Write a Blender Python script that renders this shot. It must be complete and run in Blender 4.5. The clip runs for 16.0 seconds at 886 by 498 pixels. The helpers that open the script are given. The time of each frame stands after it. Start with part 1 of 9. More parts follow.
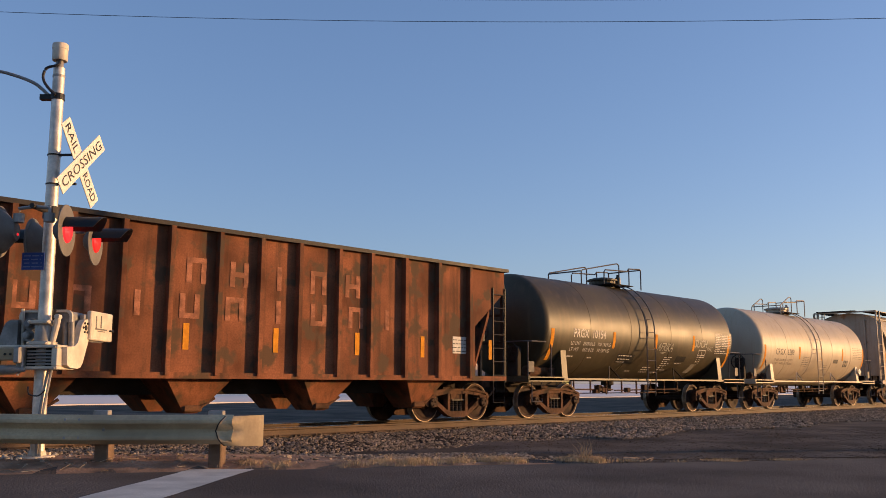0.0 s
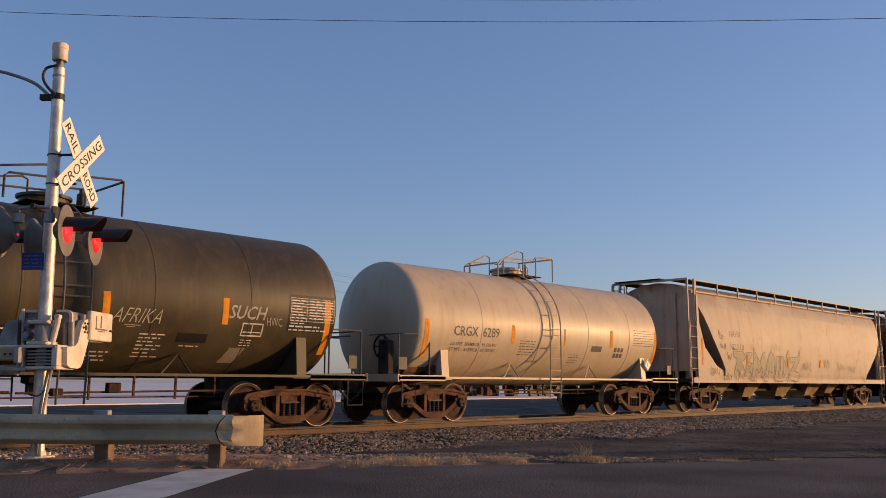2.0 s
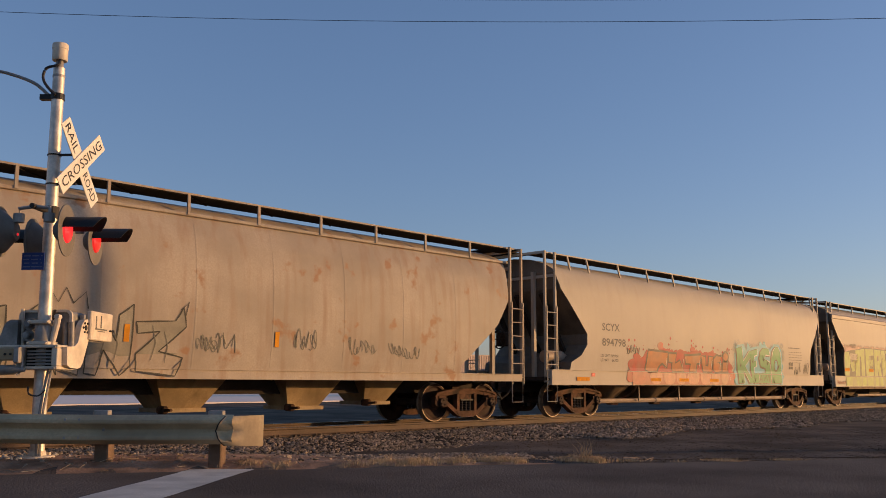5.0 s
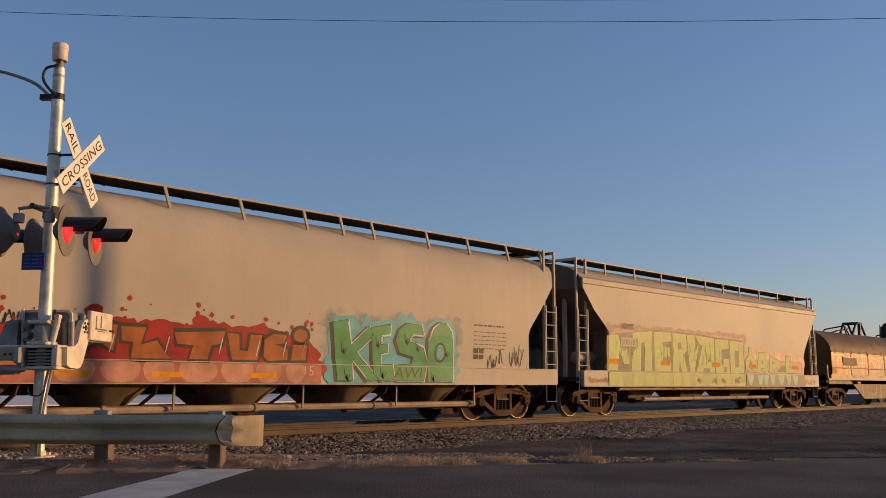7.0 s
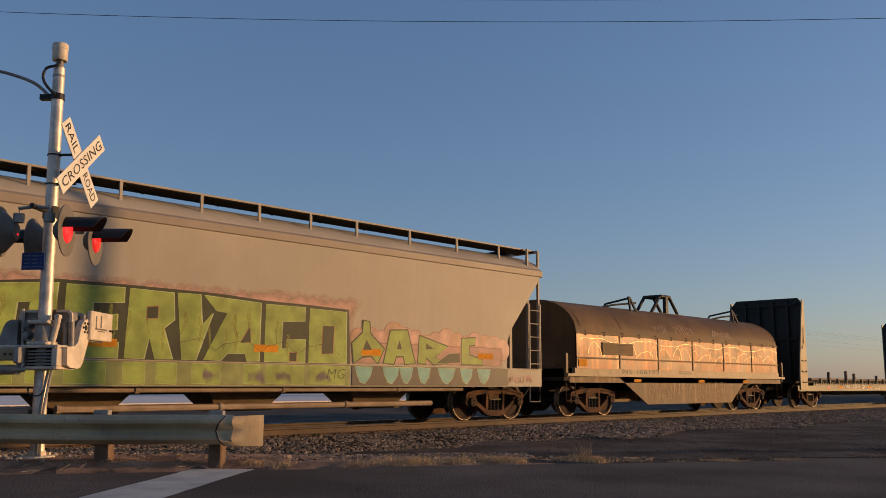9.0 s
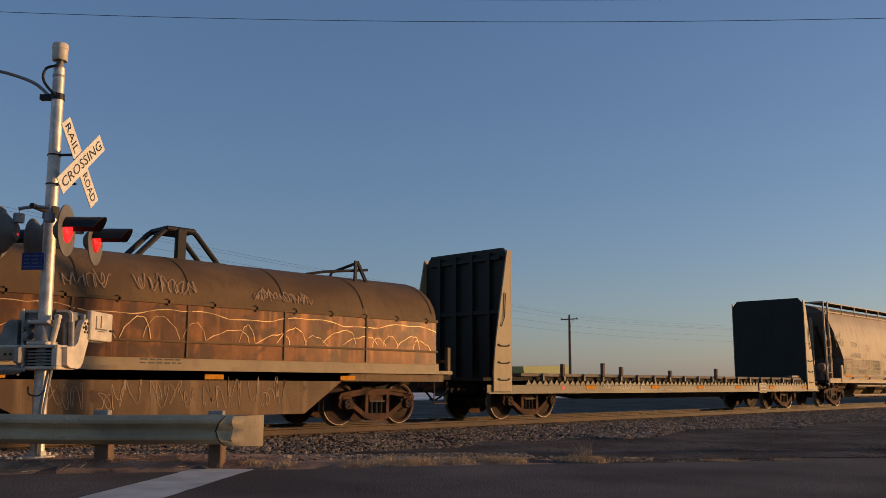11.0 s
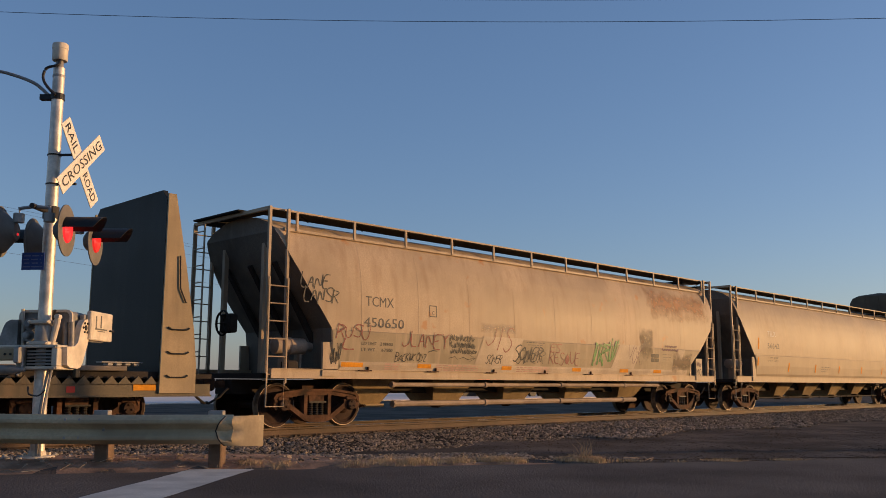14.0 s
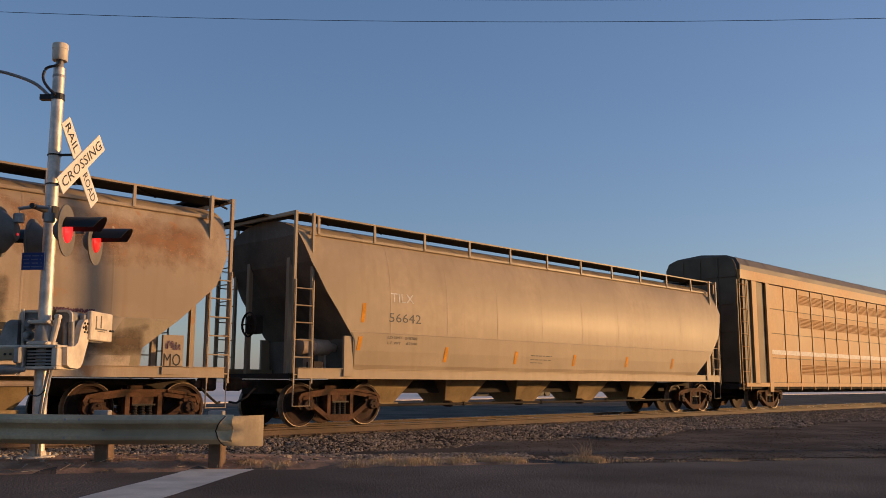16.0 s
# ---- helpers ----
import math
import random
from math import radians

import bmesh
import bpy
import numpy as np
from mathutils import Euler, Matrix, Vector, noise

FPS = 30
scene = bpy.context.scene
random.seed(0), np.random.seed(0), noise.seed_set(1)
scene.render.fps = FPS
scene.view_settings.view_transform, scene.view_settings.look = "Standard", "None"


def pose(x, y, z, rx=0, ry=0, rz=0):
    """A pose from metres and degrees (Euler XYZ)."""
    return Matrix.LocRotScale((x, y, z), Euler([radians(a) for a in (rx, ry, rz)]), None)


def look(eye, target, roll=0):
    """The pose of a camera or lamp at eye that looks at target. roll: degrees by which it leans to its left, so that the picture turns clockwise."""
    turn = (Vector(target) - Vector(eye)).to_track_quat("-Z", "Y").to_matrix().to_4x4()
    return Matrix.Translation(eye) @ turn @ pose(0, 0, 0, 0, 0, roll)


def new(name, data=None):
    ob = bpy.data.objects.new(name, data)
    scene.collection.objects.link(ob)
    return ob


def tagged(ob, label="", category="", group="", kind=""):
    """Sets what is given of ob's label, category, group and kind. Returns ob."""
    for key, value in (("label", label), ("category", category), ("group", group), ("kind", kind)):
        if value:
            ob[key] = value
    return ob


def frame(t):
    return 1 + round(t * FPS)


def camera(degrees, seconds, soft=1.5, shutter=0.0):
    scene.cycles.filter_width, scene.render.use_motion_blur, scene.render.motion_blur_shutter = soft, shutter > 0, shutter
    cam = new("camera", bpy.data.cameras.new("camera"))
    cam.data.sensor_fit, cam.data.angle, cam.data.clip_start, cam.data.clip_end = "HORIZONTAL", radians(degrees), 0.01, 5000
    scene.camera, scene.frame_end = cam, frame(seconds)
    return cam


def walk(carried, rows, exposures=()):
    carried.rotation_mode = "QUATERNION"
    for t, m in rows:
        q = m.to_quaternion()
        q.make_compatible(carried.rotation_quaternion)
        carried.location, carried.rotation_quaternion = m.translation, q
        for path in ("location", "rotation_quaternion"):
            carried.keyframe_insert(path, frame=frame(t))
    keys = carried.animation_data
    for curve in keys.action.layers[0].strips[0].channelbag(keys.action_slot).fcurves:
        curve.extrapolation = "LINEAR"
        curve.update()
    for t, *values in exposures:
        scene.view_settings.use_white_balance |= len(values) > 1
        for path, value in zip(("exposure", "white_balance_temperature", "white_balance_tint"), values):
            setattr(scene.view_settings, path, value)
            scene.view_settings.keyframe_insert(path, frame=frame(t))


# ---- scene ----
from mathutils.geometry import tessellate_polygon

# x runs along the track away to the right, y across it away from the viewer, z up; the rail tops are at z = 0
TURN = 44.5186          # degrees between the view's axis and the track
EYE = 0.918             # height of the eye over the rail tops
TRACK = 16.12           # the track's centre line
GAUGE = 1.505           # between the rail heads' centres
cam = camera(53.344, 16.0, soft=0.5)
still = pose(0, 0, EYE, 98.6486, 0, TURN - 90) @ pose(0, 0, 0, 0, 0, 0.2413)
EXPOSURE = [(0.0, 0.45), (1.0, 0.36), (1.5, 0.33), (2.0, 0.24), (2.5, 0.09), (3.5, 0.08), (4.0, 0.2), (6.5, -0.14), (7.0, 0.01), (7.5, -0.06), (8.0, -0.18), (8.5, -0.07), (9.0, -0.12), (9.5, -0.32), (10.0, -0.25), (12.5, -0.08), (13.5, 0.08), (14.5, 0.0), (15.5, 0.1), (16.0, 0.08)]
WARMTH = [(0.0, 6390), (2.5, 6340), (4.0, 6400), (6.5, 6420), (8.0, 6380), (10.0, 6400), (12.5, 6220), (13.5, 6200), (14.5, 6340), (16.0, 6400)]
TINT = [(0.0, 30), (2.0, 33), (4.0, 31), (6.5, 27), (10.0, 26), (13.0, 25), (16.0, 27)]


def level(rows, t):
    """The value at t between rows of (time, value)."""
    for (a, va), (b, vb) in zip(rows, rows[1:]):
        if a <= t <= b:
            return va + (vb - va) * (t - a) / (b - a)
    return rows[-1][1]


walk(cam, [(0.0, still), (16.0, still)], exposures=[(t, e + 0.03, level(WARMTH, t), level(TINT, t)) for t, e in EXPOSURE])


def place(X, Y, z=0.0):
    """A point X to the right of the eye and Y ahead of it."""
    a = radians(TURN)
    return Vector((X * math.sin(a) + Y * math.cos(a), -X * math.cos(a) + Y * math.sin(a), z))


ROADWAY = pose(0, 0, 0, 0, 0, TURN - 90)


def run(t):
    """How far the train has come by t seconds."""
    return 8.8440464 * t + 0.6782185 * (t / 10) ** 2 + 0.6405279 * (t / 10) ** 3


# ---- light ----
SUN_UP, SUN_X, SUN_Y = 6.0, 0.809, -0.588
world = bpy.data.worlds.new("world")
scene.world = world
world.use_nodes = True
wn = world.node_tree.nodes
sky = wn.new("ShaderNodeTexSky")
sky.sky_type = "NISHITA"
sky.sun_disc = False
sky.sun_elevation = radians(SUN_UP)
sky.sun_rotation = math.atan2(SUN_X, SUN_Y)
sky.air_density, sky.dust_density, sky.ozone_density = 1.0, 0.65, 2.2
wn["Background"].inputs["Strength"].default_value = 0.155
haze = wn.new("ShaderNodeMix")
haze.data_type = "RGBA"
haze.inputs[0].default_value = 0.24
haze.inputs[7].default_value = (0.78, 1.88, 3.4, 1)
world.node_tree.links.new(sky.outputs[0], haze.inputs[6])
world.node_tree.links.new(haze.outputs[2], wn["Background"].inputs[0])
sun = new("sun", bpy.data.lights.new("sun", "SUN"))
sun.data.energy, sun.data.angle, sun.data.color = 4.0, radians(0.6), (1.0, 0.615, 0.225)
sun.matrix_world = look((0, 0, 60), (-SUN_X * 100, -SUN_Y * 100, 60 - 100 * math.tan(radians(SUN_UP))))


# ---- materials ----
def surface(name, base, rough=0.7, metal=0.0, grain=30.0, patch=1.5, vary=0.25, bump=0.15, streak=0.0, streak_col=(0.1, 0.06, 0.04), rust=0.0, rust_col=(0.16, 0.06, 0.025), spec=0.3, pieces=0.0, ripple=0.0, coat=0.0):
    """Paint, metal, earth or stone: colour in patches and grain, streaks that run down, rust, relief."""
    m = bpy.data.materials.new(name)
    m.use_nodes = True
    nt = m.node_tree
    N, L = nt.nodes, nt.links
    b = N["Principled BSDF"]
    b.inputs["Roughness"].default_value, b.inputs["Metallic"].default_value = rough, metal
    b.inputs["Specular IOR Level"].default_value = spec
    b.inputs["Coat Weight"].default_value, b.inputs["Coat Roughness"].default_value = coat, 0.26
    tc = N.new("ShaderNodeTexCoord")

    def noise_of(scale, detail=5.0, stretch=None):
        n = N.new("ShaderNodeTexNoise")
        n.inputs["Scale"].default_value, n.inputs["Detail"].default_value = scale, detail
        if stretch:
            mp = N.new("ShaderNodeMapping")
            mp.inputs["Scale"].default_value = stretch
            L.new(tc.outputs["Object"], mp.inputs[0])
            L.new(mp.outputs[0], n.inputs["Vector"])
        else:
            L.new(tc.outputs["Object"], n.inputs["Vector"])
        return n.outputs["Fac"]

    def ramp(src, lo, hi, a, c):
        r = N.new("ShaderNodeMapRange")
        for k, v in enumerate((lo, hi, a, c)):
            r.inputs[k + 1].default_value = v
        L.new(src, r.inputs[0])
        return r.outputs[0]

    def mix(fac, a, c, mode="MIX"):
        x = N.new("ShaderNodeMix")
        x.data_type, x.blend_type = "RGBA", mode
        for sock, v in ((x.inputs[0], fac), (x.inputs[6], a), (x.inputs[7], c)):
            if isinstance(v, (int, float)):
                sock.default_value = v
            elif isinstance(v, tuple):
                sock.default_value = (*v, 1)
            else:
                L.new(v, sock)
        return x.outputs[2]

    dark = tuple(c * (1 - vary) for c in base)
    light = tuple(min(1, c * (1 + vary * 0.6)) for c in base)
    big, fine = noise_of(patch), noise_of(grain)
    col = mix(ramp(big, 0.35, 0.65, 0, 1), dark, light)
    col = mix(ramp(fine, 0.3, 0.7, 0, 0.5), col, dark)
    if pieces:
        oi = N.new("ShaderNodeObjectInfo")
        gi = N.new("ShaderNodeNewGeometry")
        col = mix(ramp(gi.outputs["Random Per Island"], 0, 1, 0, pieces), col, tuple(c * 0.22 for c in base))
        col = mix(ramp(oi.outputs["Random"], 0, 1, 0, 0.15), col, dark)
    if streak:
        st = noise_of(1.0, 6.0, (5.0, 5.0, 0.35))
        col = mix(ramp(st, 0.5, 0.75, 0, streak), col, streak_col)
    if rust:
        rs = noise_of(2.2, 9.0)
        col = mix(ramp(rs, 0.66 - rust * 0.3, 0.72 - rust * 0.25, 0, 0.9), col, rust_col)
    L.new(col, b.inputs["Base Color"])
    lay = None
    if ripple:
        # the gentle buckling of sheet metal between its seams
        lay = N.new("ShaderNodeBump")
        lay.inputs["Strength"].default_value, lay.inputs["Distance"].default_value = 1.0, ripple
        L.new(noise_of(1.0, 2.0, (1.1, 1.1, 0.55)), lay.inputs["Height"])
    if bump:
        bp = N.new("ShaderNodeBump")
        bp.inputs["Strength"].default_value, bp.inputs["Distance"].default_value = bump, 0.02
        L.new(fine, bp.inputs["Height"])
        if lay:
            L.new(lay.outputs[0], bp.inputs["Normal"])
        lay = bp
    if lay:
        L.new(lay.outputs[0], b.inputs["Normal"])
    L.new(ramp(big, 0.3, 0.7, max(0.05, rough - 0.05), min(1, rough + 0.06)), b.inputs["Roughness"])
    return m


def soft_paint(name, col, edge=5.0, ragged_by=1.6, gain=0.9):
    """Sprayed paint or a stain that thins out towards its edges."""
    m = surface(name, col, 0.6, vary=0.3, patch=2.5, grain=20, bump=0)
    N, L = m.node_tree.nodes, m.node_tree.links
    tc, sep, n = N.new("ShaderNodeTexCoord"), N.new("ShaderNodeSeparateXYZ"), N.new("ShaderNodeTexNoise")
    n.inputs["Scale"].default_value, n.inputs["Detail"].default_value = 3.5, 6.0
    L.new(tc.outputs["Generated"], sep.inputs[0])
    L.new(tc.outputs["Object"], n.inputs["Vector"])

    def maths(op, a, b):
        q = N.new("ShaderNodeMath")
        q.operation = op
        for sock, v in zip(q.inputs, (a, b)):
            if isinstance(v, (int, float)):
                sock.default_value = v
            else:
                L.new(v, sock)
        return q.outputs[0]

    near = None
    for axis, k in ((0, 3.0), (2, 1.0)):
        u = sep.outputs[axis]
        d = maths("MULTIPLY", maths("MINIMUM", u, maths("SUBTRACT", 1.0, u)), k)
        near = d if near is None else maths("MINIMUM", near, d)
    a = maths("ADD", maths("MULTIPLY", near, edge), maths("MULTIPLY", maths("SUBTRACT", n.outputs["Fac"], 0.62), ragged_by))
    a = maths("MULTIPLY", maths("MINIMUM", maths("MAXIMUM", a, 0.0), 1.0), gain)
    L.new(a, N["Principled BSDF"].inputs["Alpha"])
    return m


def glow(name, col, power):
    m = bpy.data.materials.new(name)
    m.use_nodes = True
    b = m.node_tree.nodes["Principled BSDF"]
    b.inputs["Base Color"].default_value = (*col, 1)
    b.inputs["Emission Color"].default_value = (*col, 1)
    b.inputs["Emission Strength"].default_value = power
    b.inputs["Roughness"].default_value = 0.2
    return m


RUST_RED = surface("weathered_red_brown_paint", (0.255, 0.098, 0.048), 0.82, vary=0.6, patch=0.9, streak=0.9, streak_col=(0.05, 0.035, 0.023), rust=0.42, rust_col=(0.09, 0.06, 0.037), spec=0.14)
BLACK_TANK = surface("dull_black_tank_paint", (0.062, 0.05, 0.027), 0.48, vary=0.4, patch=0.7, streak=0.6, streak_col=(0.1, 0.07, 0.038), bump=0.03, spec=0.3)
GREY_TANK = surface("pale_grey_tank_paint", (0.47, 0.39, 0.28), 0.52, vary=0.15, patch=0.6, streak=0.35, streak_col=(0.32, 0.2, 0.1), bump=0.02, spec=0.33, ripple=0.008, coat=0.03)
HOPPER_A = surface("dusty_beige_grey_paint", (0.4, 0.335, 0.26), 0.58, vary=0.25, patch=0.7, streak=0.6, streak_col=(0.27, 0.16, 0.1), rust=0.12, rust_col=(0.32, 0.18, 0.1), bump=0.04, spec=0.2, ripple=0.015)
HOPPER_B = surface("light_grey_hopper_paint", (0.435, 0.38, 0.3), 0.57, vary=0.12, patch=0.5, streak=0.25, streak_col=(0.34, 0.265, 0.19), bump=0.02, spec=0.18, ripple=0.015)
HOPPER_C = surface("pale_grey_hopper_paint", (0.425, 0.37, 0.29), 0.55, vary=0.14, patch=0.5, streak=0.25, streak_col=(0.33, 0.26, 0.18), bump=0.02, spec=0.2, ripple=0.015)
HOPPER_D = surface("grimy_tan_hopper_paint", (0.465, 0.352, 0.237), 0.55, vary=0.3, patch=0.5, streak=0.6, streak_col=(0.29, 0.19, 0.115), rust=0.04, rust_col=(0.42, 0.22, 0.1), bump=0.03, spec=0.18, ripple=0.012, coat=0.01)
HOPPER_E = surface("grey_tan_hopper_paint", (0.4, 0.305, 0.2), 0.55, vary=0.2, patch=0.5, streak=0.35, streak_col=(0.27, 0.19, 0.115), bump=0.03, grain=6, spec=0.18, ripple=0.02, coat=0.03)
SKIRT_OLIVE = surface("olive_grey_lower_side_paint", (0.36, 0.29, 0.19), 0.58, vary=0.3, patch=0.8, streak=0.6, streak_col=(0.5, 0.38, 0.27), bump=0.02, spec=0.18)
SKIRT_TAN = surface("tan_lower_side_paint", (0.385, 0.293, 0.188), 0.55, vary=0.2, patch=0.8, streak=0.3, streak_col=(0.25, 0.18, 0.105), bump=0.02, spec=0.2)
# hopper ends: grime, with the shade on them put into the dark base
END_SHADE_GRIME = surface("shade_dark_sooty_end_paint", (0.16, 0.137, 0.11), 0.7, vary=0.4, patch=1.0, streak=0.6, streak_col=(0.2, 0.16, 0.12), spec=0.15)
# tan eave band; its shadow is put into a darker tone than the sides
EAVE_TAN = surface("shadowed_tan_eave_paint", (0.32, 0.26, 0.2), 0.55, vary=0.15)
COIL_SIDE = surface("scuffed_brown_metal", (0.165, 0.064, 0.02), 0.5, metal=0.25, vary=0.6, patch=1.6, grain=5, bump=0.3, streak=1.0, streak_col=(0.34, 0.135, 0.04), rust=0.42, rust_col=(0.07, 0.034, 0.017), ripple=0.02, coat=0.06)
COIL_TOP = surface("dull_brown_hood_paint", (0.18, 0.108, 0.05), 0.62, vary=0.35, patch=0.8, streak=0.5, streak_col=(0.1, 0.06, 0.033), spec=0.15, ripple=0.01)
COIL_FRAME = surface("dusty_brown_frame_paint", (0.17, 0.1, 0.05), 0.6, vary=0.45, patch=0.8, streak=0.8, streak_col=(0.34, 0.22, 0.12), rust=0.2, rust_col=(0.11, 0.06, 0.034), spec=0.2, coat=0.02)
FLAT_OLIVE = surface("dusty_olive_frame_paint", (0.11, 0.085, 0.05), 0.52, vary=0.4, patch=0.8, streak=0.4, streak_col=(0.2, 0.13, 0.07), spec=0.35)
DECK_WOOD = surface("weathered_deck_timber", (0.24, 0.19, 0.14), 0.8, vary=0.35, patch=2.0, grain=60, bump=0.4)
BLACK_STEEL = surface("black_bulkhead_paint", (0.02, 0.02, 0.016), 0.6, vary=0.4, patch=1.0, streak=0.3, streak_col=(0.035, 0.03, 0.022))
GUSSET_TAN = surface("tan_bulkhead_side_paint", (0.36, 0.265, 0.15), 0.55, vary=0.25, patch=1.5, streak=0.4, spec=0.3)
RACK_TAN = surface("yellow_tan_galvanised_panels", (0.47, 0.25, 0.095), 0.5, vary=0.3, patch=0.5, grain=9, streak=0.35, streak_col=(0.34, 0.18, 0.075), spec=0.15, bump=0.05, pieces=0.25)
RACK_BROWN = surface("dark_brown_rack_end_paint", (0.13, 0.09, 0.055), 0.6, vary=0.3)
RACK_ROOF = surface("grey_brown_rack_roof", (0.14, 0.12, 0.105), 0.6, vary=0.25, patch=0.6)
TRUCK_RUST = surface("oily_rust_brown_casting", (0.12, 0.06, 0.034), 0.8, vary=0.6, patch=3.0, rust=0.4, rust_col=(0.03, 0.02, 0.015), bump=0.4, spec=0.15)
DARK_STEEL = surface("sooty_black_steel", (0.03, 0.025, 0.022), 0.6, vary=0.4, patch=3.0)
WHEEL_RUST = surface("rusted_wheel_plate", (0.05, 0.027, 0.019), 0.7, vary=0.5, patch=4.0, spec=0.15)
TREAD = surface("polished_wheel_rim", (0.3, 0.22, 0.15), 0.5, metal=0.4, vary=0.5, patch=6.0, bump=0.0)
# grimy steel whose base also holds the deep shadow beneath the cars
SHADOW_GREY = surface("grimy_shadow_dark_steel", (0.045, 0.036, 0.03), 0.8, vary=0.4, patch=2.0, spec=0.15)
PIPE_GREY = surface("dusty_brake_pipe", (0.36, 0.27, 0.2), 0.6, vary=0.3, patch=3.0)
HANDRAIL = surface("dark_grey_handrail_paint", (0.1, 0.09, 0.085), 0.5, vary=0.2)
GRATE = surface("dark_walkway_grating", (0.02, 0.018, 0.016), 0.8, vary=0.3, spec=0.1)
WHITE_INK = surface("faded_white_stencil_paint", (0.62, 0.58, 0.52), 0.6, vary=0.25, grain=90, patch=8)
DARK_INK = surface("dark_grey_stencil_paint", (0.1, 0.09, 0.08), 0.6, vary=0.25, grain=90, patch=8)
YELLOW_TAPE = surface("yellow_reflective_strip", (0.72, 0.29, 0.02), 0.75, vary=0.25, patch=6, spec=0.1)
RED_MARK = surface("red_marker_patch", (0.5, 0.04, 0.03), 0.5, vary=0.2)
RAIL_SIDE = surface("rusty_rail_web", (0.115, 0.072, 0.043), 0.7, vary=0.5, patch=1.0, bump=0.3)
BAY_TAN = surface("dusty_tan_hopper_bottom", (0.37, 0.27, 0.15), 0.6, vary=0.4, patch=1.2, streak=0.6, streak_col=(0.15, 0.1, 0.055), spec=0.2)
BAY_GRIME = surface("grimy_hopper_bottom_paint", (0.2, 0.145, 0.09), 0.75, vary=0.4, patch=1.2, streak=0.6, streak_col=(0.09, 0.06, 0.04), spec=0.12)
RAIL_TOP = surface("polished_rail_head", (0.6, 0.55, 0.5), 0.25, metal=1.0, vary=0.1, bump=0.0)
TIE_WOOD = surface("creosoted_tie_timber", (0.07, 0.05, 0.04), 0.85, vary=0.4, patch=3.0, bump=0.5)
BALLAST = surface("grey_brown_ballast_stone", (0.5, 0.375, 0.265), 0.9, vary=0.45, patch=3.0, grain=60, pieces=1.0, bump=0.4, spec=0.1)
# ballast bed, painted near black for the shade in the gaps between stones
FINES = surface("gap_dark_ballast_fines", (0.05, 0.04, 0.031), 0.95, vary=0.5, patch=2.0, grain=25, bump=0.9, spec=0.05)
EARTH = surface("dark_gravelly_earth", (0.135, 0.106, 0.084), 0.95, vary=0.5, patch=0.7, grain=22, bump=1.0, spec=0.05)
CLODS = surface("reddish_dirt_clods", (0.33, 0.2, 0.13), 0.95, vary=0.4, patch=1.0, grain=40, pieces=0.5, bump=0.4, spec=0.05)
DIRT = surface("crumbly_reddish_dirt", (0.4, 0.24, 0.15), 0.95, vary=0.5, patch=2.5, grain=35, bump=0.6, spec=0.05)
GRIT = surface("dark_grit", (0.21, 0.16, 0.12), 0.95, vary=0.4, patch=1.0, grain=40, pieces=0.9, bump=0.4, spec=0.05)
ASPHALT = surface("worn_dark_asphalt", (0.128, 0.105, 0.088), 0.9, vary=0.45, patch=0.5, grain=38, bump=0.8, spec=0.1)
LINE_WHITE = surface("worn_white_road_paint", (0.58, 0.55, 0.48), 0.8, vary=0.3, patch=2.0, grain=50, bump=0.1, spec=0.1)
GALV = surface("galvanised_steel", (0.36, 0.335, 0.31), 0.5, metal=0.3, vary=0.3, patch=3.0, grain=25, bump=0.08)
MAST_GREY = surface("mottled_galvanised_mast", (0.72, 0.65, 0.57), 0.5, metal=0.6, vary=0.35, patch=7.0, grain=30, bump=0.06)
CASTING = surface("grey_cast_housing", (0.27, 0.255, 0.235), 0.5, metal=0.2, vary=0.4, patch=5.0, bump=0.2)
GALV_DULL = surface("dull_galvanised_guardrail", (0.5, 0.385, 0.235), 0.55, vary=0.3, patch=1.5, streak=0.25, bump=0.08, spec=0.18)
TIMBER = surface("weathered_guardrail_timber", (0.2, 0.13, 0.085), 0.85, vary=0.35, patch=4.0, grain=70, bump=0.5)
ALUMINIUM = surface("cast_aluminium", (0.66, 0.57, 0.45), 0.5, vary=0.25, patch=6.0, bump=0.12, spec=0.35)
SIGN_WHITE = surface("white_sign_sheeting", (0.72, 0.68, 0.6), 0.5, vary=0.06, patch=4.0, bump=0.02)
SIGN_BLACK = surface("black_sign_lettering", (0.02, 0.02, 0.02), 0.5, vary=0.1)
SIGN_BLUE = surface("blue_sign_sheeting", (0.03, 0.07, 0.25), 0.5, vary=0.1)
SIGNAL_BLACK = surface("black_signal_paint", (0.015, 0.015, 0.016), 0.45, vary=0.2)
SIGNAL_GREY = surface("weathered_signal_backing", (0.17, 0.155, 0.135), 0.6, vary=0.25, patch=4)
NOTICE_INK = surface("faded_notice_print", (0.16, 0.2, 0.36), 0.6, vary=0.2)
RED_LENS_DIM = surface("dark_red_signal_lens", (0.25, 0.015, 0.012), 0.15, vary=0.1, bump=0.0)
RED_LENS_LIT = glow("lit_red_signal_lens", (0.9, 0.03, 0.03), 0.75)
RED_LENS_FAINT = glow("faint_red_signal_lens", (0.7, 0.03, 0.025), 0.4)
CABLE = surface("dark_cable", (0.03, 0.03, 0.035), 0.6, vary=0.1)
DRY_GRASS = surface("dry_straw_grass", (0.74, 0.52, 0.28), 0.8, vary=0.3, patch=5.0, pieces=0.5, bump=0)
TWIG = surface("bleached_dry_wood", (0.55, 0.42, 0.29), 0.85, vary=0.4, patch=6, pieces=0.5, bump=0)
POLE_WOOD = surface("weathered_pole_timber", (0.13, 0.09, 0.065), 0.85, vary=0.3, patch=3)


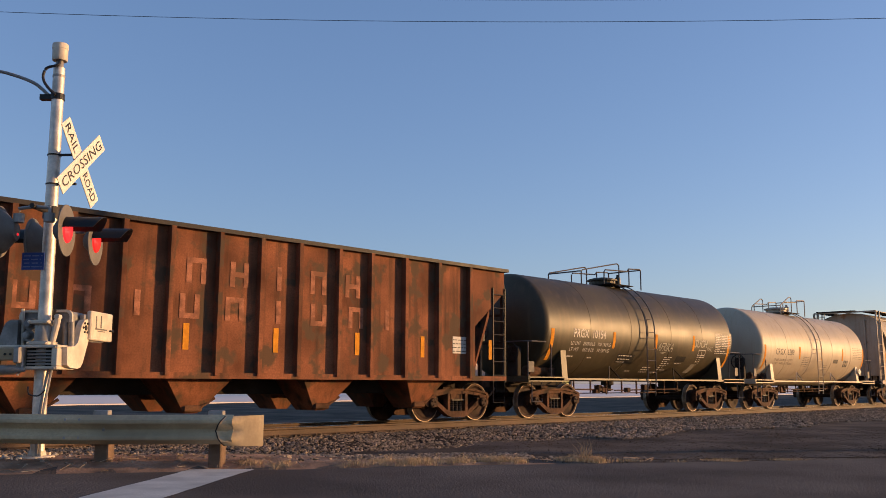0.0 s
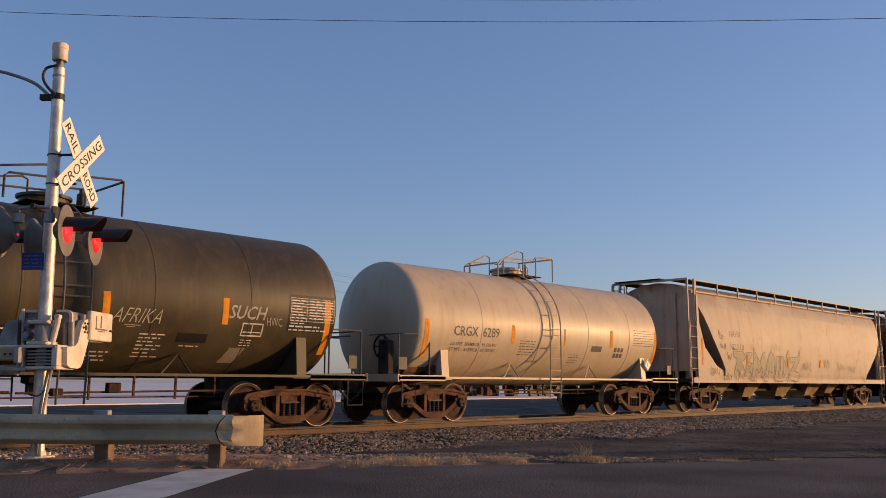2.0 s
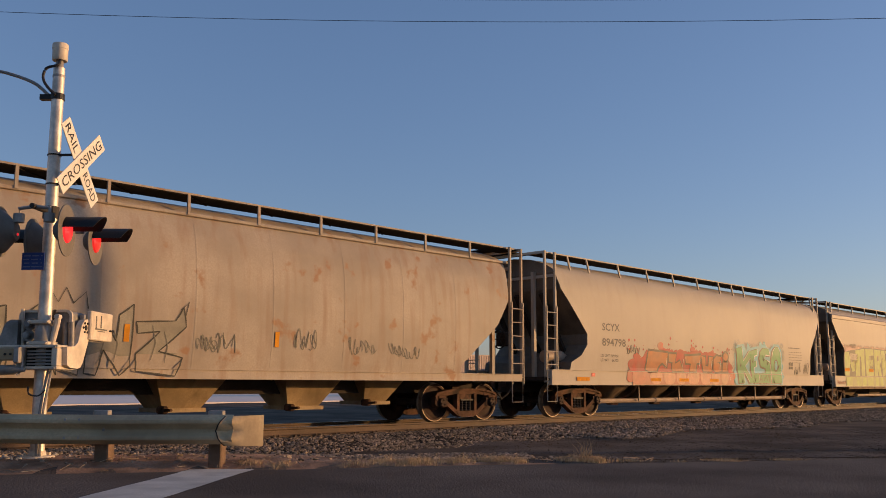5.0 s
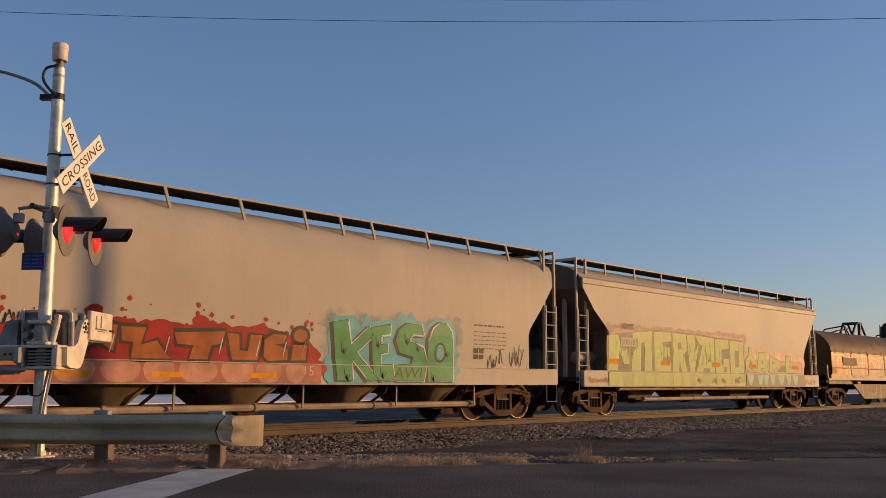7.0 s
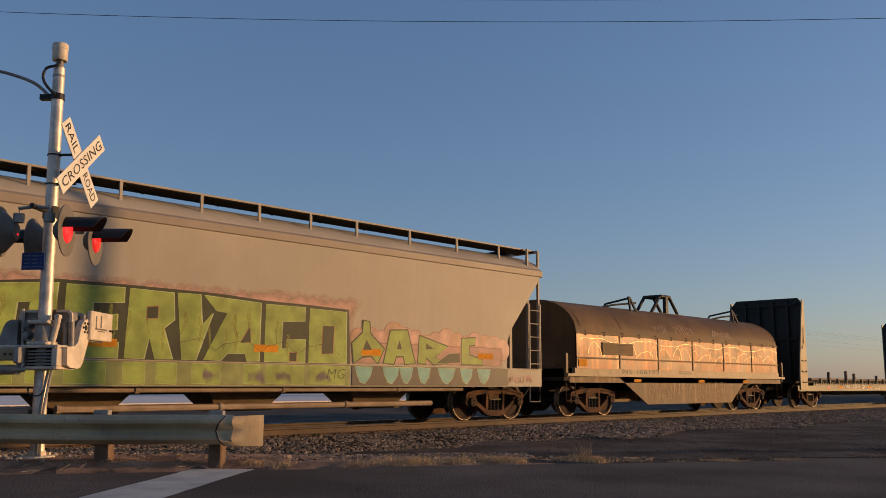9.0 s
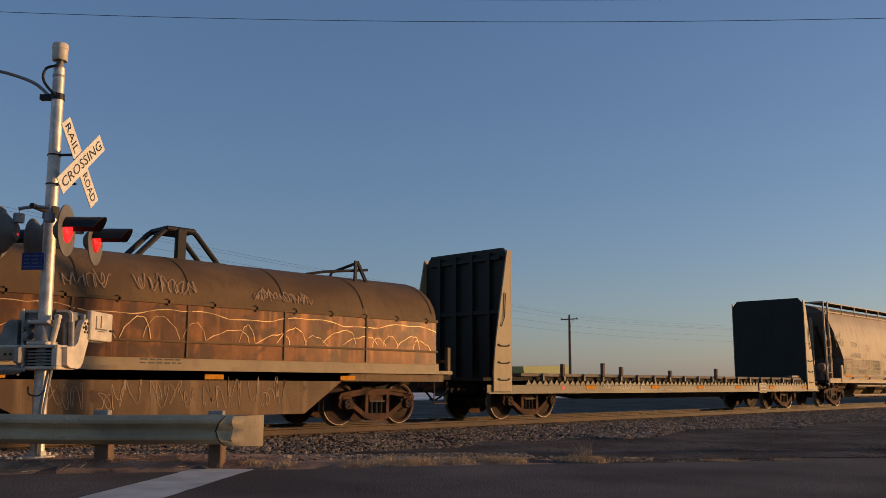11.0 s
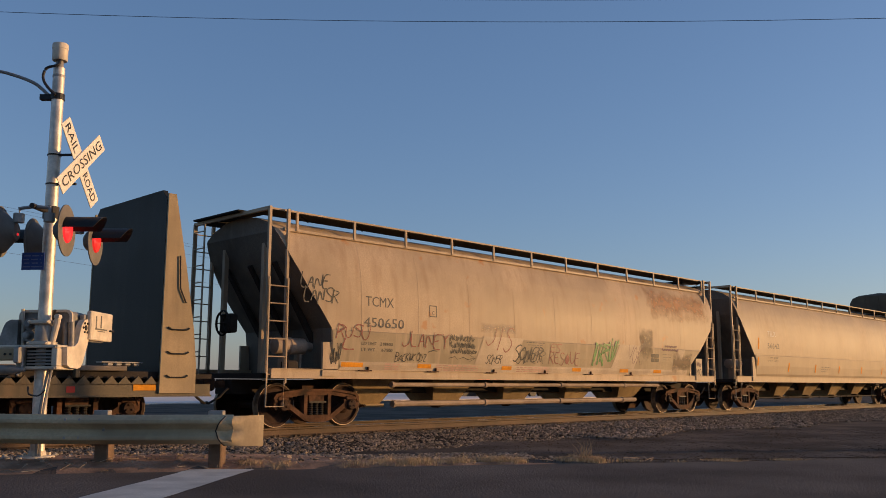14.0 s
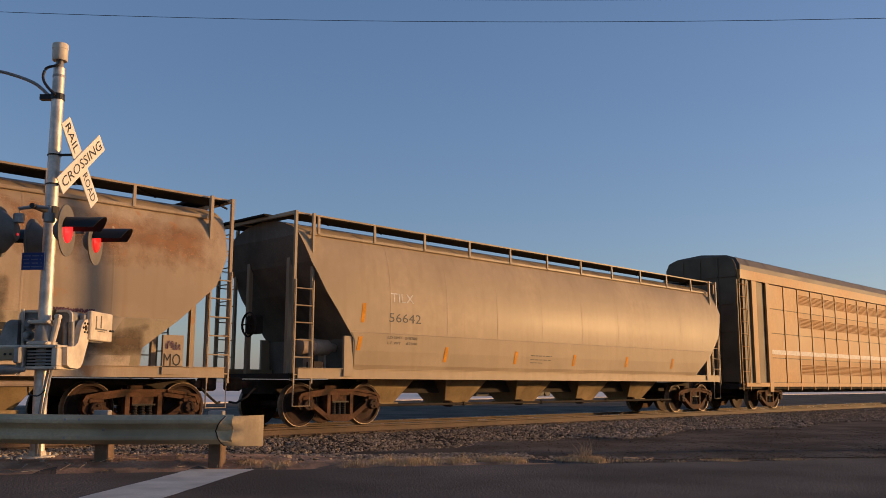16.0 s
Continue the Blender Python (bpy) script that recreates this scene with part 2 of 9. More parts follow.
# ---- mesh helpers ----
class Shape:
    """Collects the faces of one mesh."""

    def __init__(self):
        self.v, self.f, self.k, self.slot, self.marks = [], [], [], 0, []

    def cuts(self):
        ends = self.marks + [(len(self.v), len(self.f))]
        return [(*p[:1], q[0], p[1], q[1]) for p, q in zip(ends, ends[1:])]

    def face(self, *ids):
        self.f.append(ids)
        self.k.append(self.slot)

    def add(self, pts, faces):
        n = len(self.v)
        self.marks.append((n, len(self.f)))
        self.v.extend(tuple(p) for p in pts)
        for q in faces:
            self.face(*(n + i for i in q))
        return self

    def box(self, x0, x1, y0, y1, z0, z1, m=None):
        c = [(x, y, z) for z in (z0, z1) for y in (y0, y1) for x in (x0, x1)]
        if m:
            c = [m @ Vector(p) for p in c]
        return self.add(c, [(0, 2, 3, 1), (4, 5, 7, 6), (0, 1, 5, 4), (2, 6, 7, 3), (0, 4, 6, 2), (1, 3, 7, 5)])

    def soft_box(self, x0, x1, y0, y1, z0, z1, r, m=None):
        """A box with chamfered upright edges and rim."""
        pts = [(x0 + r, y0), (x1 - r, y0), (x1, y0 + r), (x1, y1 - r), (x1 - r, y1), (x0 + r, y1), (x0, y1 - r), (x0, y0 + r)]
        cx, cy = (x0 + x1) / 2, (y0 + y1) / 2
        kx, ky = 1 - 2 * r / (x1 - x0), 1 - 2 * r / (y1 - y0)
        small = [(cx + (x - cx) * kx, cy + (y - cy) * ky) for x, y in pts]
        rings = [[(x, y, z0) for x, y in small], [(x, y, z0 + r) for x, y in pts], [(x, y, z1 - r) for x, y in pts], [(x, y, z1) for x, y in small]]
        if m:
            rings = [[m @ Vector(p) for p in g] for g in rings]
        return self.loft(rings, caps=True)

    def loft(self, rings, caps=False, closed=True):
        n, s = len(self.v), len(rings[0])
        self.marks.append((n, len(self.f)))
        for g in rings:
            self.v.extend(tuple(p) for p in g)
        for a in range(len(rings) - 1):
            for i in range(s if closed else s - 1):
                j = (i + 1) % s
                self.face(n + a * s + i, n + a * s + j, n + (a + 1) * s + j, n + (a + 1) * s + i)
        if caps:
            self.face(*(n + i for i in reversed(range(s))))
            self.face(*(n + (len(rings) - 1) * s + i for i in range(s)))
        return self

    def prism(self, pts, axis, a, b):
        """A closed outline pushed along an axis: 'y' takes (x, z), 'x' takes (y, z), 'z' takes (x, y)."""
        put = {"y": lambda p, t: (p[0], t, p[1]), "x": lambda p, t: (t, p[0], p[1]), "z": lambda p, t: (p[0], p[1], t)}[axis]
        return self.loft([[put(p, a) for p in pts], [put(p, b) for p in pts]], caps=True)

    def tube(self, path, r, seg=8, caps=True):
        """A round bar along a line of points; r may be a list."""
        P = [Vector(p) for p in path]
        rr = r if isinstance(r, (list, tuple)) else [r] * len(P)
        rings = []
        for i, p in enumerate(P):
            d = (P[min(i + 1, len(P) - 1)] - P[max(i - 1, 0)]).normalized()
            up = Vector((0, 0, 1)) if abs(d.z) < 0.9 else Vector((1, 0, 0))
            u = d.cross(up).normalized()
            w = u.cross(d).normalized()
            rings.append([p + (u * math.cos(2 * math.pi * k / seg) + w * math.sin(2 * math.pi * k / seg)) * rr[i] for k in range(seg)])
        return self.loft(rings, caps=caps)

    def bar(self, p, q, w, h):
        """A flat bar from p to q, w across and h deep."""
        p, q = Vector(p), Vector(q)
        d = (q - p).normalized()
        up = Vector((0, 1, 0)) if abs(d.y) < 0.9 else Vector((0, 0, 1))
        u = d.cross(up).normalized()
        v = u.cross(d).normalized()
        ring = lambda c: [c + u * (sx * w / 2) + v * (sy * h / 2) for sx, sy in ((-1, -1), (1, -1), (1, 1), (-1, 1))]
        return self.loft([ring(p), ring(q)], caps=True)

    def spin(self, profile, axis, centre=(0, 0, 0), seg=24, caps=True):
        """A turned body: profile of (along, radius) about an axis 'x', 'y' or 'z'."""
        c = Vector(centre)
        rings = []
        for a, r in profile:
            g = []
            for k in range(seg):
                u, w = r * math.cos(2 * math.pi * k / seg), r * math.sin(2 * math.pi * k / seg)
                g.append(c + Vector({"x": (a, u, w), "y": (w, a, u), "z": (u, w, a)}[axis]))
            rings.append(g)
        return self.loft(rings, caps=caps)

    def mesh(self, name, mats, smooth=False):
        me = bpy.data.meshes.new(name)
        me.from_pydata(self.v, [], self.f)
        for m in mats if isinstance(mats, (list, tuple)) else [mats]:
            me.materials.append(m)
        me.polygons.foreach_set("material_index", self.k)
        if smooth:
            me.polygons.foreach_set("use_smooth", [True] * len(me.polygons))
        me.update()
        if smooth:
            me.set_sharp_from_angle(angle=radians(35))
        return me


def part(name, shape, mats, parent, label="", smooth=False, m=None):
    me = shape if isinstance(shape, bpy.types.Mesh) else shape.mesh(name, mats, smooth)
    ob = new(name, me)
    ob.parent = parent
    if m:
        ob.matrix_basis = m
    return tagged(ob, label=label)


def each(name, shape, mats, parent, label=""):
    """Every solid of the shape becomes a part of its own."""
    for v0, v1, f0, f1 in shape.cuts():
        s = Shape()
        s.v = shape.v[v0:v1]
        s.f = [tuple(i - v0 for i in q) for q in shape.f[f0:f1]]
        s.k = shape.k[f0:f1]
        part(name, s, mats, parent, label)


def thing(name, m, label, category, group="", kind=""):
    ob = new(name)
    ob.matrix_basis = m
    return tagged(ob, label, category, group, kind)


def piece(name, shape, mats, label, category="", group="", kind="", smooth=False, m=None):
    """A thing of one mesh."""
    ob = new(name, shape if isinstance(shape, bpy.types.Mesh) else shape.mesh(name, mats, smooth))
    if m:
        ob.matrix_basis = m
    return tagged(ob, label, category, group, kind)


GRID = 0.1          # painted forms follow a skin in steps of this height


def on_grid(skin):
    def at(z):
        k = math.floor(z / GRID)
        a, b = skin(k * GRID), skin((k + 1) * GRID)
        return a + (b - a) * (z / GRID - k)
    return at


def slices(lo, hi):
    return [k * GRID for k in range(math.ceil(lo / GRID - 1e-6), math.floor(hi / GRID + 1e-6) + 1) if lo + 1e-4 < k * GRID < hi - 1e-4]


def lettering(words, x0, x1, z0, z1, skin, bold=0.0, lean=0.0, rise=0.0):
    """Flat letters that fill the field x0..x1, z0..z1 and lie on a skin y(z)."""
    cu = bpy.data.curves.new("letters", "FONT")
    cu.body, cu.offset, cu.resolution_u = words, bold, 5 if z1 - z0 > 0.5 else 2
    ob = bpy.data.objects.new("letters", cu)
    scene.collection.objects.link(ob)
    bpy.context.view_layer.update()
    me = bpy.data.meshes.new_from_object(ob.evaluated_get(bpy.context.evaluated_depsgraph_get()))
    bpy.data.objects.remove(ob)
    bpy.data.curves.remove(cu)
    xs = [v.co.x for v in me.vertices]
    ys = [v.co.y for v in me.vertices]
    ax, bx, ay, by = min(xs), max(xs), min(ys), max(ys)
    bm = bmesh.new()
    bm.from_mesh(me)
    for v in bm.verts:
        u, w = (v.co.x - ax) / (bx - ax), (v.co.y - ay) / (by - ay)
        v.co = Vector((x0 + (x1 - x0) * u + lean * (w - 0.5), 0, z0 + (z1 - z0) * w + rise * u))
    for z in slices(z0, z1):
        bmesh.ops.bisect_plane(bm, geom=bm.verts[:] + bm.edges[:] + bm.faces[:], plane_co=(0, 0, z), plane_no=(0, 0, 1))
    skin = on_grid(skin)
    for v in bm.verts:
        v.co.y = skin(v.co.z)
    bm.to_mesh(me)
    bm.free()
    me.materials.clear()
    return me


def letters(name, words, field, skin, mat, parent, label="", **how):
    me = lettering(words, *field, skin, **how)
    me.materials.append(mat)
    if field[3] - field[2] < 0.13:
        ob = new(name, me)
        ob.parent = parent
        return tagged(ob, label=label, kind="stuff")
    # every letter is a part of its own
    owner = list(range(len(me.vertices)))

    def root(i):
        while owner[i] != i:
            owner[i] = owner[owner[i]]
            i = owner[i]
        return i

    for p in me.polygons:
        for v in p.vertices[1:]:
            owner[root(v)] = root(p.vertices[0])
    groups = {}
    for p in me.polygons:
        groups.setdefault(root(p.vertices[0]), []).append(tuple(p.vertices))
    for faces in groups.values():
        used = sorted({i for f in faces for i in f})
        index = {v: i for i, v in enumerate(used)}
        one = bpy.data.meshes.new(name)
        one.from_pydata([me.vertices[i].co for i in used], [], [tuple(index[i] for i in f) for f in faces])
        one.materials.append(mat)
        ob = new(name, one)
        ob.parent = parent
        tagged(ob, label=label)
    bpy.data.meshes.remove(me)


def glyph(name, outlines, mid, skin, mat, parent, label="", lift=0.03, grow=0.0, shift=(0, 0)):
    """Painted forms, each given by its outline of (s, z), laid on a skin y(z)."""
    bm = bmesh.new()
    for pts in outlines:
        if grow:
            n = len(pts)
            area = sum(pts[i][0] * pts[(i + 1) % n][1] - pts[(i + 1) % n][0] * pts[i][1] for i in range(n))
            out = []
            for i in range(n):
                (ax, az), (bx, bz), (cx, cz) = pts[i - 1], pts[i], pts[(i + 1) % n]
                d = Vector((cx - ax, cz - az)).normalized() * (1 if area > 0 else -1)
                out.append((bx + d.y * grow, bz - d.x * grow))
            pts = out
        tri = tessellate_polygon([[Vector((x, z, 0)) for x, z in pts]])
        vs = [bm.verts.new((x - mid + shift[0], 0, z + shift[1])) for x, z in pts]
        for t in tri:
            try:
                bm.faces.new([vs[i] for i in t])
            except ValueError:
                pass
    lo, hi = min(v.co.z for v in bm.verts), max(v.co.z for v in bm.verts)
    for z in slices(lo, hi):
        bmesh.ops.bisect_plane(bm, geom=bm.verts[:] + bm.edges[:] + bm.faces[:], plane_co=(0, 0, z), plane_no=(0, 0, 1))
    skin = on_grid(skin)
    for v in bm.verts:
        v.co.y = skin(v.co.z) - 0.003 - 0.2 * lift
    me = bpy.data.meshes.new(name)
    bm.to_mesh(me)
    bm.free()
    me.materials.append(mat)
    ob = new(name, me)
    ob.parent = parent
    return tagged(ob, label=label)


def stroke(pts, w):
    """The outline of a brush line of width w through points."""
    P = [Vector(p) for p in pts]
    left, right = [], []
    for i, p in enumerate(P):
        d = (P[min(i + 1, len(P) - 1)] - P[max(i - 1, 0)]).normalized()
        n = Vector((-d.y, d.x)) * (w / 2 * (0.7 + 0.3 * math.sin(i * 2.1)))
        left.append(tuple(p + n)), right.append(tuple(p - n))
    return left + right[::-1]


def ragged(s0, s1, z0, z1, seed, amp, step=0.12):
    """A sprayed field with an uneven top edge."""
    rnd = random.Random(seed)
    n = int((s1 - s0) / step)
    ph = rnd.uniform(0, 6)
    top = [(s0 + (s1 - s0) * i / n + rnd.uniform(-0.3, 0.3) * step, z1 - amp * rnd.random() - amp * abs(math.sin(i * 0.37 + ph)) - (0.5 * (z1 - z0) * max(0, 1 - 4 * min(i, n - i) / n) ** 2)) for i in range(n, -1, -1)]
    return [(s0, z0), (s1, z0)] + top


# spray-can letters: strokes of points on a grid 4 wide and 9 high
HAND_STROKES = {"A": "002940 1333", "B": "0009 09384605 05443100", "C": "482906031040", "D": "0009 09374300", "E": "49090040 0535", "I": "2920", "J": "4943211103", "K": "0009 4905 0540", "L": "090040",
                "N": "00094049", "O": "29060320434629", "Q": "29060320434629 2341", "R": "0009 09483604 1540", "S": "4829072543312001", "T": "0949 2920", "U": "0903204349", "V": "092049", "W": "0910253049", "Y": "0925 4925 2520", "Z": "09490040"}


def tag(car, mid, skin, word, s0, s1, z0, z1, seed, mat, w=0.014, lean=0.12, lift=0.02, label="sprayed tag"):
    """A word written with a spray can: single strokes, swaying and of uneven width."""
    rnd = random.Random(seed)
    cell = (s1 - s0) / len(word)
    lines = []
    for i, ch in enumerate(word):
        low, high = rnd.uniform(-0.12, 0.1), rnd.uniform(0.88, 1.16)
        wide = cell * rnd.uniform(0.72, 1.02) / 4
        for code in HAND_STROKES[ch].split():
            P = []
            for k in range(0, len(code), 2):
                u, v = int(code[k]) + rnd.uniform(-0.35, 0.35), int(code[k + 1]) / 9 + rnd.uniform(-0.05, 0.05)
                v = low + (high - low) * v
                P.append((s0 + cell * i + u * wide + lean * v * (z1 - z0), z0 + v * (z1 - z0)))
            for _ in range(2):
                Q = [P[0]]
                for a, b in zip(P, P[1:]):
                    Q += [(a[0] * 0.75 + b[0] * 0.25, a[1] * 0.75 + b[1] * 0.25), (a[0] * 0.25 + b[0] * 0.75, a[1] * 0.25 + b[1] * 0.75)]
                P = Q + [P[-1]]
            lines.append(stroke(P, w * rnd.uniform(0.8, 1.25)))
    tagged(glyph("graffiti", lines, mid, skin, mat, car, label, lift), kind="stuff")


def drops(s0, s1, z0, z1, n, seed, r=(0.02, 0.08)):
    rnd = random.Random(seed)
    out = []
    for _ in range(n):
        x, z, q = rnd.uniform(s0, s1), z0 + (z1 - z0) * rnd.random() ** 2, rnd.uniform(*r)
        out.append([(x + q * math.cos(a) * rnd.uniform(0.7, 1.2), z + q * math.sin(a) * rnd.uniform(0.7, 1.2)) for a in [0.628 * k for k in range(10)]])
    return out


def patch(shape, x0, x1, z0, z1, skin, lift=0.005, lean=0.0):
    """A thin painted field on a skin y(z)."""
    skin = on_grid(skin)
    rows = []
    for z in [z0] + slices(z0, z1) + [z1]:
        k = lean * ((z - z0) / (z1 - z0) - 0.5)
        y = skin(z) - 0.003 - 0.2 * lift
        rows.append([(x0 + k, y, z), (x1 + k, y, z)])
    return shape.loft(rows, closed=False)


# ---- rolling stock: shared running gear ----
CARS, WHEELS = [], []


def gear_meshes():
    s = Shape()
    # top chord, bowed over the axles, with thicker flanges along its edges
    chord = [(-1.08, 0.5), (-1.12, 0.6), (-1.06, 0.69), (-0.84, 0.735), (-0.42, 0.785), (0.42, 0.785), (0.84, 0.735), (1.06, 0.69), (1.12, 0.6), (1.08, 0.5), (1.0, 0.57), (0.84, 0.6), (0.4, 0.655), (-0.4, 0.655), (-0.84, 0.6), (-1.0, 0.57)]
    s.prism(chord, "y", -0.06, 0.06)
    s.prism([(x, z) if z > 0.66 or abs(x) > 1.03 else (x, z + 0.085) for x, z in chord], "y", -0.095, 0.095)
    for k in (-1, 1):
        s.bar((k * 0.97, 0, 0.6), (k * 0.3, 0, 0.17), 0.1, 0.17)
        s.bar((k * 0.31, 0, 0.68), (k * 0.31, 0, 0.18), 0.085, 0.15)
        s.prism([(k * 1.05, 0.36), (k * 1.11, 0.42), (k * 1.11, 0.6), (k * 1.01, 0.58), (k * 1.0, 0.38)][::k], "y", -0.08, 0.08)
        s.prism([(k * 0.72, 0.36), (k * 0.79, 0.36), (k * 0.8, 0.58), (k * 0.7, 0.56)][::k], "y", -0.08, 0.08)
        s.soft_box(k * 0.889 - 0.14, k * 0.889 + 0.14, -0.11, 0.11, 0.55, 0.63, 0.02)
    s.prism([(-0.4, 0.25), (-0.32, 0.14), (-0.2, 0.1), (0.2, 0.1), (0.32, 0.14), (0.4, 0.25)], "y", -0.09, 0.09)
    side = s.mesh("sideframe", TRUCK_RUST)
    s = Shape()
    for x in (-0.14, 0.0, 0.14):
        prof = []
        for i in range(13):
            prof.append((0.24 + 0.022 * i, 0.062 if i % 2 else 0.045))
        s.spin(prof, "z", (x, 0, 0), 10)
    s.box(-0.22, 0.22, -0.08, 0.08, 0.5, 0.53)
    spring = s.mesh("spring_nest", DARK_STEEL)
    s = Shape()
    s.box(-0.2, 0.2, -1.02, 1.02, 0.53, 0.66).box(-0.26, 0.26, -0.6, 0.6, 0.5, 0.74).box(-0.15, 0.15, -0.7, -0.5, 0.72, 0.86).box(-0.15, 0.15, 0.5, 0.7, 0.72, 0.86)
    for k in (-1, 1):
        s.box(k * 0.44 - 0.06, k * 0.44 + 0.06, -0.8, 0.8, 0.36, 0.46)
    bolster = s.mesh("truck", TRUCK_RUST)
    s = Shape()
    for x in (-0.09, 0.0, 0.09):
        s.spin([(-0.02, 0.0), (-0.02, 0.018), (0.0, 0.022)], "y", (x, -1.13, 0), 6)
    R = 0.457
    half = [(-1.13, 0.001), (-1.13, 0.095), (-1.11, 0.115), (-1.05, 0.12), (-1.05, 0.085), (-0.88, 0.085), (-0.86, 0.15), (-0.84, 0.17), (-0.80, 0.2), (-0.775, 0.34), (-0.80, 0.38), (-0.825, 0.39), (-0.825, R - 0.018)]
    inner = [(-0.68, R + 0.018), (-0.68, 0.39), (-0.7, 0.36), (-0.72, 0.2), (-0.66, 0.13), (-0.6, 0.085)]
    s = Shape()
    s.spin(half, "y", (0, 0, 0), 28, caps=False)
    s.spin(inner + [(-a, r) for a, r in reversed(inner)], "y", (0, 0, 0), 28, caps=False)
    s.spin([(-a, r) for a, r in reversed(half)], "y", (0, 0, 0), 28, caps=False)
    s.slot = 1
    tread = [(-0.825, R - 0.018), (-0.827, R - 0.006), (-0.815, R), (-0.725, R + 0.004), (-0.705, R + 0.026), (-0.68, R + 0.018)]
    s.spin(tread, "y", (0, 0, 0), 28, caps=False)
    s.spin([(-a, r) for a, r in reversed(tread)], "y", (0, 0, 0), 28, caps=False)
    s.slot = 0
    for k in (-1, 1):
        for i in range(3):
            a = 2 * math.pi * i / 3 + 0.4
            s.spin([(k * 1.13, 0.02), (k * 1.15, 0.02), (k * 1.155, 0.001)], "y", (0.06 * math.cos(a), 0, 0.06 * math.sin(a)), 6)
    wheels = s.mesh("wheelset", [WHEEL_RUST, TREAD], smooth=True)
    return side, spring, bolster, wheels


SIDE_MESH, SPRING_MESH, BOLSTER_MESH, WHEEL_MESH = gear_meshes()


def truck(car, x):
    t = part("truck", BOLSTER_MESH, None, car, m=pose(x, 0, 0))
    for k in (-1, 1):
        part("sideframe", SIDE_MESH, None, t, m=pose(0, k * 0.99, 0))
        part("spring_nest", SPRING_MESH, None, t, m=pose(0, k * 0.99, 0))
        WHEELS.append(part("wheelset", WHEEL_MESH, None, t, m=pose(k * 0.889, 0, 0.457)))


def car_base(name, s0, s1, trucks, label, category, group=""):
    """An empty at the car's middle on the rails, with trucks, couplers and air hoses."""
    mid = (s0 + s1) / 2
    car = thing(name, pose(mid, TRACK, 0), label, category, group)
    CARS.append((car, mid))
    for x in trucks:
        truck(car, x - mid)
    for k, e in ((-1, s0 - mid), (1, s1 - mid)):
        c = Shape()
        c.box(e - 0.35, e + 0.35, -0.07, 0.07, 0.81, 0.95)
        c.soft_box(e + k * 0.42 - 0.16, e + k * 0.42 + 0.16, -0.15, 0.13, 0.74, 1.02, 0.04)
        part("coupler", c, TRUCK_RUST, car)
        h = Shape()
        h.tube([(e + k * 0.1, -0.35, 0.8), (e + k * 0.3, -0.36, 0.62), (e + k * 0.5, -0.3, 0.5), (e + k * 0.62, -0.2, 0.52)], 0.025, 6)
        part("air_hose", h, DARK_STEEL, car)
    return car, mid


def stretch(pts, z):
    """The value at height z of a line of (value, z) points, given from high to low."""
    if z >= pts[0][1]:
        return pts[0][0]
    for (a, za), (b, zb) in zip(pts, pts[1:]):
        if zb <= z <= za:
            return a + (b - a) * (za - z) / max(1e-6, za - zb)
    return pts[-1][0]


def ladder(shape, x, w, y, z0, z1, n, deep=0.0):
    """Two stiles and n rungs, in the plane of the car's side."""
    for k in (0, w):
        shape.box(x + k - 0.016, x + k + 0.016, y - 0.012, y + 0.012, z0, z1)
    for i in range(n):
        z = z0 + (z1 - z0) * (i + 0.5) / n
        shape.tube([(x, y, z), (x + w, y, z)], 0.014, 6)
        if deep:
            shape.tube([(x, y, z), (x, y + deep, z)], 0.012, 6)


def end_ladder(shape, x, y, w, z0, z1, n):
    for k in (0, w):
        shape.box(x - 0.012, x + 0.012, y + k - 0.02, y + k + 0.02, z0, z1)
    for i in range(n):
        z = z0 + (z1 - z0) * (i + 0.5) / n
        shape.tube([(x, y, z), (x, y + w, z)], 0.014, 6)


def stirrup(shape, x, y, w=0.42):
    shape.tube([(x, y, 0.95), (x, y, 0.45), (x + w, y, 0.45), (x + w, y, 0.95)], 0.016, 6)


ROUND = [(-1.50, 1.12), (-1.54, 1.3), (-1.575, 1.6), (-1.6, 2.0), (-1.605, 2.4), (-1.59, 2.8), (-1.55, 3.2), (-1.48, 3.55), (-1.38, 3.85), (-1.29, 4.03), (-1.05, 4.18), (-0.6, 4.33), (0.0, 4.39)]
STRAIGHT = [(-1.575, 1.1), (-1.575, 1.35), (-1.58, 2.0), (-1.59, 2.6), (-1.6, 3.2), (-1.605, 3.66), (-1.605, 3.72), (-1.56, 3.88), (-1.5, 3.97), (-1.36, 4.1), (-1.1, 4.22), (-0.6, 4.36), (0.0, 4.42)]
FULL = [(-1.545, 1.05), (-1.56, 1.3), (-1.585, 1.6), (-1.605, 2.0), (-1.61, 2.4), (-1.605, 2.8), (-1.585, 3.2), (-1.54, 3.6), (-1.47, 3.88), (-1.38, 4.06), (-1.1, 4.22), (-0.6, 4.37), (0.0, 4.44)]


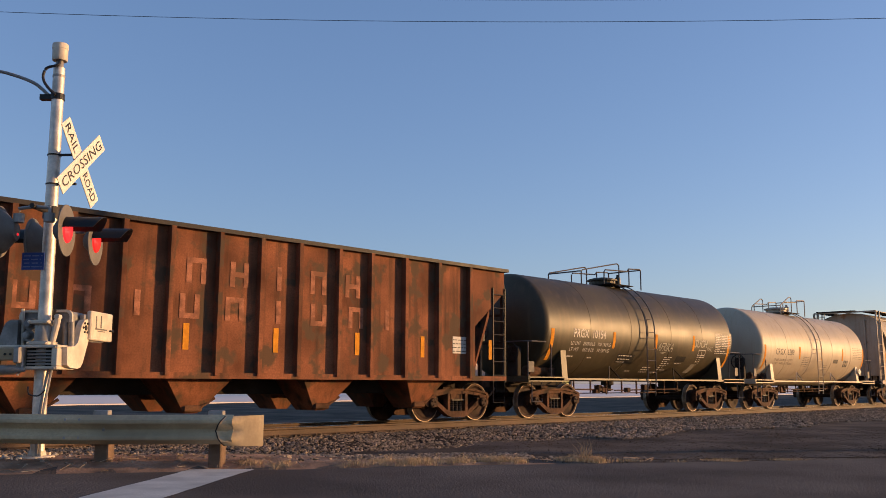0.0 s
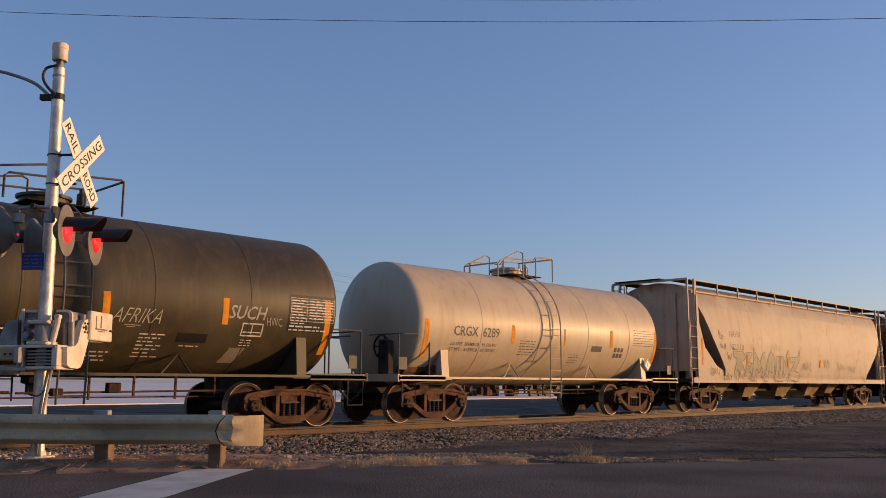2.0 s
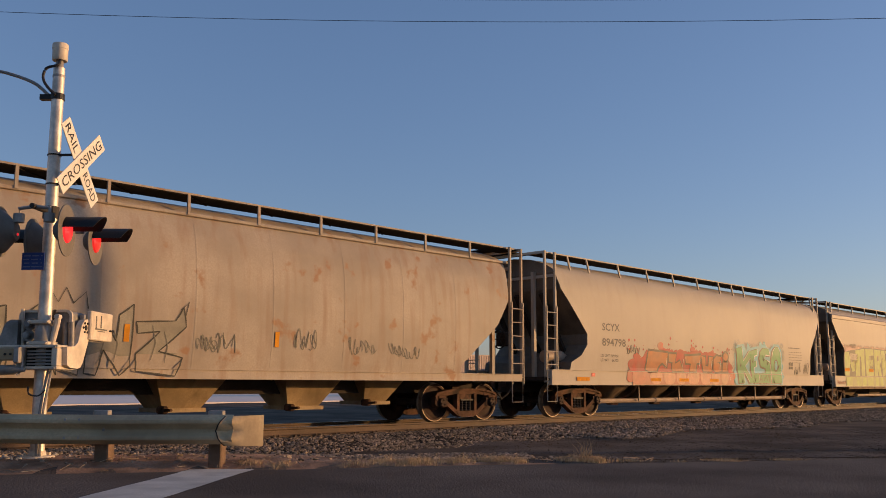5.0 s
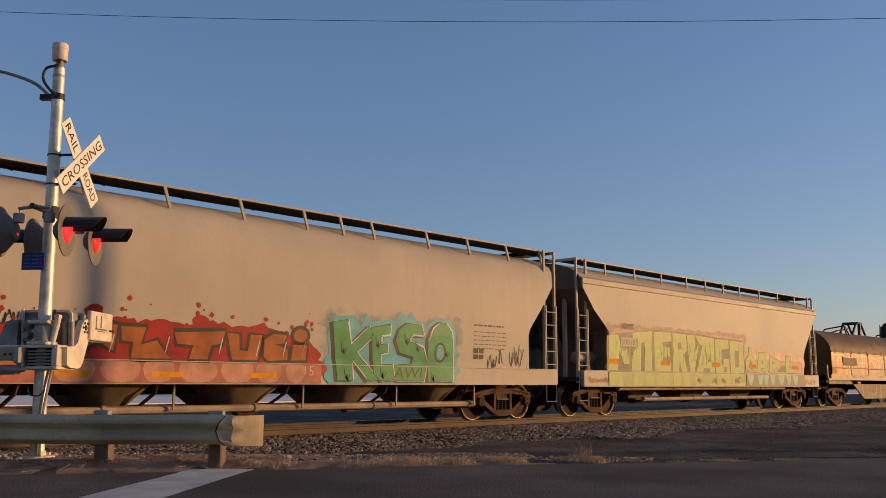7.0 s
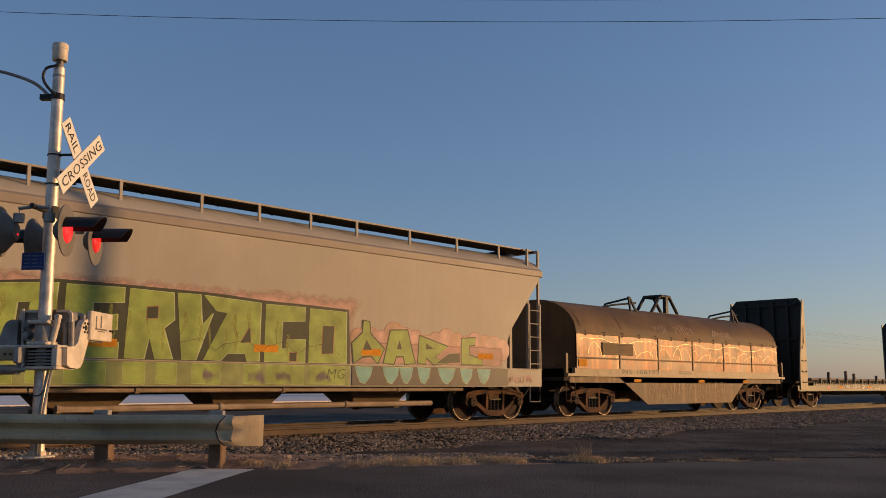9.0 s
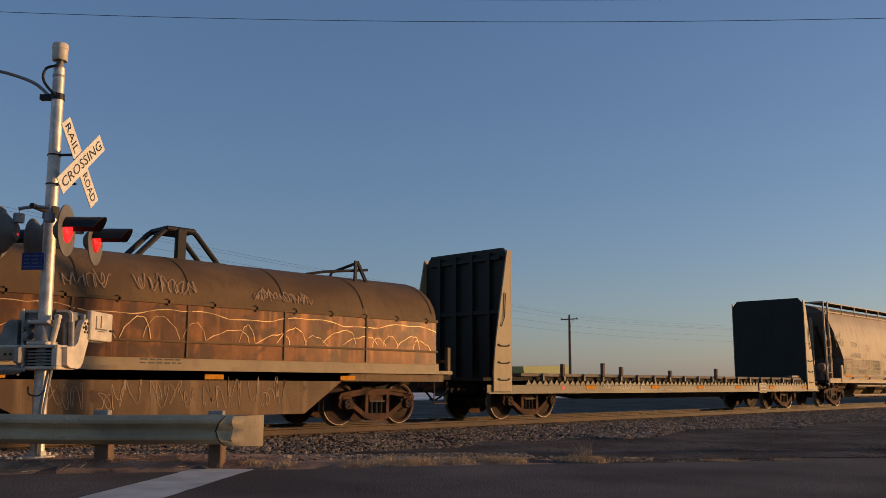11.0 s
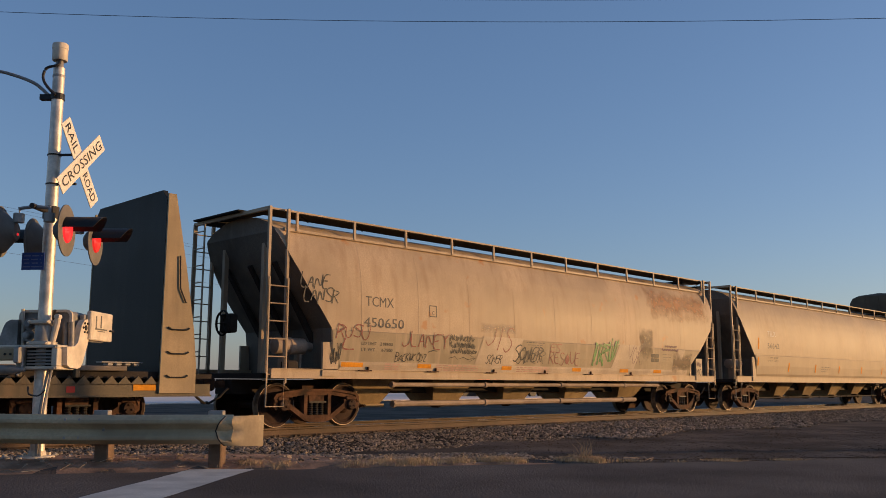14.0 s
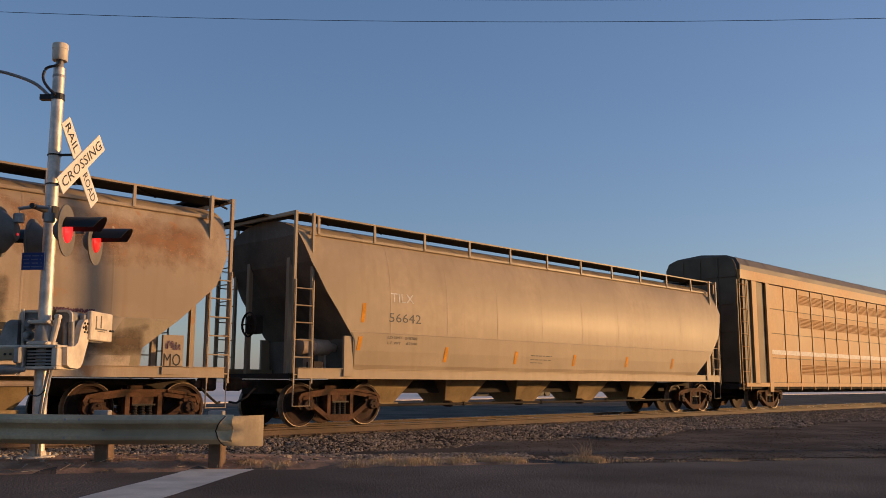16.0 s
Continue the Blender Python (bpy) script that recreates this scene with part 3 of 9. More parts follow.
def covered_hopper(name, s0, s1, left, right, section, paint, trucks, bays, label, posts, sill=(0.97, 1.14, 1.53), seams=(), board=4.43, post_lean=0.0, band=None, group="covered hoppers", bowls=False, bay_paint=None, skirt=None, end_paint=None):
    car, mid = car_base(name, s0, s1, trucks, label, "hopper car", group)
    left, right = [(x - mid, z) for x, z in left], [(x - mid, z) for x, z in right]
    e0, e1 = s0 - mid, s1 - mid
    zs = sorted({z for _, z in section} | {z for _, z in left + right if section[0][1] < z < 4.0})

    def skin(z):
        for (ya, za), (yb, zb) in zip(section, section[1:]):
            if za <= z <= zb:
                return ya + (yb - ya) * (z - za) / max(1e-6, zb - za)
        return section[0][0] if z < section[0][1] else section[-1][0]

    near = [(skin(z), z) for z in zs]
    n = len(near)
    b = Shape()
    cols = 12
    pts = []
    for y, z in near:
        xl, xr = stretch(left, z), stretch(right, z)
        pts.append([(xl + (xr - xl) * i / cols, y, z) for i in range(cols + 1)])
    b.loft(pts, closed=False)
    b.loft([[(x, -y, z) for x, y, z in reversed(r)] for r in pts], closed=False)
    # ends and floor take the second slot, which may carry the shade-darkened paint
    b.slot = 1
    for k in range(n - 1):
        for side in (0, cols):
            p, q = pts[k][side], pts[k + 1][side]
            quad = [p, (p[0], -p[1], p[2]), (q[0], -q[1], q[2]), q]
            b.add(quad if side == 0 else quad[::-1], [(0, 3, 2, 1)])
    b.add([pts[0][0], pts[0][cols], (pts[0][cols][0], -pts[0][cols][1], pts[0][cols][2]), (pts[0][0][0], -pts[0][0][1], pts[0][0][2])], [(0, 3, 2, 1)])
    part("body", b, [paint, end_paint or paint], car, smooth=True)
    if band:
        g = Shape()
        xl, xr = stretch(left, band[1]), stretch(right, band[1])
        for k in (-1, 1):
            g.loft([[(x, k * 1.585, band[0]), (x, k * 1.63, band[0] + 0.03), (x, k * 1.63, band[1] - 0.05), (x, k * 1.56, band[1])] for x in (xl, xr)], caps=True)
        part("eave_band", g, EAVE_TAN, car)
    if section is ROUND:
        for k in (-1, 1):
            g = Shape()
            y0, y1 = sorted((k * 1.27, k * 1.36))
            g.soft_box(e0 + 0.45, e1 - 0.45, y0, y1, 3.99, 4.06, 0.012)
            part("eave_strip", g, paint, car)
    if skirt:
        # a lower side sheet lapped over the shell
        for k in (-1, 1):
            g = Shape()
            rows = []
            for z, out in [(sill[1], 0.004)] + [(q, 0.012) for q in slices(sill[1] + 0.02, skirt[0])] + [(skirt[0] - 0.02, 0.012), (skirt[0], 0.0)]:
                xl, xr = stretch(left, z) + 0.03, stretch(right, z) - 0.03
                rows.append([(xl + (xr - xl) * i / 6, k * (out - skin(z)), z) for i in range(7)])
            g.loft(rows, closed=False)
            part("side_skirt", g, skirt[1], car)
    for x in seams:
        g = Shape()
        for k in (-1, 1):
            line = [(x - mid, k * -(skin(z)) + k * 0.002, z) for z in zs if stretch(left, z) < x - mid - 0.05 and x - mid + 0.05 < stretch(right, z) and z < 4.1]
            if len(line) > 2:
                g.loft([[(p[0] - 0.02, p[1], p[2]), (p[0] - 0.008, p[1] + k * 0.0012, p[2]), (p[0] + 0.008, p[1] + k * 0.0012, p[2]), (p[0] + 0.02, p[1], p[2])] for p in line], closed=False)
        each("seam", g, paint, car)
    # side sills, centre sill and shear plates
    for k in (-1, 1):
        g = Shape()
        y0, y1 = sorted((k * (sill[2] - 0.12), k * sill[2]))
        g.box(e0 + 0.12, e1 - 0.12, y0, y1, sill[0], sill[1]).box(e0 + 0.12, e1 - 0.12, min(y0, k * (sill[2] + 0.03)), max(y1, k * (sill[2] + 0.03)), sill[1], sill[1] + 0.015)
        part("side_sill", g, paint, car)
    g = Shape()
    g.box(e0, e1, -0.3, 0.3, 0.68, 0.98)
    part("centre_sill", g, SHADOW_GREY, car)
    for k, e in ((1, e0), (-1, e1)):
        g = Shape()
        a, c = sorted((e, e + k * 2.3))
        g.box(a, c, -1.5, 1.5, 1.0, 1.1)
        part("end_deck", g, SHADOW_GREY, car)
        # slope braces and end posts
        g = Shape()
        for y in (-1.44, 1.44):
            g.box(e + k * 0.03 - 0.03, e + k * 0.03 + 0.03, y - 0.03, y + 0.03, 0.95, board)
            g.box(e + k * 0.48 - 0.03, e + k * 0.48 + 0.03, y - 0.03, y + 0.03, 1.0, board)
        g.box(e + k * 0.03 - 0.035, e + k * 0.03 + 0.035, -1.44, 1.44, board - 0.07, board)
        g.box(e + k * 0.48 - 0.035, e + k * 0.48 + 0.035, -1.4, 1.4, 3.82, 3.9)
        for y in (-0.75, 0.75):
            g.box(e + k * 0.4 - 0.05, e + k * 0.4 + 0.05, y - 0.05, y + 0.05, 1.1, 4.0)
        each("end_post", g, paint, car)
        g = Shape()
        a = e if k == 1 else e - 0.5
        ladder(g, a + 0.03, 0.45, -1.5, 0.9, 3.0, 6)
        stirrup(g, a + 0.03, -1.49)
        part("ladder", g, paint, car)
        g = Shape()
        ladder(g, a + 0.03, 0.45, 1.5, 0.9, board - 0.05, 9)
        part("ladder", g, paint, car)
        g = Shape()
        end_ladder(g, e + k * -0.03, 0.95, 0.45, 1.0, board - 0.05, 9)
        part("ladder", g, paint, car)
        g = Shape()
        g.box(min(e - k * 0.12, e + k * 0.5), max(e - k * 0.12, e + k * 0.5), -0.5, 1.3, board, board + 0.035)
        part("roof_platform", g, GRATE, car)
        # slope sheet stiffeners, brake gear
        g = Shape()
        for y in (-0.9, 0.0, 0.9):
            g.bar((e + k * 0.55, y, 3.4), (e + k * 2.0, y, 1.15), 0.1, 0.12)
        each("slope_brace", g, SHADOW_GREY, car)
    g = Shape()
    g.spin([(0.0, 0.25), (0.03, 0.28), (0.06, 0.25)], "x", (e0 + 0.02, 0.2, 2.15), 20, caps=False)
    for i in range(3):
        a = i * math.pi / 3
        g.tube([(e0 + 0.05, 0.2 + 0.26 * math.cos(a), 2.15 + 0.26 * math.sin(a)), (e0 + 0.05, 0.2 - 0.26 * math.cos(a), 2.15 - 0.26 * math.sin(a))], 0.014, 6)
    g.soft_box(e0 + 0.1, e0 + 0.3, 0.0, 0.4, 1.95, 2.35, 0.03)
    part("brake_wheel", g, SHADOW_GREY, car)
    g = Shape()
    g.spin([(-0.45, 0.1), (-0.42, 0.17), (-0.1, 0.17), (-0.09, 0.185), (-0.03, 0.185), (-0.02, 0.17), (0.3, 0.17), (0.34, 0.1), (0.5, 0.09)], "x", (e0 + 0.95, -1.0, 1.66), 16)
    for x in (0.7, 1.1):
        g.box(e0 + x, e0 + x + 0.05, -1.1, -0.9, 1.1, 1.5)
    part("air_reservoir", g, PIPE_GREY, car, "dusty pale air reservoir", smooth=True)
    g = Shape()
    g.soft_box(e0 + 0.62, e0 + 0.9, -1.35, -1.1, 1.1, 1.36, 0.03)
    g.tube([(e0 + 0.5, -1.3, 1.2), (e0 + 1.6, -1.3, 1.2)], 0.02, 6)
    g.tube([(e0 + 0.75, -1.2, 1.3), (e0 + 0.8, -1.1, 1.55), (e0 + 0.95, -1.0, 1.6)], 0.018, 6)
    part("brake_valve", g, SHADOW_GREY, car)
    # bottom bays
    for xa, xb, zb in bays:
        a, c = xa - mid, xb - mid
        m = (a + c) / 2
        w = max(0.2, (c - a) * 0.26)
        g = Shape()
        if bowls:
            rings = []
            for z, kx, ky in ((1.1, 1.0, 1.46), (0.95, 0.9, 1.36), (0.8, 0.76, 1.2), (0.65, 0.6, 1.02), (0.5, 0.45, 0.85), (0.46, 0.42, 0.8)):
                r = 0.55
                rings.append([(m + (c - a) / 2 * kx * math.copysign(abs(math.cos(t)) ** r, math.cos(t)), ky * math.copysign(abs(math.sin(t)) ** r, math.sin(t)), z + zb - 0.42) for t in [2 * math.pi * k / 28 for k in range(28)]])
            g.loft(rings[::-1], caps=True)
            g.box(m - (c - a) * 0.3, m + (c - a) * 0.3, -0.85, 0.85, zb - 0.03, zb + 0.06)
            part("outlet_bay", g, BAY_GRIME, car, smooth=True)
            g = Shape()
            g.tube([(m + (c - a) * 0.36, -1.42, 1.0), (m + (c - a) * 0.33, -1.3, 0.72), (m + (c - a) * 0.26, -1.0, 0.5), (m + (c - a) * 0.1, -0.8, 0.4)], 0.035, 6)
            g.soft_box(m - 0.2, m + 0.2, -0.95, -0.75, zb - 0.12, zb - 0.03, 0.02)
            part("gate_gear", g, TRUCK_RUST, car)
            g = Shape()
            g.box(c + 0.14, c + 0.175, -1.2, -1.165, 0.4, 1.0)
            part("pipe_hanger", g, PIPE_GREY, car)
            continue
        g.loft([[(a, -0.78, 1.08), (c, -0.78, 1.08), (c, 0.78, 1.08), (a, 0.78, 1.08)], [(m - w, -0.36, zb), (m + w, -0.36, zb), (m + w, 0.36, zb), (m - w, 0.36, zb)]], caps=True)
        g.box(m - w - 0.06, m + w + 0.06, -0.45, 0.45, zb - 0.08, zb)
        part("outlet_bay", g, bay_paint or BAY_GRIME, car)
        g = Shape()
        g.soft_box(m - w - 0.16, m - w - 0.02, -0.68, -0.42, zb - 0.1, zb + 0.05, 0.03)
        g.tube([(m - w - 0.1, -0.66, zb - 0.03), (m - w - 0.1, -0.9, zb - 0.02)], 0.03, 6)
        part("gate_gear", g, TRUCK_RUST, car)
    # running boards
    for k in (-1, 1):
        g = Shape()
        y0, y1 = sorted((k * 0.72, k * 1.33))
        g.box(e0 + 0.05, e1 - 0.05, y0, y1, board - 0.05, board - 0.01)
        part("running_board", g, GRATE, car)
        g = Shape()
        y0, y1 = sorted((k * 1.33, k * 1.36))
        g.box(e0, e1, y0, y1, board - 0.035, board)
        part("board_edge", g, paint, car)
        for x in posts:
            g = Shape()
            g.bar((x - mid - post_lean, k * 1.36, board - 0.42), (x - mid, k * 1.345, board - 0.03), 0.055, 0.04)
            part("board_post", g, paint, car)
            if k < 0:
                g = Shape()
                g.bar((x - mid, k * 1.33, board - 0.06), (x - mid + 0.7, k * 0.78, board - 0.06), 0.03, 0.03)
                part("board_brace", g, GRATE, car)
    return car, mid, skin


def pipes(car, mid, runs, mat=None):
    for x0, x1, y, z, r in runs:
        g = Shape()
        g.tube([(x0 - mid, y, z), (x1 - mid, y, z)], r, 8)
        x = x0
        while x < x1:
            g.spin([(-0.04, r + 0.02), (0.04, r + 0.02)], "x", (x - mid, y, z), 8)
            x += 3.1
        part("pipe", g, mat or PIPE_GREY, car)


def tank_car(name, s0, s1, c0, c1, R, zc, trucks, paint, ink, label, ladder_s, dome, stripes, seams, group="tank cars"):
    rail_paint = paint if paint is GREY_TANK else HANDRAIL
    car, mid = car_base(name, s0, s1, trucks, label, "tank car", group)
    a, c = c0 - mid, c1 - mid
    b = Shape()
    k = 0.28
    knee = [(k * math.sin(t), R - k * (1 - math.cos(t))) for t in [radians(d) for d in (0, 10, 20, 30, 40, 50, 58)]]
    rho = knee[-1][1] / math.sin(radians(32))
    x0 = knee[-1][0] - rho * (math.cos(radians(32)) - 1) * 0
    dish = [(knee[-1][0] + rho * (math.cos(t) - math.cos(radians(32))), max(0.005, rho * math.sin(t))) for t in [radians(d) for d in (26, 20, 14, 8, 3, 0)]]
    head = knee + dish
    prof = [(a - x, r) for x, r in reversed(head)] + [(a + (c - a) * i / 4, R) for i in range(1, 4)] + [(c + x, r) for x, r in head]
    b.spin(prof, "x", (0, 0, zc), 64)
    part("tank", b, paint, car, smooth=True)

    def skin(z):
        k = max(-1, min(1, (z - zc) / R))
        return -R * math.sqrt(1 - k * k)

    for s in seams:
        g = Shape()
        g.spin([(-0.02, R - 0.005), (-0.01, R + 0.006), (0.01, R + 0.006), (0.02, R - 0.005)], "x", (s - mid, 0, zc), 64, caps=False)
        part("weld_seam", g, paint, car, smooth=True)
    e0, e1 = s0 - mid, s1 - mid
    for k, e in ((1, e0), (-1, e1)):
        g = Shape()
        x0, x1 = sorted((e, e + k * 2.9))
        g.box(x0, x1, -0.3, 0.3, 0.68, 1.0)
        part("stub_sill", g, SHADOW_GREY, car)
    for x in (trucks[0] - mid, trucks[1] - mid):
        g = Shape()
        arc = [(R * 1.01 * math.sin(t), zc - R * 1.01 * math.cos(t)) for t in [radians(d) for d in range(-64, 65, 8)]]
        low = [(1.42, 1.03), (-1.42, 1.03)]
        g.prism(arc + low, "x", x - 0.12, x + 0.12)
        for k in (-1, 1):
            g.box(x - 0.2, x + 0.2, min(k * 1.2, k * 1.42), max(k * 1.2, k * 1.42), 1.0, 1.06)
        part("saddle", g, paint, car)
    for k in (-1, 1):
        g = Shape()
        y = k * 1.42
        g.box(e0 + 0.1, e1 - 0.1, y - 0.03, y + 0.03, 1.02, 1.07)
        for s in (trucks[0] + 2.6, trucks[1] - 2.6):
            x = s - mid
            g.tube([(x - 0.5, y, 1.05), (x, k * (abs(skin(1.45)) + 0.02), 1.42), (x + 0.12, y, 1.05)], 0.022, 6)
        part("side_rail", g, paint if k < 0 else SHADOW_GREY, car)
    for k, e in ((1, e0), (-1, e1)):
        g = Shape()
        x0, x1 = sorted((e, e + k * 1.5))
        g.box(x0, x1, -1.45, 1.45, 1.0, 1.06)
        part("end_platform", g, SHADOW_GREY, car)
        g = Shape()
        for y in (-1.42, 1.42):
            g.box(x0, x1, y - 0.03, y + 0.03, 0.97, 1.1)
        g.box(e - 0.03, e + 0.03, -1.45, 1.45, 0.95, 1.12)
        each("platform_edge", g, paint, car)
        g = Shape()
        for y in (-1.4, 1.4):
            g.tube([(e + k * 1.0, y, 1.05), (e + k * 1.0, y, 1.9), (e + k * 0.97, y, 2.0), (e + k * 0.9, y, 2.03), (e + k * 0.16, y, 2.03), (e + k * 0.08, y * 0.95, 2.03)] + [(e + k * 0.07, y * (1 - i / 4), 2.03) for i in range(1, 4)], 0.02, 6)
            g.tube([(e + k * 0.08, y * 0.96, 1.05), (e + k * 0.08, y * 0.96, 2.03)], 0.02, 6)
        each("end_handrail", g, HANDRAIL, car)
        g = Shape()
        stirrup(g, min(e + k * 0.1, e + k * 0.52), -1.45)
        stirrup(g, min(e + k * 0.1, e + k * 0.52), 1.45)
        each("stirrup", g, HANDRAIL, car)
        g = Shape()
        g.bar((e + k * 0.25, -1.3, 1.22), (e + k * 0.25, -1.3, 1.5), 0.26, 0.02)
        part("placard_holder", g, DARK_INK, car)
    g = Shape()
    g.spin([(0.0, 0.25), (0.03, 0.28), (0.06, 0.25)], "x", (e0 + 0.05, -0.75, 1.75), 20, caps=False)
    for i in range(3):
        t = i * math.pi / 3
        g.tube([(e0 + 0.08, -0.75 + 0.26 * math.cos(t), 1.75 + 0.26 * math.sin(t)), (e0 + 0.08, -0.75 - 0.26 * math.cos(t), 1.75 - 0.26 * math.sin(t))], 0.014, 6)
    g.soft_box(e0 + 0.1, e0 + 0.3, -0.95, -0.6, 1.1, 1.9, 0.03)
    part("brake_wheel", g, SHADOW_GREY, car)
    g = Shape()
    g.spin([(-0.4, 0.1), (-0.37, 0.16), (0.37, 0.16), (0.4, 0.1)], "x", (e0 + 0.9, -0.9, 1.25), 12)
    g.soft_box(e0 + 1.2, e0 + 1.45, -1.2, -0.95, 1.06, 1.35, 0.03)
    part("brake_cylinder", g, TRUCK_RUST, car)
    # ladders over the side, fittings and guard rails on top
    lx = ladder_s - mid
    for k in (-1, 1):
        g = Shape()
        line = []
        for d in range(-8, 13):
            t = radians(d * 9)
            if -1.1 < t:
                line.append((k * -(R + 0.13) * -math.cos(t) * 1.0, zc + (R + 0.13) * math.sin(t)))
        line = [(k * (R + 0.13) * math.cos(radians(d)), zc + (R + 0.13) * math.sin(radians(d))) for d in range(0, 85, 7)]
        line = [(k * (R + 0.1), 0.55), (k * (R + 0.13), 1.1)] + line
        for x in (lx - 0.23, lx + 0.23):
            g.tube([(x, y, z) for y, z in line], 0.02, 6)
        for (ya, za), (yb, zb) in zip(line, line[1:]):
            L = math.hypot(yb - ya, zb - za)
            n = max(1, round(L / 0.33)) if L > 0.3 else 0
            for i in range(n):
                f = (i + 0.5) / n
                g.tube([(lx - 0.23, ya + (yb - ya) * f, za + (zb - za) * f), (lx + 0.23, ya + (yb - ya) * f, za + (zb - za) * f)], 0.014, 6)
        for i in range(2, len(line) - 1, 2):
            y, z = line[i]
            g.tube([(lx - 0.23, y, z), (lx + 0.23, y, z)], 0.014, 6)
        part("ladder", g, rail_paint, car)
    d0, d1 = dome[0] - mid, dome[1] - mid
    top = zc + R
    g = Shape()
    g.box(lx - 0.55, lx + 0.7, -0.62, 0.5, top + 0.03, top + 0.055)
    part("top_platform", g, GRATE, car)
    g = Shape()
    g.spin([(top - 0.15, 0.42), (top + 0.2, 0.42), (top + 0.2, 0.48), (top + 0.25, 0.48), (top + 0.3, 0.3), (top + 0.31, 0.01)], "z", (lx, 0.1, 0), 20)
    g.spin([(top, 0.09), (top + 0.35, 0.09), (top + 0.38, 0.05), (top + 0.45, 0.05)], "z", (lx + 0.6, -0.1, 0), 10)
    part("manway", g, paint, car)
    g = Shape()
    hz = dome[2]
    r = 0.022
    for y in (-0.62, 0.62):
        g.tube([(d0, y, top - 0.1), (d0, y, hz - 0.42), (d0 + 0.06, y, hz - 0.36), (lx - 0.35, y, hz - 0.02), (lx - 0.22, y, hz), (lx - 0.12, y, hz - 0.05), (lx - 0.12, y, top)], r, 6)
        g.tube([(lx - 0.95, y, top), (lx - 0.95, y, top + 0.38), (lx - 0.88, y, top + 0.44), (lx + 0.35, y, top + 0.5), (lx + 0.45, y, hz - 0.1), (d1 - 0.05, y, hz - 0.06), (d1, y, hz - 0.1), (d1, y, top - 0.05)], r, 6)
        g.tube([(lx + 0.45, y, top + 0.02), (lx + 0.45, y, hz - 0.1)], r, 6)
    g.tube([(d1, -0.62, hz - 0.08), (d1, 0.62, hz - 0.08)], r, 6)
    g.tube([(d0, -0.62, hz - 0.4), (d0, 0.62, hz - 0.4)], r, 6)
    each("guard_rail", g, rail_paint, car)
    g = Shape()
    g.spin([(zc - R - 0.3, 0.12), (zc - R - 0.12, 0.12), (zc - R - 0.1, 0.2), (zc - R + 0.02, 0.2)], "z", (lx, 0, 0), 14)
    part("bottom_outlet", g, SHADOW_GREY, car)
    rnd = random.Random(int(s0))
    for i in range(8):
        x = trucks[0] - mid + 1.5 + i * (trucks[1] - trucks[0] - 3.0) / 7
        g = Shape()
        g.box(x - 0.018, x + 0.018, -0.62, -0.58, 0.6 + 0.06 * (i % 2), max(0.9, zc - R + 0.05))
        part("hanger", g, TRUCK_RUST, car)
    for i in range(7):
        x = trucks[0] - mid + 1.6 + rnd.random() * (trucks[1] - trucks[0] - 3.4)
        w, h, z = rnd.uniform(0.05, 0.14), rnd.uniform(0.08, 0.2), rnd.uniform(0.66, 0.82)
        g = Shape()
        g.soft_box(x - w, x + w, -0.7, -0.55, z - h / 2, z + h / 2, 0.015)
        part("brake_fitting", g, TRUCK_RUST, car)
    g = Shape()
    m = lx
    g.tube([(trucks[0] - mid + 1.1, -0.6, 0.76), (m - 0.6, -0.6, 0.74)], 0.022, 6)
    g.tube([(m - 0.5, -0.6, 0.72), (trucks[1] - mid - 1.1, -0.6, 0.76)], 0.022, 6)
    g.tube([(trucks[0] - mid + 1.1, -0.45, 0.64), (trucks[1] - mid - 1.1, -0.45, 0.64)], 0.016, 6)
    each("brake_rod", g, TRUCK_RUST, car)
    for s, z0, z1, w in stripes:
        g = Shape()
        patch(g, s - mid - w / 2, s - mid + w / 2, z0, z1, skin, 0.012, lean=-0.06 * (z1 - z0))
        part("reflector", g, YELLOW_TAPE, car, "yellow reflective strip")
    return car, mid, skin


def small_print(car, mid, skin, rows, mat, lift=0.01):
    """Rows of unreadable stencilling, as plain bars: s0, s1, z, height."""
    rnd = random.Random(len(rows) * 7 + int(rows[0][0] * 10))
    g = Shape()
    for s0, s1, z, h in rows:
        x = s0
        while x < s1 - 0.02:
            w = min(s1 - x, rnd.uniform(0.06, 0.2))
            patch(g, x - mid, x + w - mid, z, z + h * 0.5, skin, lift)
            x += w + 0.035
    tagged(part("stencilling", g, mat, car), kind="stuff")


# ---- the train, from the front car back ----
def skin_off(skin, lift=0.01):
    return lambda z: skin(z) - 0.003 - 0.2 * lift


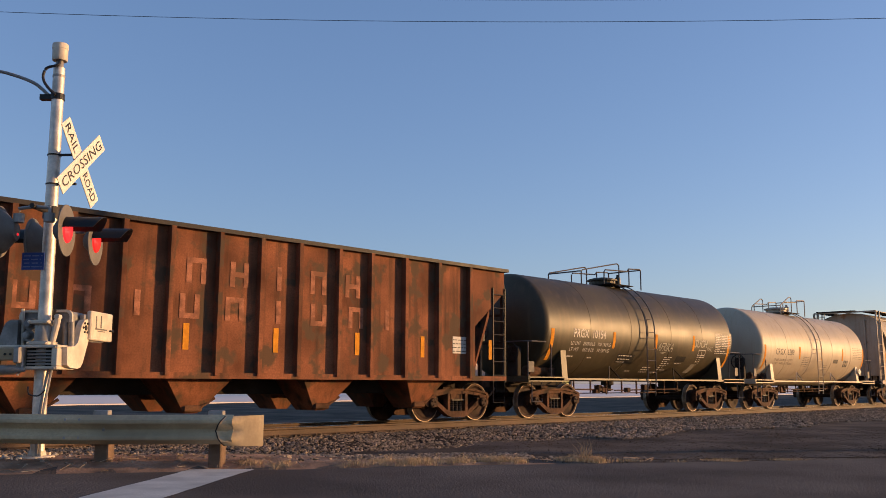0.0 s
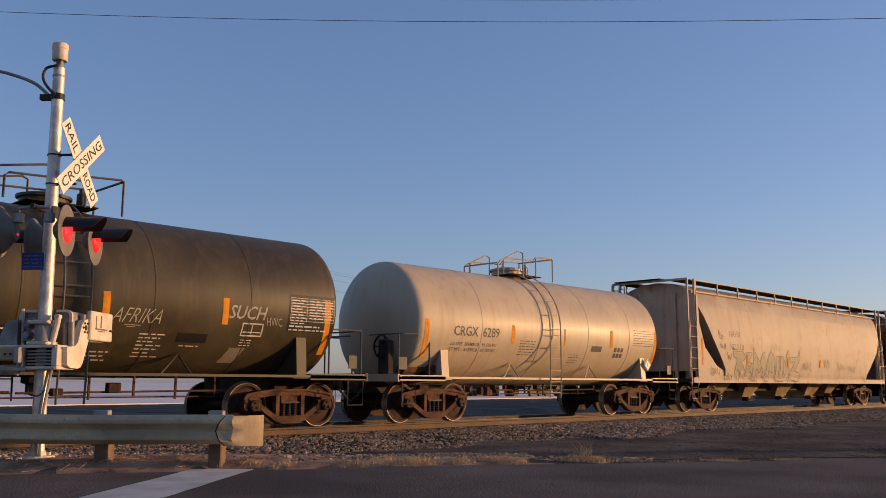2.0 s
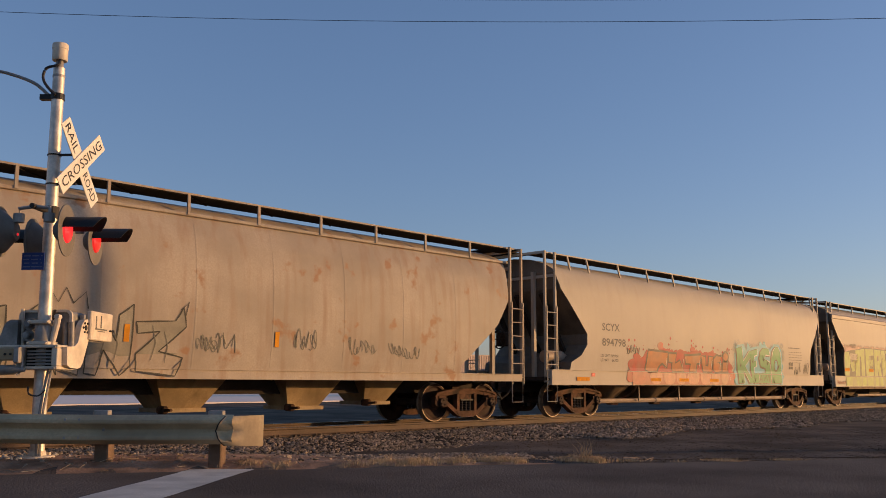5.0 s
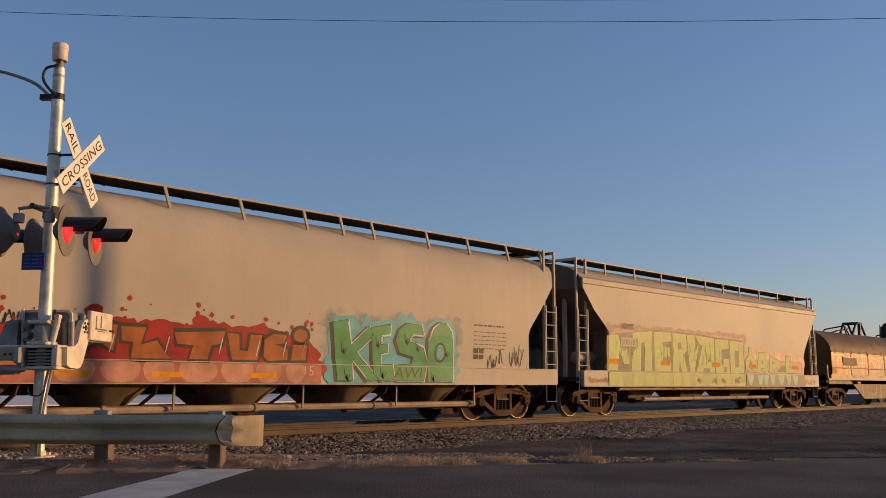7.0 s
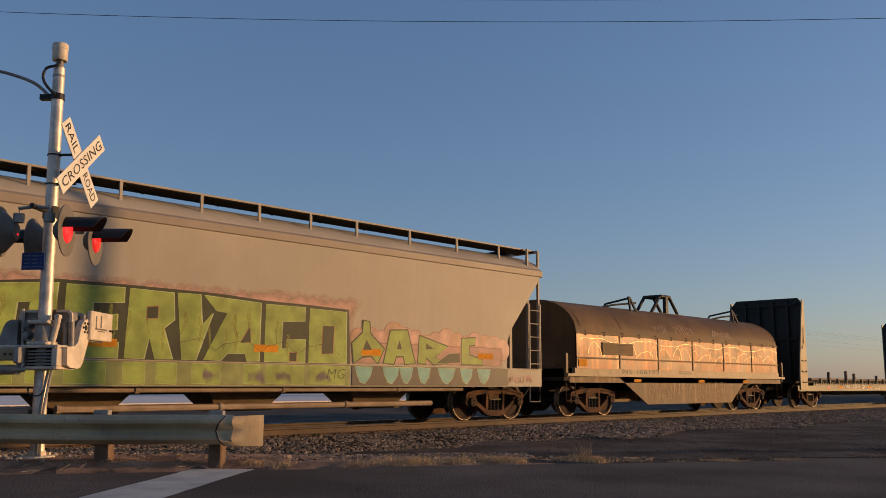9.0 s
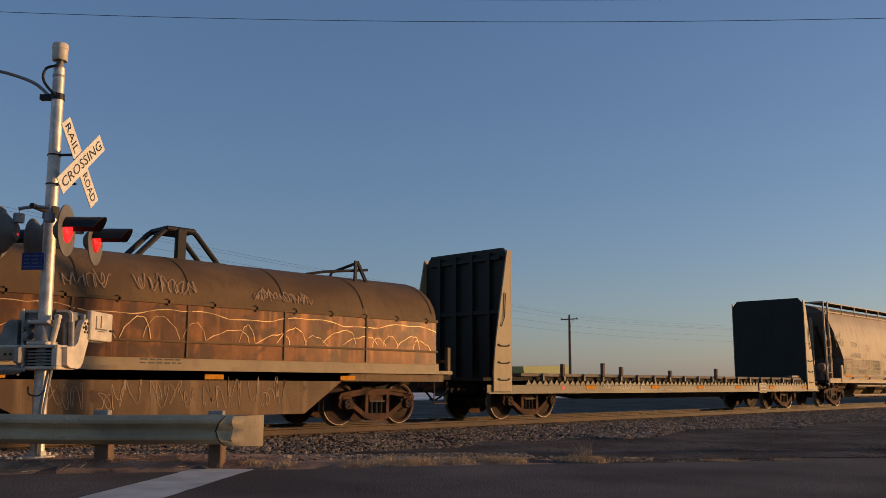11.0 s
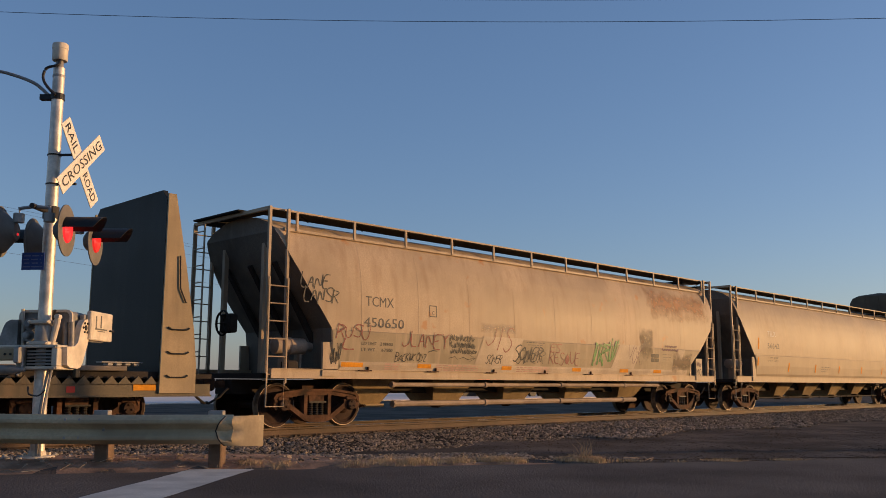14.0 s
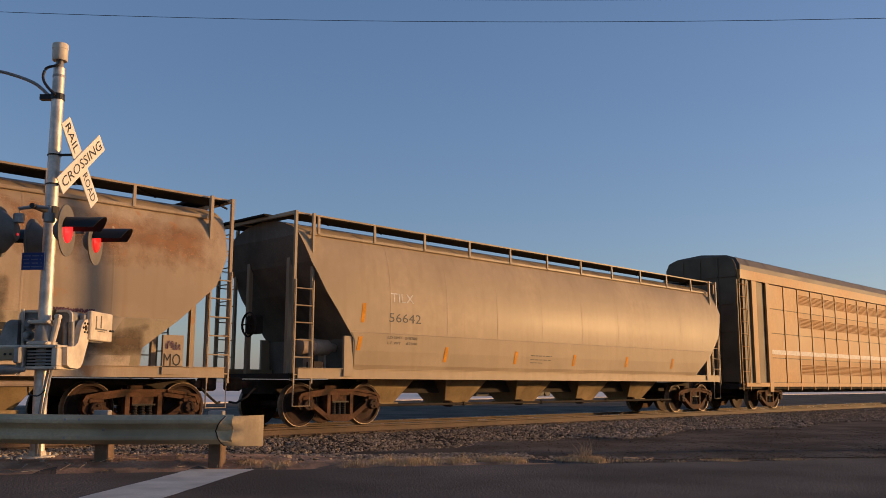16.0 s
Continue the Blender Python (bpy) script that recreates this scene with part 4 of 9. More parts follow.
def open_hopper():
    s0, s1 = 2.1, 17.15
    car, mid = car_base("open_hopper_car", s0, s1, (3.5, 15.85), "rust-red ribbed open hopper car, badly weathered", "hopper car")
    y = 1.5
    top, low = 3.74, 1.04
    a, c = s0 + 1.15 - mid, 16.0 - mid
    e0, e1 = s0 - mid, s1 - mid
    for k in (-1, 1):
        g = Shape()
        y0, y1 = sorted((k * y, k * (y - 0.03)))
        g.prism([(a, low), (c, low), (c, 2.3), (e1 - 0.05, 3.2), (e1 - 0.05, top), (e0 + 0.05, top), (e0 + 0.05, 3.2), (a, 2.3)], "y", y0, y1)
        part("side_sheet", g, RUST_RED, car)
        g = Shape()
        y0, y1 = sorted((k * (y - 0.06), k * (y + 0.12)))
        g.box(e0, e1, y0, y1, top - 0.02, top + 0.06)
        part("top_chord", g, DARK_STEEL, car)
        g = Shape()
        y0, y1 = sorted((k * (y - 0.02), k * (y + 0.1)))
        g.box(e0 + 0.1, e1 - 0.1, y0, y1, low - 0.06, low + 0.05)
        part("side_sill", g, RUST_RED, car)
        for s in (3.2, 4.15, 5.05, 6.0, 6.9, 7.8, 8.8, 9.72, 10.64, 11.66, 12.56, 13.58, 14.64, 15.72):
            x = s - mid
            g = Shape()
            y0, y1 = sorted((k * y, k * (y + 0.15)))
            g.box(x - 0.05, x + 0.04, y0, y1, low, top - 0.02)
            part("side_rib", g, RUST_RED, car)
    g = Shape()
    g.prism([(a, 1.2), (a + 0.05, 1.2), (e0 + 0.4, 3.3), (e0 + 0.05, top), (e0, top), (e0 + 0.3, 3.3)], "y", -1.47, 1.47)
    part("end_sheet", g, RUST_RED, car)
    g = Shape()
    g.prism([(c, 1.2), (c - 0.05, 1.2), (e1 - 0.4, 3.3), (e1 - 0.05, top), (e1, top), (e1 - 0.3, 3.3)][::-1], "y", -1.47, 1.47)
    part("end_sheet", g, RUST_RED, car)
    g = Shape()
    g.box(a, c, -1.47, 1.47, 3.0, 3.1)
    part("load", g, DARK_STEEL, car, "dark bulk load just under the rim")
    g = Shape()
    g.box(e0, e1, -0.3, 0.3, 0.68, 1.0)
    part("centre_sill", g, SHADOW_GREY, car)
    for k, e in ((1, e0), (-1, e1)):
        g = Shape()
        x0, x1 = sorted((e, e + k * 1.3))
        g.box(x0, x1, -1.5, 1.5, 0.98, 1.06)
        part("end_deck", g, RUST_RED, car)
        g = Shape()
        x0 = e + 0.02 if k == 1 else e - 0.5
        ladder(g, x0, 0.46, -1.52, 0.95, 3.3, 7)
        stirrup(g, x0, -1.51)
        part("ladder", g, DARK_STEEL, car)
        g = Shape()
        ladder(g, x0, 0.46, 1.52, 0.95, 3.3, 7)
        part("ladder", g, DARK_STEEL, car)
        g = Shape()
        for yy in (-1.45, 0, 1.45):
            g.box(e + k * 0.06 - 0.04, e + k * 0.06 + 0.04, yy - 0.04, yy + 0.04, 1.0, 3.4)
        for z in (1.9, 2.6):
            g.box(e + k * 0.06 - 0.02, e + k * 0.06 + 0.02, -1.45, 1.45, z, z + 0.06)
        each("end_post", g, DARK_STEEL, car)
    g = Shape()
    g.soft_box(e1 - 0.42, e1 - 0.14, -0.95, -0.45, 1.95, 2.45, 0.04)
    g.tube([(e1 - 0.2, -0.6, 1.95), (e1 - 0.2, -0.6, 1.05)], 0.02, 6)
    g.spin([(-0.03, 0.25), (0.0, 0.28), (0.03, 0.25)], "x", (e1 - 0.06, -0.7, 2.25), 18, caps=False)
    for i in range(3):
        q = i * math.pi / 3
        g.tube([(e1 - 0.06, -0.7 + 0.26 * math.cos(q), 2.25 + 0.26 * math.sin(q)), (e1 - 0.06, -0.7 - 0.26 * math.cos(q), 2.25 - 0.26 * math.sin(q))], 0.014, 6)
    g.bar((c + 0.1, -1.2, 1.1), (e1 - 0.5, -1.2, 3.0), 0.1, 0.08)
    g.bar((e1 - 0.75, -1.3, 1.06), (e1 - 0.75, -1.3, 2.9), 0.07, 0.07)
    g.spin([(-0.4, 0.1), (-0.37, 0.14), (0.37, 0.14), (0.4, 0.1)], "y", (e1 - 0.5, -0.2, 1.3), 12)
    part("brake_gear", g, DARK_STEEL, car)
    # chutes
    for xa, xb in ((5.1, 6.3), (8.0, 9.3), (11.05, 12.3), (13.95, 15.1)):
        m = (xa + xb) / 2 - mid
        for k in (-1, 1):
            g = Shape()
            y0, y1 = sorted((k * 0.25, k * 1.15))
            g.loft([[(xa - mid - 0.1, k * 1.35, 1.06), (xb - mid + 0.1, k * 1.35, 1.06), (xb - mid + 0.1, k * 0.2, 1.06), (xa - mid - 0.1, k * 0.2, 1.06)][::k], [(m - 0.14, k * 1.0, 0.34), (m + 0.14, k * 1.0, 0.34), (m + 0.14, k * 0.35, 0.34), (m - 0.14, k * 0.35, 0.34)][::k]], caps=True)
            part("chute", g, RUST_RED, car)
        g = Shape()
        g.soft_box(m - 0.2, m + 0.2, -1.1, -0.98, 0.36, 0.5, 0.03)
        g.tube([(m + 0.15, -1.08, 0.45), (m + 0.45, -1.08, 0.62)], 0.03, 6)
        part("gate_gear", g, TRUCK_RUST, car)
    flat = lambda z: -y - 0.006
    # faded lettering of a name, as plain blocks
    g = Shape()
    ink = surface("faded_orange_lettering", (0.38, 0.155, 0.085), 0.85, vary=0.5, patch=7.0, rust=0.45, rust_col=(0.2, 0.085, 0.045), grain=40, bump=0)
    for row, z0, z1 in (((8.36, 9.28, 10.2, 11.18, 12.1), 2.72, 3.2), ((5.3, 6.2, 7.23, 8.25, 9.2, 10.2, 11.2, 12.2, 13.1), 2.07, 2.52)):
        for i, s in enumerate(row):
            for dx in ((-0.15, 0.15) if i % 3 != 2 else (0.0,)):
                patch(g, s + dx - 0.055 - mid, s + dx + 0.055 - mid, z0, z1, flat)
            if i % 3 != 2:
                z = (z0, z1 - 0.1, (z0 + z1) / 2 - 0.05)[(i + (z0 > 2.5)) % 3]
                patch(g, s - 0.095 - mid, s + 0.095 - mid, z, z + 0.1, flat)
    tagged(part("lettering", g, ink, car, "faded orange lettering blocks"), kind="stuff")
    for s in (8.2, 10.16, 12.25, 14.2, 16.55):
        g = Shape()
        patch(g, s - 0.06 - mid, s + 0.06 - mid, 1.5, 1.98, flat, 0.008)
        part("reflector", g, YELLOW_TAPE, car, "yellow reflective strip")
    g = Shape()
    patch(g, 15.2 - mid, 15.75 - mid, 1.62, 2.02, flat, 0.004)
    part("data_panel", g, WHITE_INK, car)
    small = [(15.2, 15.75, 1.66 + 0.09 * i, 0.04) for i in range(4)]
    small_print(car, mid, lambda z: -y - 0.012, small, DARK_INK, 0.002)


def black_tank():
    car, mid, skin = tank_car("tank_car", 18.15, 30.3, 19.0, 29.25, 1.5, 2.49, (19.74, 28.6), BLACK_TANK, WHITE_INK, "dull black tank car with white stencilled lettering", 23.85, (21.7, 25.0, 4.68),
                              [(19.15, 1.55, 2.4, 0.14), (22.1, 1.95, 2.42, 0.13), (24.42, 2.0, 2.45, 0.13), (26.75, 2.0, 2.5, 0.13), (29.2, 1.5, 2.6, 0.14)], (20.9, 23.0, 25.3, 27.3))
    o = skin_off(skin, 0.012)
    letters("marking", "PRGX  10154", (20.1 - mid, 21.65 - mid, 2.2, 2.44), o, WHITE_INK, car, bold=0.01)
    letters("marking", "LD LMT   220900 LB   100 150 KG", (20.02 - mid, 21.95 - mid, 1.99, 2.09), o, WHITE_INK, car)
    letters("marking", "LT WT     65100 LB    29 550 KG", (20.02 - mid, 21.95 - mid, 1.82, 1.92), o, WHITE_INK, car)
    small_print(car, mid, skin, [(20.02, 20.3, 1.66, 0.07), (21.0, 21.2, 1.64, 0.07), (22.55, 23.25, 1.74, 0.05), (22.55, 23.2, 1.64, 0.05), (22.55, 23.0, 1.56, 0.04), (23.4, 23.7, 1.3, 0.05)]
                + [(24.22, 24.68 - 0.06 * (i % 2), 1.42 - 0.07 * i, 0.045) for i in range(3)] + [(25.12, 25.62 - 0.08 * (i % 3), 1.75 - 0.065 * i, 0.04) for i in range(7)] + [(27.2, 27.45, 1.72 - 0.05 * i, 0.03) for i in range(3)] + [(25.95, 26.35, 1.57, 0.035)]
                + [(28.26, 28.6 - 0.05 * (i % 2), 2.56 - 0.058 * i, 0.035) for i in range(9)] + [(28.7, 29.3, 2.56 - 0.058 * i, 0.035) for i in range(7)] + [(28.24, 29.0, 2.03, 0.06), (28.24, 29.2, 1.96, 0.05)], WHITE_INK, 0.014)
    panel = surface("black_marking_panel", (0.014, 0.013, 0.012), 0.5, vary=0.2)
    for a, c, z0, z1 in ((28.2, 29.38, 1.94, 2.68), (25.86, 26.47, 1.64, 1.81), (22.5, 23.4, 1.54, 1.8)):
        g = Shape()
        patch(g, a - mid, c - mid, z0, z1, skin, 0.01)
        part("marking_panel", g, panel, car, "black painted data panel")
    g = Shape()
    for a, c, z0, z1 in ((27.16, 27.64, 1.8, 1.825), (27.16, 27.64, 2.03, 2.055), (27.16, 27.185, 1.8, 2.05), (27.615, 27.64, 1.8, 2.05), (27.38, 27.4, 1.84, 2.02), (27.2, 27.6, 1.87, 1.89)):
        patch(g, a - mid, c - mid, z0, z1, skin, 0.012)
    for i in range(9):
        patch(g, 28.24 - mid, 29.34 - mid, 2.61 - 0.058 * i, 2.618 - 0.058 * i, skin, 0.016)
    for x in (28.24, 28.64, 28.88, 29.1, 29.34):
        patch(g, x - 0.004 - mid, x + 0.004 - mid, 2.15, 2.615, skin, 0.016)
    tagged(part("data_panel", g, WHITE_INK, car), kind="stuff")
    g = Shape()
    patch(g, 26.98 - mid, 27.32 - mid, 1.29, 1.58, skin, 0.012, 0.12)
    part("paper_label", g, surface("faded_paper_label", (0.2, 0.18, 0.14), 0.8, vary=0.2), car)
    chalk = surface("pale_spray_tag", (0.42, 0.4, 0.33), 0.7, vary=0.35, grain=90, patch=8)
    letters("graffiti", "AFRIKA", (24.58 - mid, 25.5 - mid, 1.95, 2.2), skin_off(skin, 0.014), chalk, car, "pale spray-can tag", bold=-0.012, lean=0.1)
    g = Shape()
    patch(g, 24.8 - mid, 25.1 - mid, 1.9, 1.912, skin, 0.014)
    patch(g, 24.84 - mid, 25.0 - mid, 1.87, 1.88, skin, 0.014)
    part("underline", g, chalk, car)
    letters("graffiti", "SUCH", (26.85 - mid, 27.66 - mid, 2.12, 2.38), skin_off(skin, 0.014), chalk, car, "pale spray-can tag", bold=0.012, lean=0.06)
    letters("graffiti", "HWC", (27.7 - mid, 28.06 - mid, 2.02, 2.18), skin_off(skin, 0.018), chalk, car, bold=-0.012, lean=-0.03)


def scrawl(car, mid, skin, s0, s1, z0, z1, seed, mat, w=0.02, name="graffiti", lift=0.012, label=""):
    """One line of unreadable spray-can writing: looping strokes of uneven width."""
    rnd = random.Random(seed)
    g = Shape()
    w *= 0.62
    h = z1 - z0
    n = max(3, int((s1 - s0) / (h * 0.55)))
    cw = (s1 - s0) / n
    for i in range(n):
        x = s0 + cw * i
        tall = rnd.choice((0.7, 0.8, 1.0, 1.0, 1.15))
        f1, f2, ph, reach = rnd.choice((1.0, 1.5, 2.0)), rnd.choice((1.5, 2.0, 2.5)), rnd.uniform(0, 6.3), rnd.uniform(0.35, 0.6)
        line = []
        for q in range(22):
            t = q / 21
            line.append((t * 0.9 + reach * 0.6 * math.sin(6.28 * f1 * t + ph), tall * (0.5 + 0.5 * math.sin(6.28 * f2 * t + ph * 1.7) * (0.7 + 0.3 * math.cos(9 * t)))))
        P = [(x + px * cw - mid, z0 + pz * h) for px, pz in line]
        rows = []
        for k in range(len(P)):
            p, q = P[max(0, k - 1)], P[min(len(P) - 1, k + 1)]
            dx, dz = q[0] - p[0], q[1] - p[1]
            L = math.hypot(dx, dz) or 1
            ww = w * (0.75 + 0.5 * abs(math.sin(k * 0.5 + i)))
            nx, nz = -dz / L * ww, dx / L * ww
            a, c = (P[k][0] + nx, P[k][1] + nz), (P[k][0] - nx, P[k][1] - nz)
            rows.append([(q[0], skin(q[1]) - 0.004 - 0.2 * lift - 0.0004 * (i % 3), q[1]) for q in (a, c)])
        g.loft(rows, closed=False)
    tagged(part(name, g, mat, car, label), kind="stuff")


def grey_tank():
    car, mid, skin = tank_car("tank_car", 31.25, 43.4, 32.0, 42.0, 1.5, 2.36, (32.78, 41.45), GREY_TANK, DARK_INK, "pale grey tank car with dark stencilled lettering", 36.78, (35.6, 38.0, 4.55),
                              [(32.1, 1.5, 2.4, 0.14), (35.2, 1.92, 2.4, 0.13), (37.4, 1.92, 2.4, 0.06), (39.65, 1.95, 2.45, 0.13), (42.05, 1.5, 2.5, 0.14)], (34.0, 36.3, 38.5, 40.6))
    o = skin_off(skin, 0.012)
    letters("marking", "CRGX  6289", (33.0 - mid, 34.65 - mid, 2.05, 2.29), o, DARK_INK, car, bold=0.008)
    letters("marking", "LD LMT  201800 LB   91 550 KG", (32.95 - mid, 34.6 - mid, 1.82, 1.9), o, DARK_INK, car)
    letters("marking", "LT WT    61200 LB   27 750 KG", (32.95 - mid, 34.6 - mid, 1.69, 1.77), o, DARK_INK, car)
    small_print(car, mid, skin, [(35.5, 36.15, 2.0 - 0.07 * i, 0.04) for i in range(6)] + [(37.75, 38.2, 1.7 - 0.07 * i, 0.035) for i in range(4)] + [(40.8, 41.9, 2.5 - 0.075 * i, 0.04) for i in range(7)], DARK_INK)
    g = Shape()
    patch(g, 38.7 - mid, 39.2 - mid, 1.82, 1.98, skin, 0.012)
    for i in range(3):
        patch(g, 39.85 + 0.17 * i - mid, 39.98 + 0.17 * i - mid, 1.68, 1.8, skin, 0.012)
        patch(g, 39.85 + 0.17 * i - mid, 39.98 + 0.17 * i - mid, 1.84, 1.96, skin, 0.012)
    tagged(part("data_panel", g, DARK_INK, car), kind="stuff")
    placard(car, 41.62 - mid, -1.45, 1.5)


def placard(car, x, y, z, r=0.19):
    g = Shape()
    g.prism([(x - r, z), (x, z - r), (x + r, z), (x, z + r)], "y", y - 0.012, y)
    p = part("placard", g, SIGN_WHITE, car, "white diamond hazard placard")
    g = Shape()
    ring = [(x - r * 0.86, z), (x, z - r * 0.86), (x + r * 0.86, z), (x, z + r * 0.86)]
    for (ax, az), (bx, bz) in zip(ring, ring[1:] + ring[:1]):
        g.bar((ax, y - 0.014, az), (bx, y - 0.014, bz), 0.012, 0.004)
    g.box(x - 0.012, x + 0.012, y - 0.016, y - 0.012, z - 0.07, z + 0.07)
    tagged(part("placard_print", g, DARK_STEEL, p), kind="stuff")


def nahx():
    posts = [44.94 + 1.55 * i for i in range(11)]
    car, mid, skin = covered_hopper("covered_hopper_car", 44.2, 62.35, [(44.7, 3.95), (44.86, 3.5), (45.6, 2.45), (46.47, 1.43), (46.5, 1.12)], [(61.75, 3.95), (61.65, 3.0), (61.2, 2.36), (59.95, 1.35), (59.9, 1.12)], ROUND, HOPPER_A, (45.9, 60.65),
                                    [(47.0, 48.6, 0.45), (49.7, 51.05, 0.4), (52.5, 54.1, 0.42), (55.4, 57.0, 0.42), (57.6, 58.9, 0.5)], "dusty beige covered hopper car with faint grey graffiti", posts, seams=(47.6, 49.3, 51.0, 52.8, 54.5, 56.3, 58.0, 59.7), bay_paint=BAY_TAN)
    o = skin_off(skin, 0.008)
    # closed lower end panels and end sheet
    for k in (-1, 1):
        g = Shape()
        y0, y1 = sorted((k * 1.47, k * 1.5))
        g.prism([(44.7 - mid, 1.1), (46.55 - mid, 1.1), (46.5 - mid, 1.36), (45.95 - mid, 1.55), (45.2 - mid, 2.15), (44.86 - mid, 2.95), (44.8 - mid, 3.9), (44.7 - mid, 3.9)], "y", y0, y1)
        part("end_panel", g, HOPPER_A, car)
    g = Shape()
    g.box(44.66 - mid, 44.7 - mid, -1.4, 1.4, 1.35, 3.95)
    part("end_sheet", g, HOPPER_A, car)
    letters("marking", "NAHX", (46.75 - mid, 47.6 - mid, 2.56, 2.77), o, DARK_INK, car)
    letters("marking", "553218", (46.74 - mid, 47.82 - mid, 2.12, 2.32), o, DARK_INK, car)
    grey = surface("grey_green_spray_paint", (0.18, 0.165, 0.12), 0.6, vary=0.3, patch=4, bump=0)
    dark = surface("dark_olive_outline_paint", (0.06, 0.055, 0.042), 0.6, vary=0.3, patch=4, bump=0)
    fill = surface("faded_grey_spray_fill", (0.29, 0.262, 0.195), 0.65, vary=0.3, patch=2, bump=0)
    sk = lambda z: -1.565 if z < 1.21 else skin(z)
    # angular outlined letters that run down over the sill
    forms = ([(47.0, 2.07), (47.75, 2.08), (47.95, 1.85), (47.62, 1.7), (47.95, 1.35), (47.7, 1.1), (47.42, 1.45), (47.35, 1.02), (47.12, 1.35), (47.3, 1.8), (47.05, 1.86)],
             [(48.02, 2.05), (48.45, 2.06), (48.38, 1.88), (48.2, 1.8), (48.2, 1.7), (48.48, 1.66), (48.22, 1.52), (48.22, 1.36), (48.48, 1.3), (48.46, 1.02), (48.0, 1.25), (47.98, 1.6)],
             [(48.52, 1.1), (48.55, 2.25), (48.85, 1.92), (49.08, 1.72), (49.3, 2.05), (49.5, 2.1), (49.52, 1.3), (49.42, 1.02), (49.25, 1.55), (49.02, 1.32), (48.82, 1.5), (48.74, 1.02)],
             [(49.52, 1.02), (49.75, 1.95), (50.0, 2.15), (50.28, 1.95), (50.35, 1.02), (50.16, 1.35), (49.86, 1.4), (49.74, 1.05)],
             [(50.42, 1.1), (50.45, 1.95), (50.75, 2.0), (50.7, 1.02)],
             [(50.8, 1.05), (50.85, 2.0), (51.1, 1.95), (51.32, 1.6), (51.35, 2.05), (51.6, 2.25), (51.6, 1.2), (51.42, 1.02), (51.12, 1.45), (51.0, 1.02)],
             [(51.66, 1.95), (52.4, 2.0), (52.55, 2.25), (52.62, 1.9), (52.12, 1.45), (52.6, 1.35), (52.45, 1.02), (51.7, 1.1), (51.7, 1.4), (52.12, 1.8), (51.7, 1.75)])
    for i, form in enumerate(forms):
        glyph("graffiti", [[(x, max(z, 1.38 + 0.04 * math.sin(9 * x))) for x, z in form]], mid, sk, fill, car, "faded grey graffiti letter", 0.01)
        edges = [stroke([p, ((p[0] + q[0]) / 2 + 0.008, (p[1] + q[1]) / 2), q], 0.034) for p, q in zip(form, form[1:] + form[:1])]
        tagged(glyph("graffiti", edges, mid, sk, dark, car, "dark sprayed letter outline", 0.022), kind="stuff")
        cx = sum(x for x, _ in form) / len(form)
        inner = [stroke([(cx - 0.18, 1.9), (cx - 0.1, 1.6), (cx - 0.16, 1.3)], 0.02), stroke([(cx + 0.05, 1.8), (cx + 0.14, 1.55), (cx + 0.1, 1.25)], 0.02)]
        glyph("graffiti", inner, mid, sk, grey, car, "", 0.03)
    crown = [stroke([(50.05, 2.15), (50.15, 2.42), (50.3, 2.2), (50.42, 2.45), (50.55, 2.2), (50.75, 2.4), (50.8, 2.12)], 0.03), stroke([(47.0, 2.1), (46.9, 2.2), (47.3, 2.12), (47.8, 2.14)], 0.03), stroke([(52.5, 2.2), (52.65, 2.35), (52.6, 2.1)], 0.03)]
    for line in crown:
        glyph("graffiti", [line], mid, sk, dark, car, "dark spray line", 0.03)
    for k, (a, c, z0, z1) in enumerate(((45.5, 46.1, 1.2, 1.5), (46.3, 46.9, 1.02, 1.3), (46.55, 46.9, 1.75, 2.05), (52.85, 53.3, 1.5, 1.8))):
        scrawl(car, mid, sk, a, c, z0, z1, 130 + k, dark if k < 3 else grey, 0.011)
    for k, (a, c, z0, z1) in enumerate(((45.95, 46.35, 2.45, 2.75), (46.1, 46.5, 2.1, 2.4), (53.0, 53.7, 1.45, 1.85), (55.0, 55.6, 1.55, 1.95), (56.4, 57.2, 1.5, 1.85), (57.6, 58.5, 1.45, 1.75))):
        scrawl(car, mid, skin, a, c, z0, z1, 30 + k, dark if k in (0, 1) else grey, 0.011)
    # added dark sheet that closes the see-through gap, standing in for the dark interior
    g = Shape()
    g.box(45.2 - mid, 45.26 - mid, -1.42, 1.42, 1.1, 2.4)
    part("slope_plate", g, SHADOW_GREY, car)
    for s, z0, z1 in ((45.0, 1.55, 2.45), (48.1, 1.6, 1.95), (51.5, 1.6, 1.9), (54.6, 1.6, 1.9)):
        g = Shape()
        patch(g, s - mid - 0.05, s - mid + 0.05, z0, z1, sk if s > 46 else lambda z: -1.5, 0.06 if s > 46 else 0.012)
        part("reflector", g, YELLOW_TAPE, car, "yellow reflective strip")


def spray(name, col):
    return surface(name, col, 0.55, vary=0.35, patch=2.5, grain=20, bump=0, spec=0.22, ripple=0.02, coat=0.05)


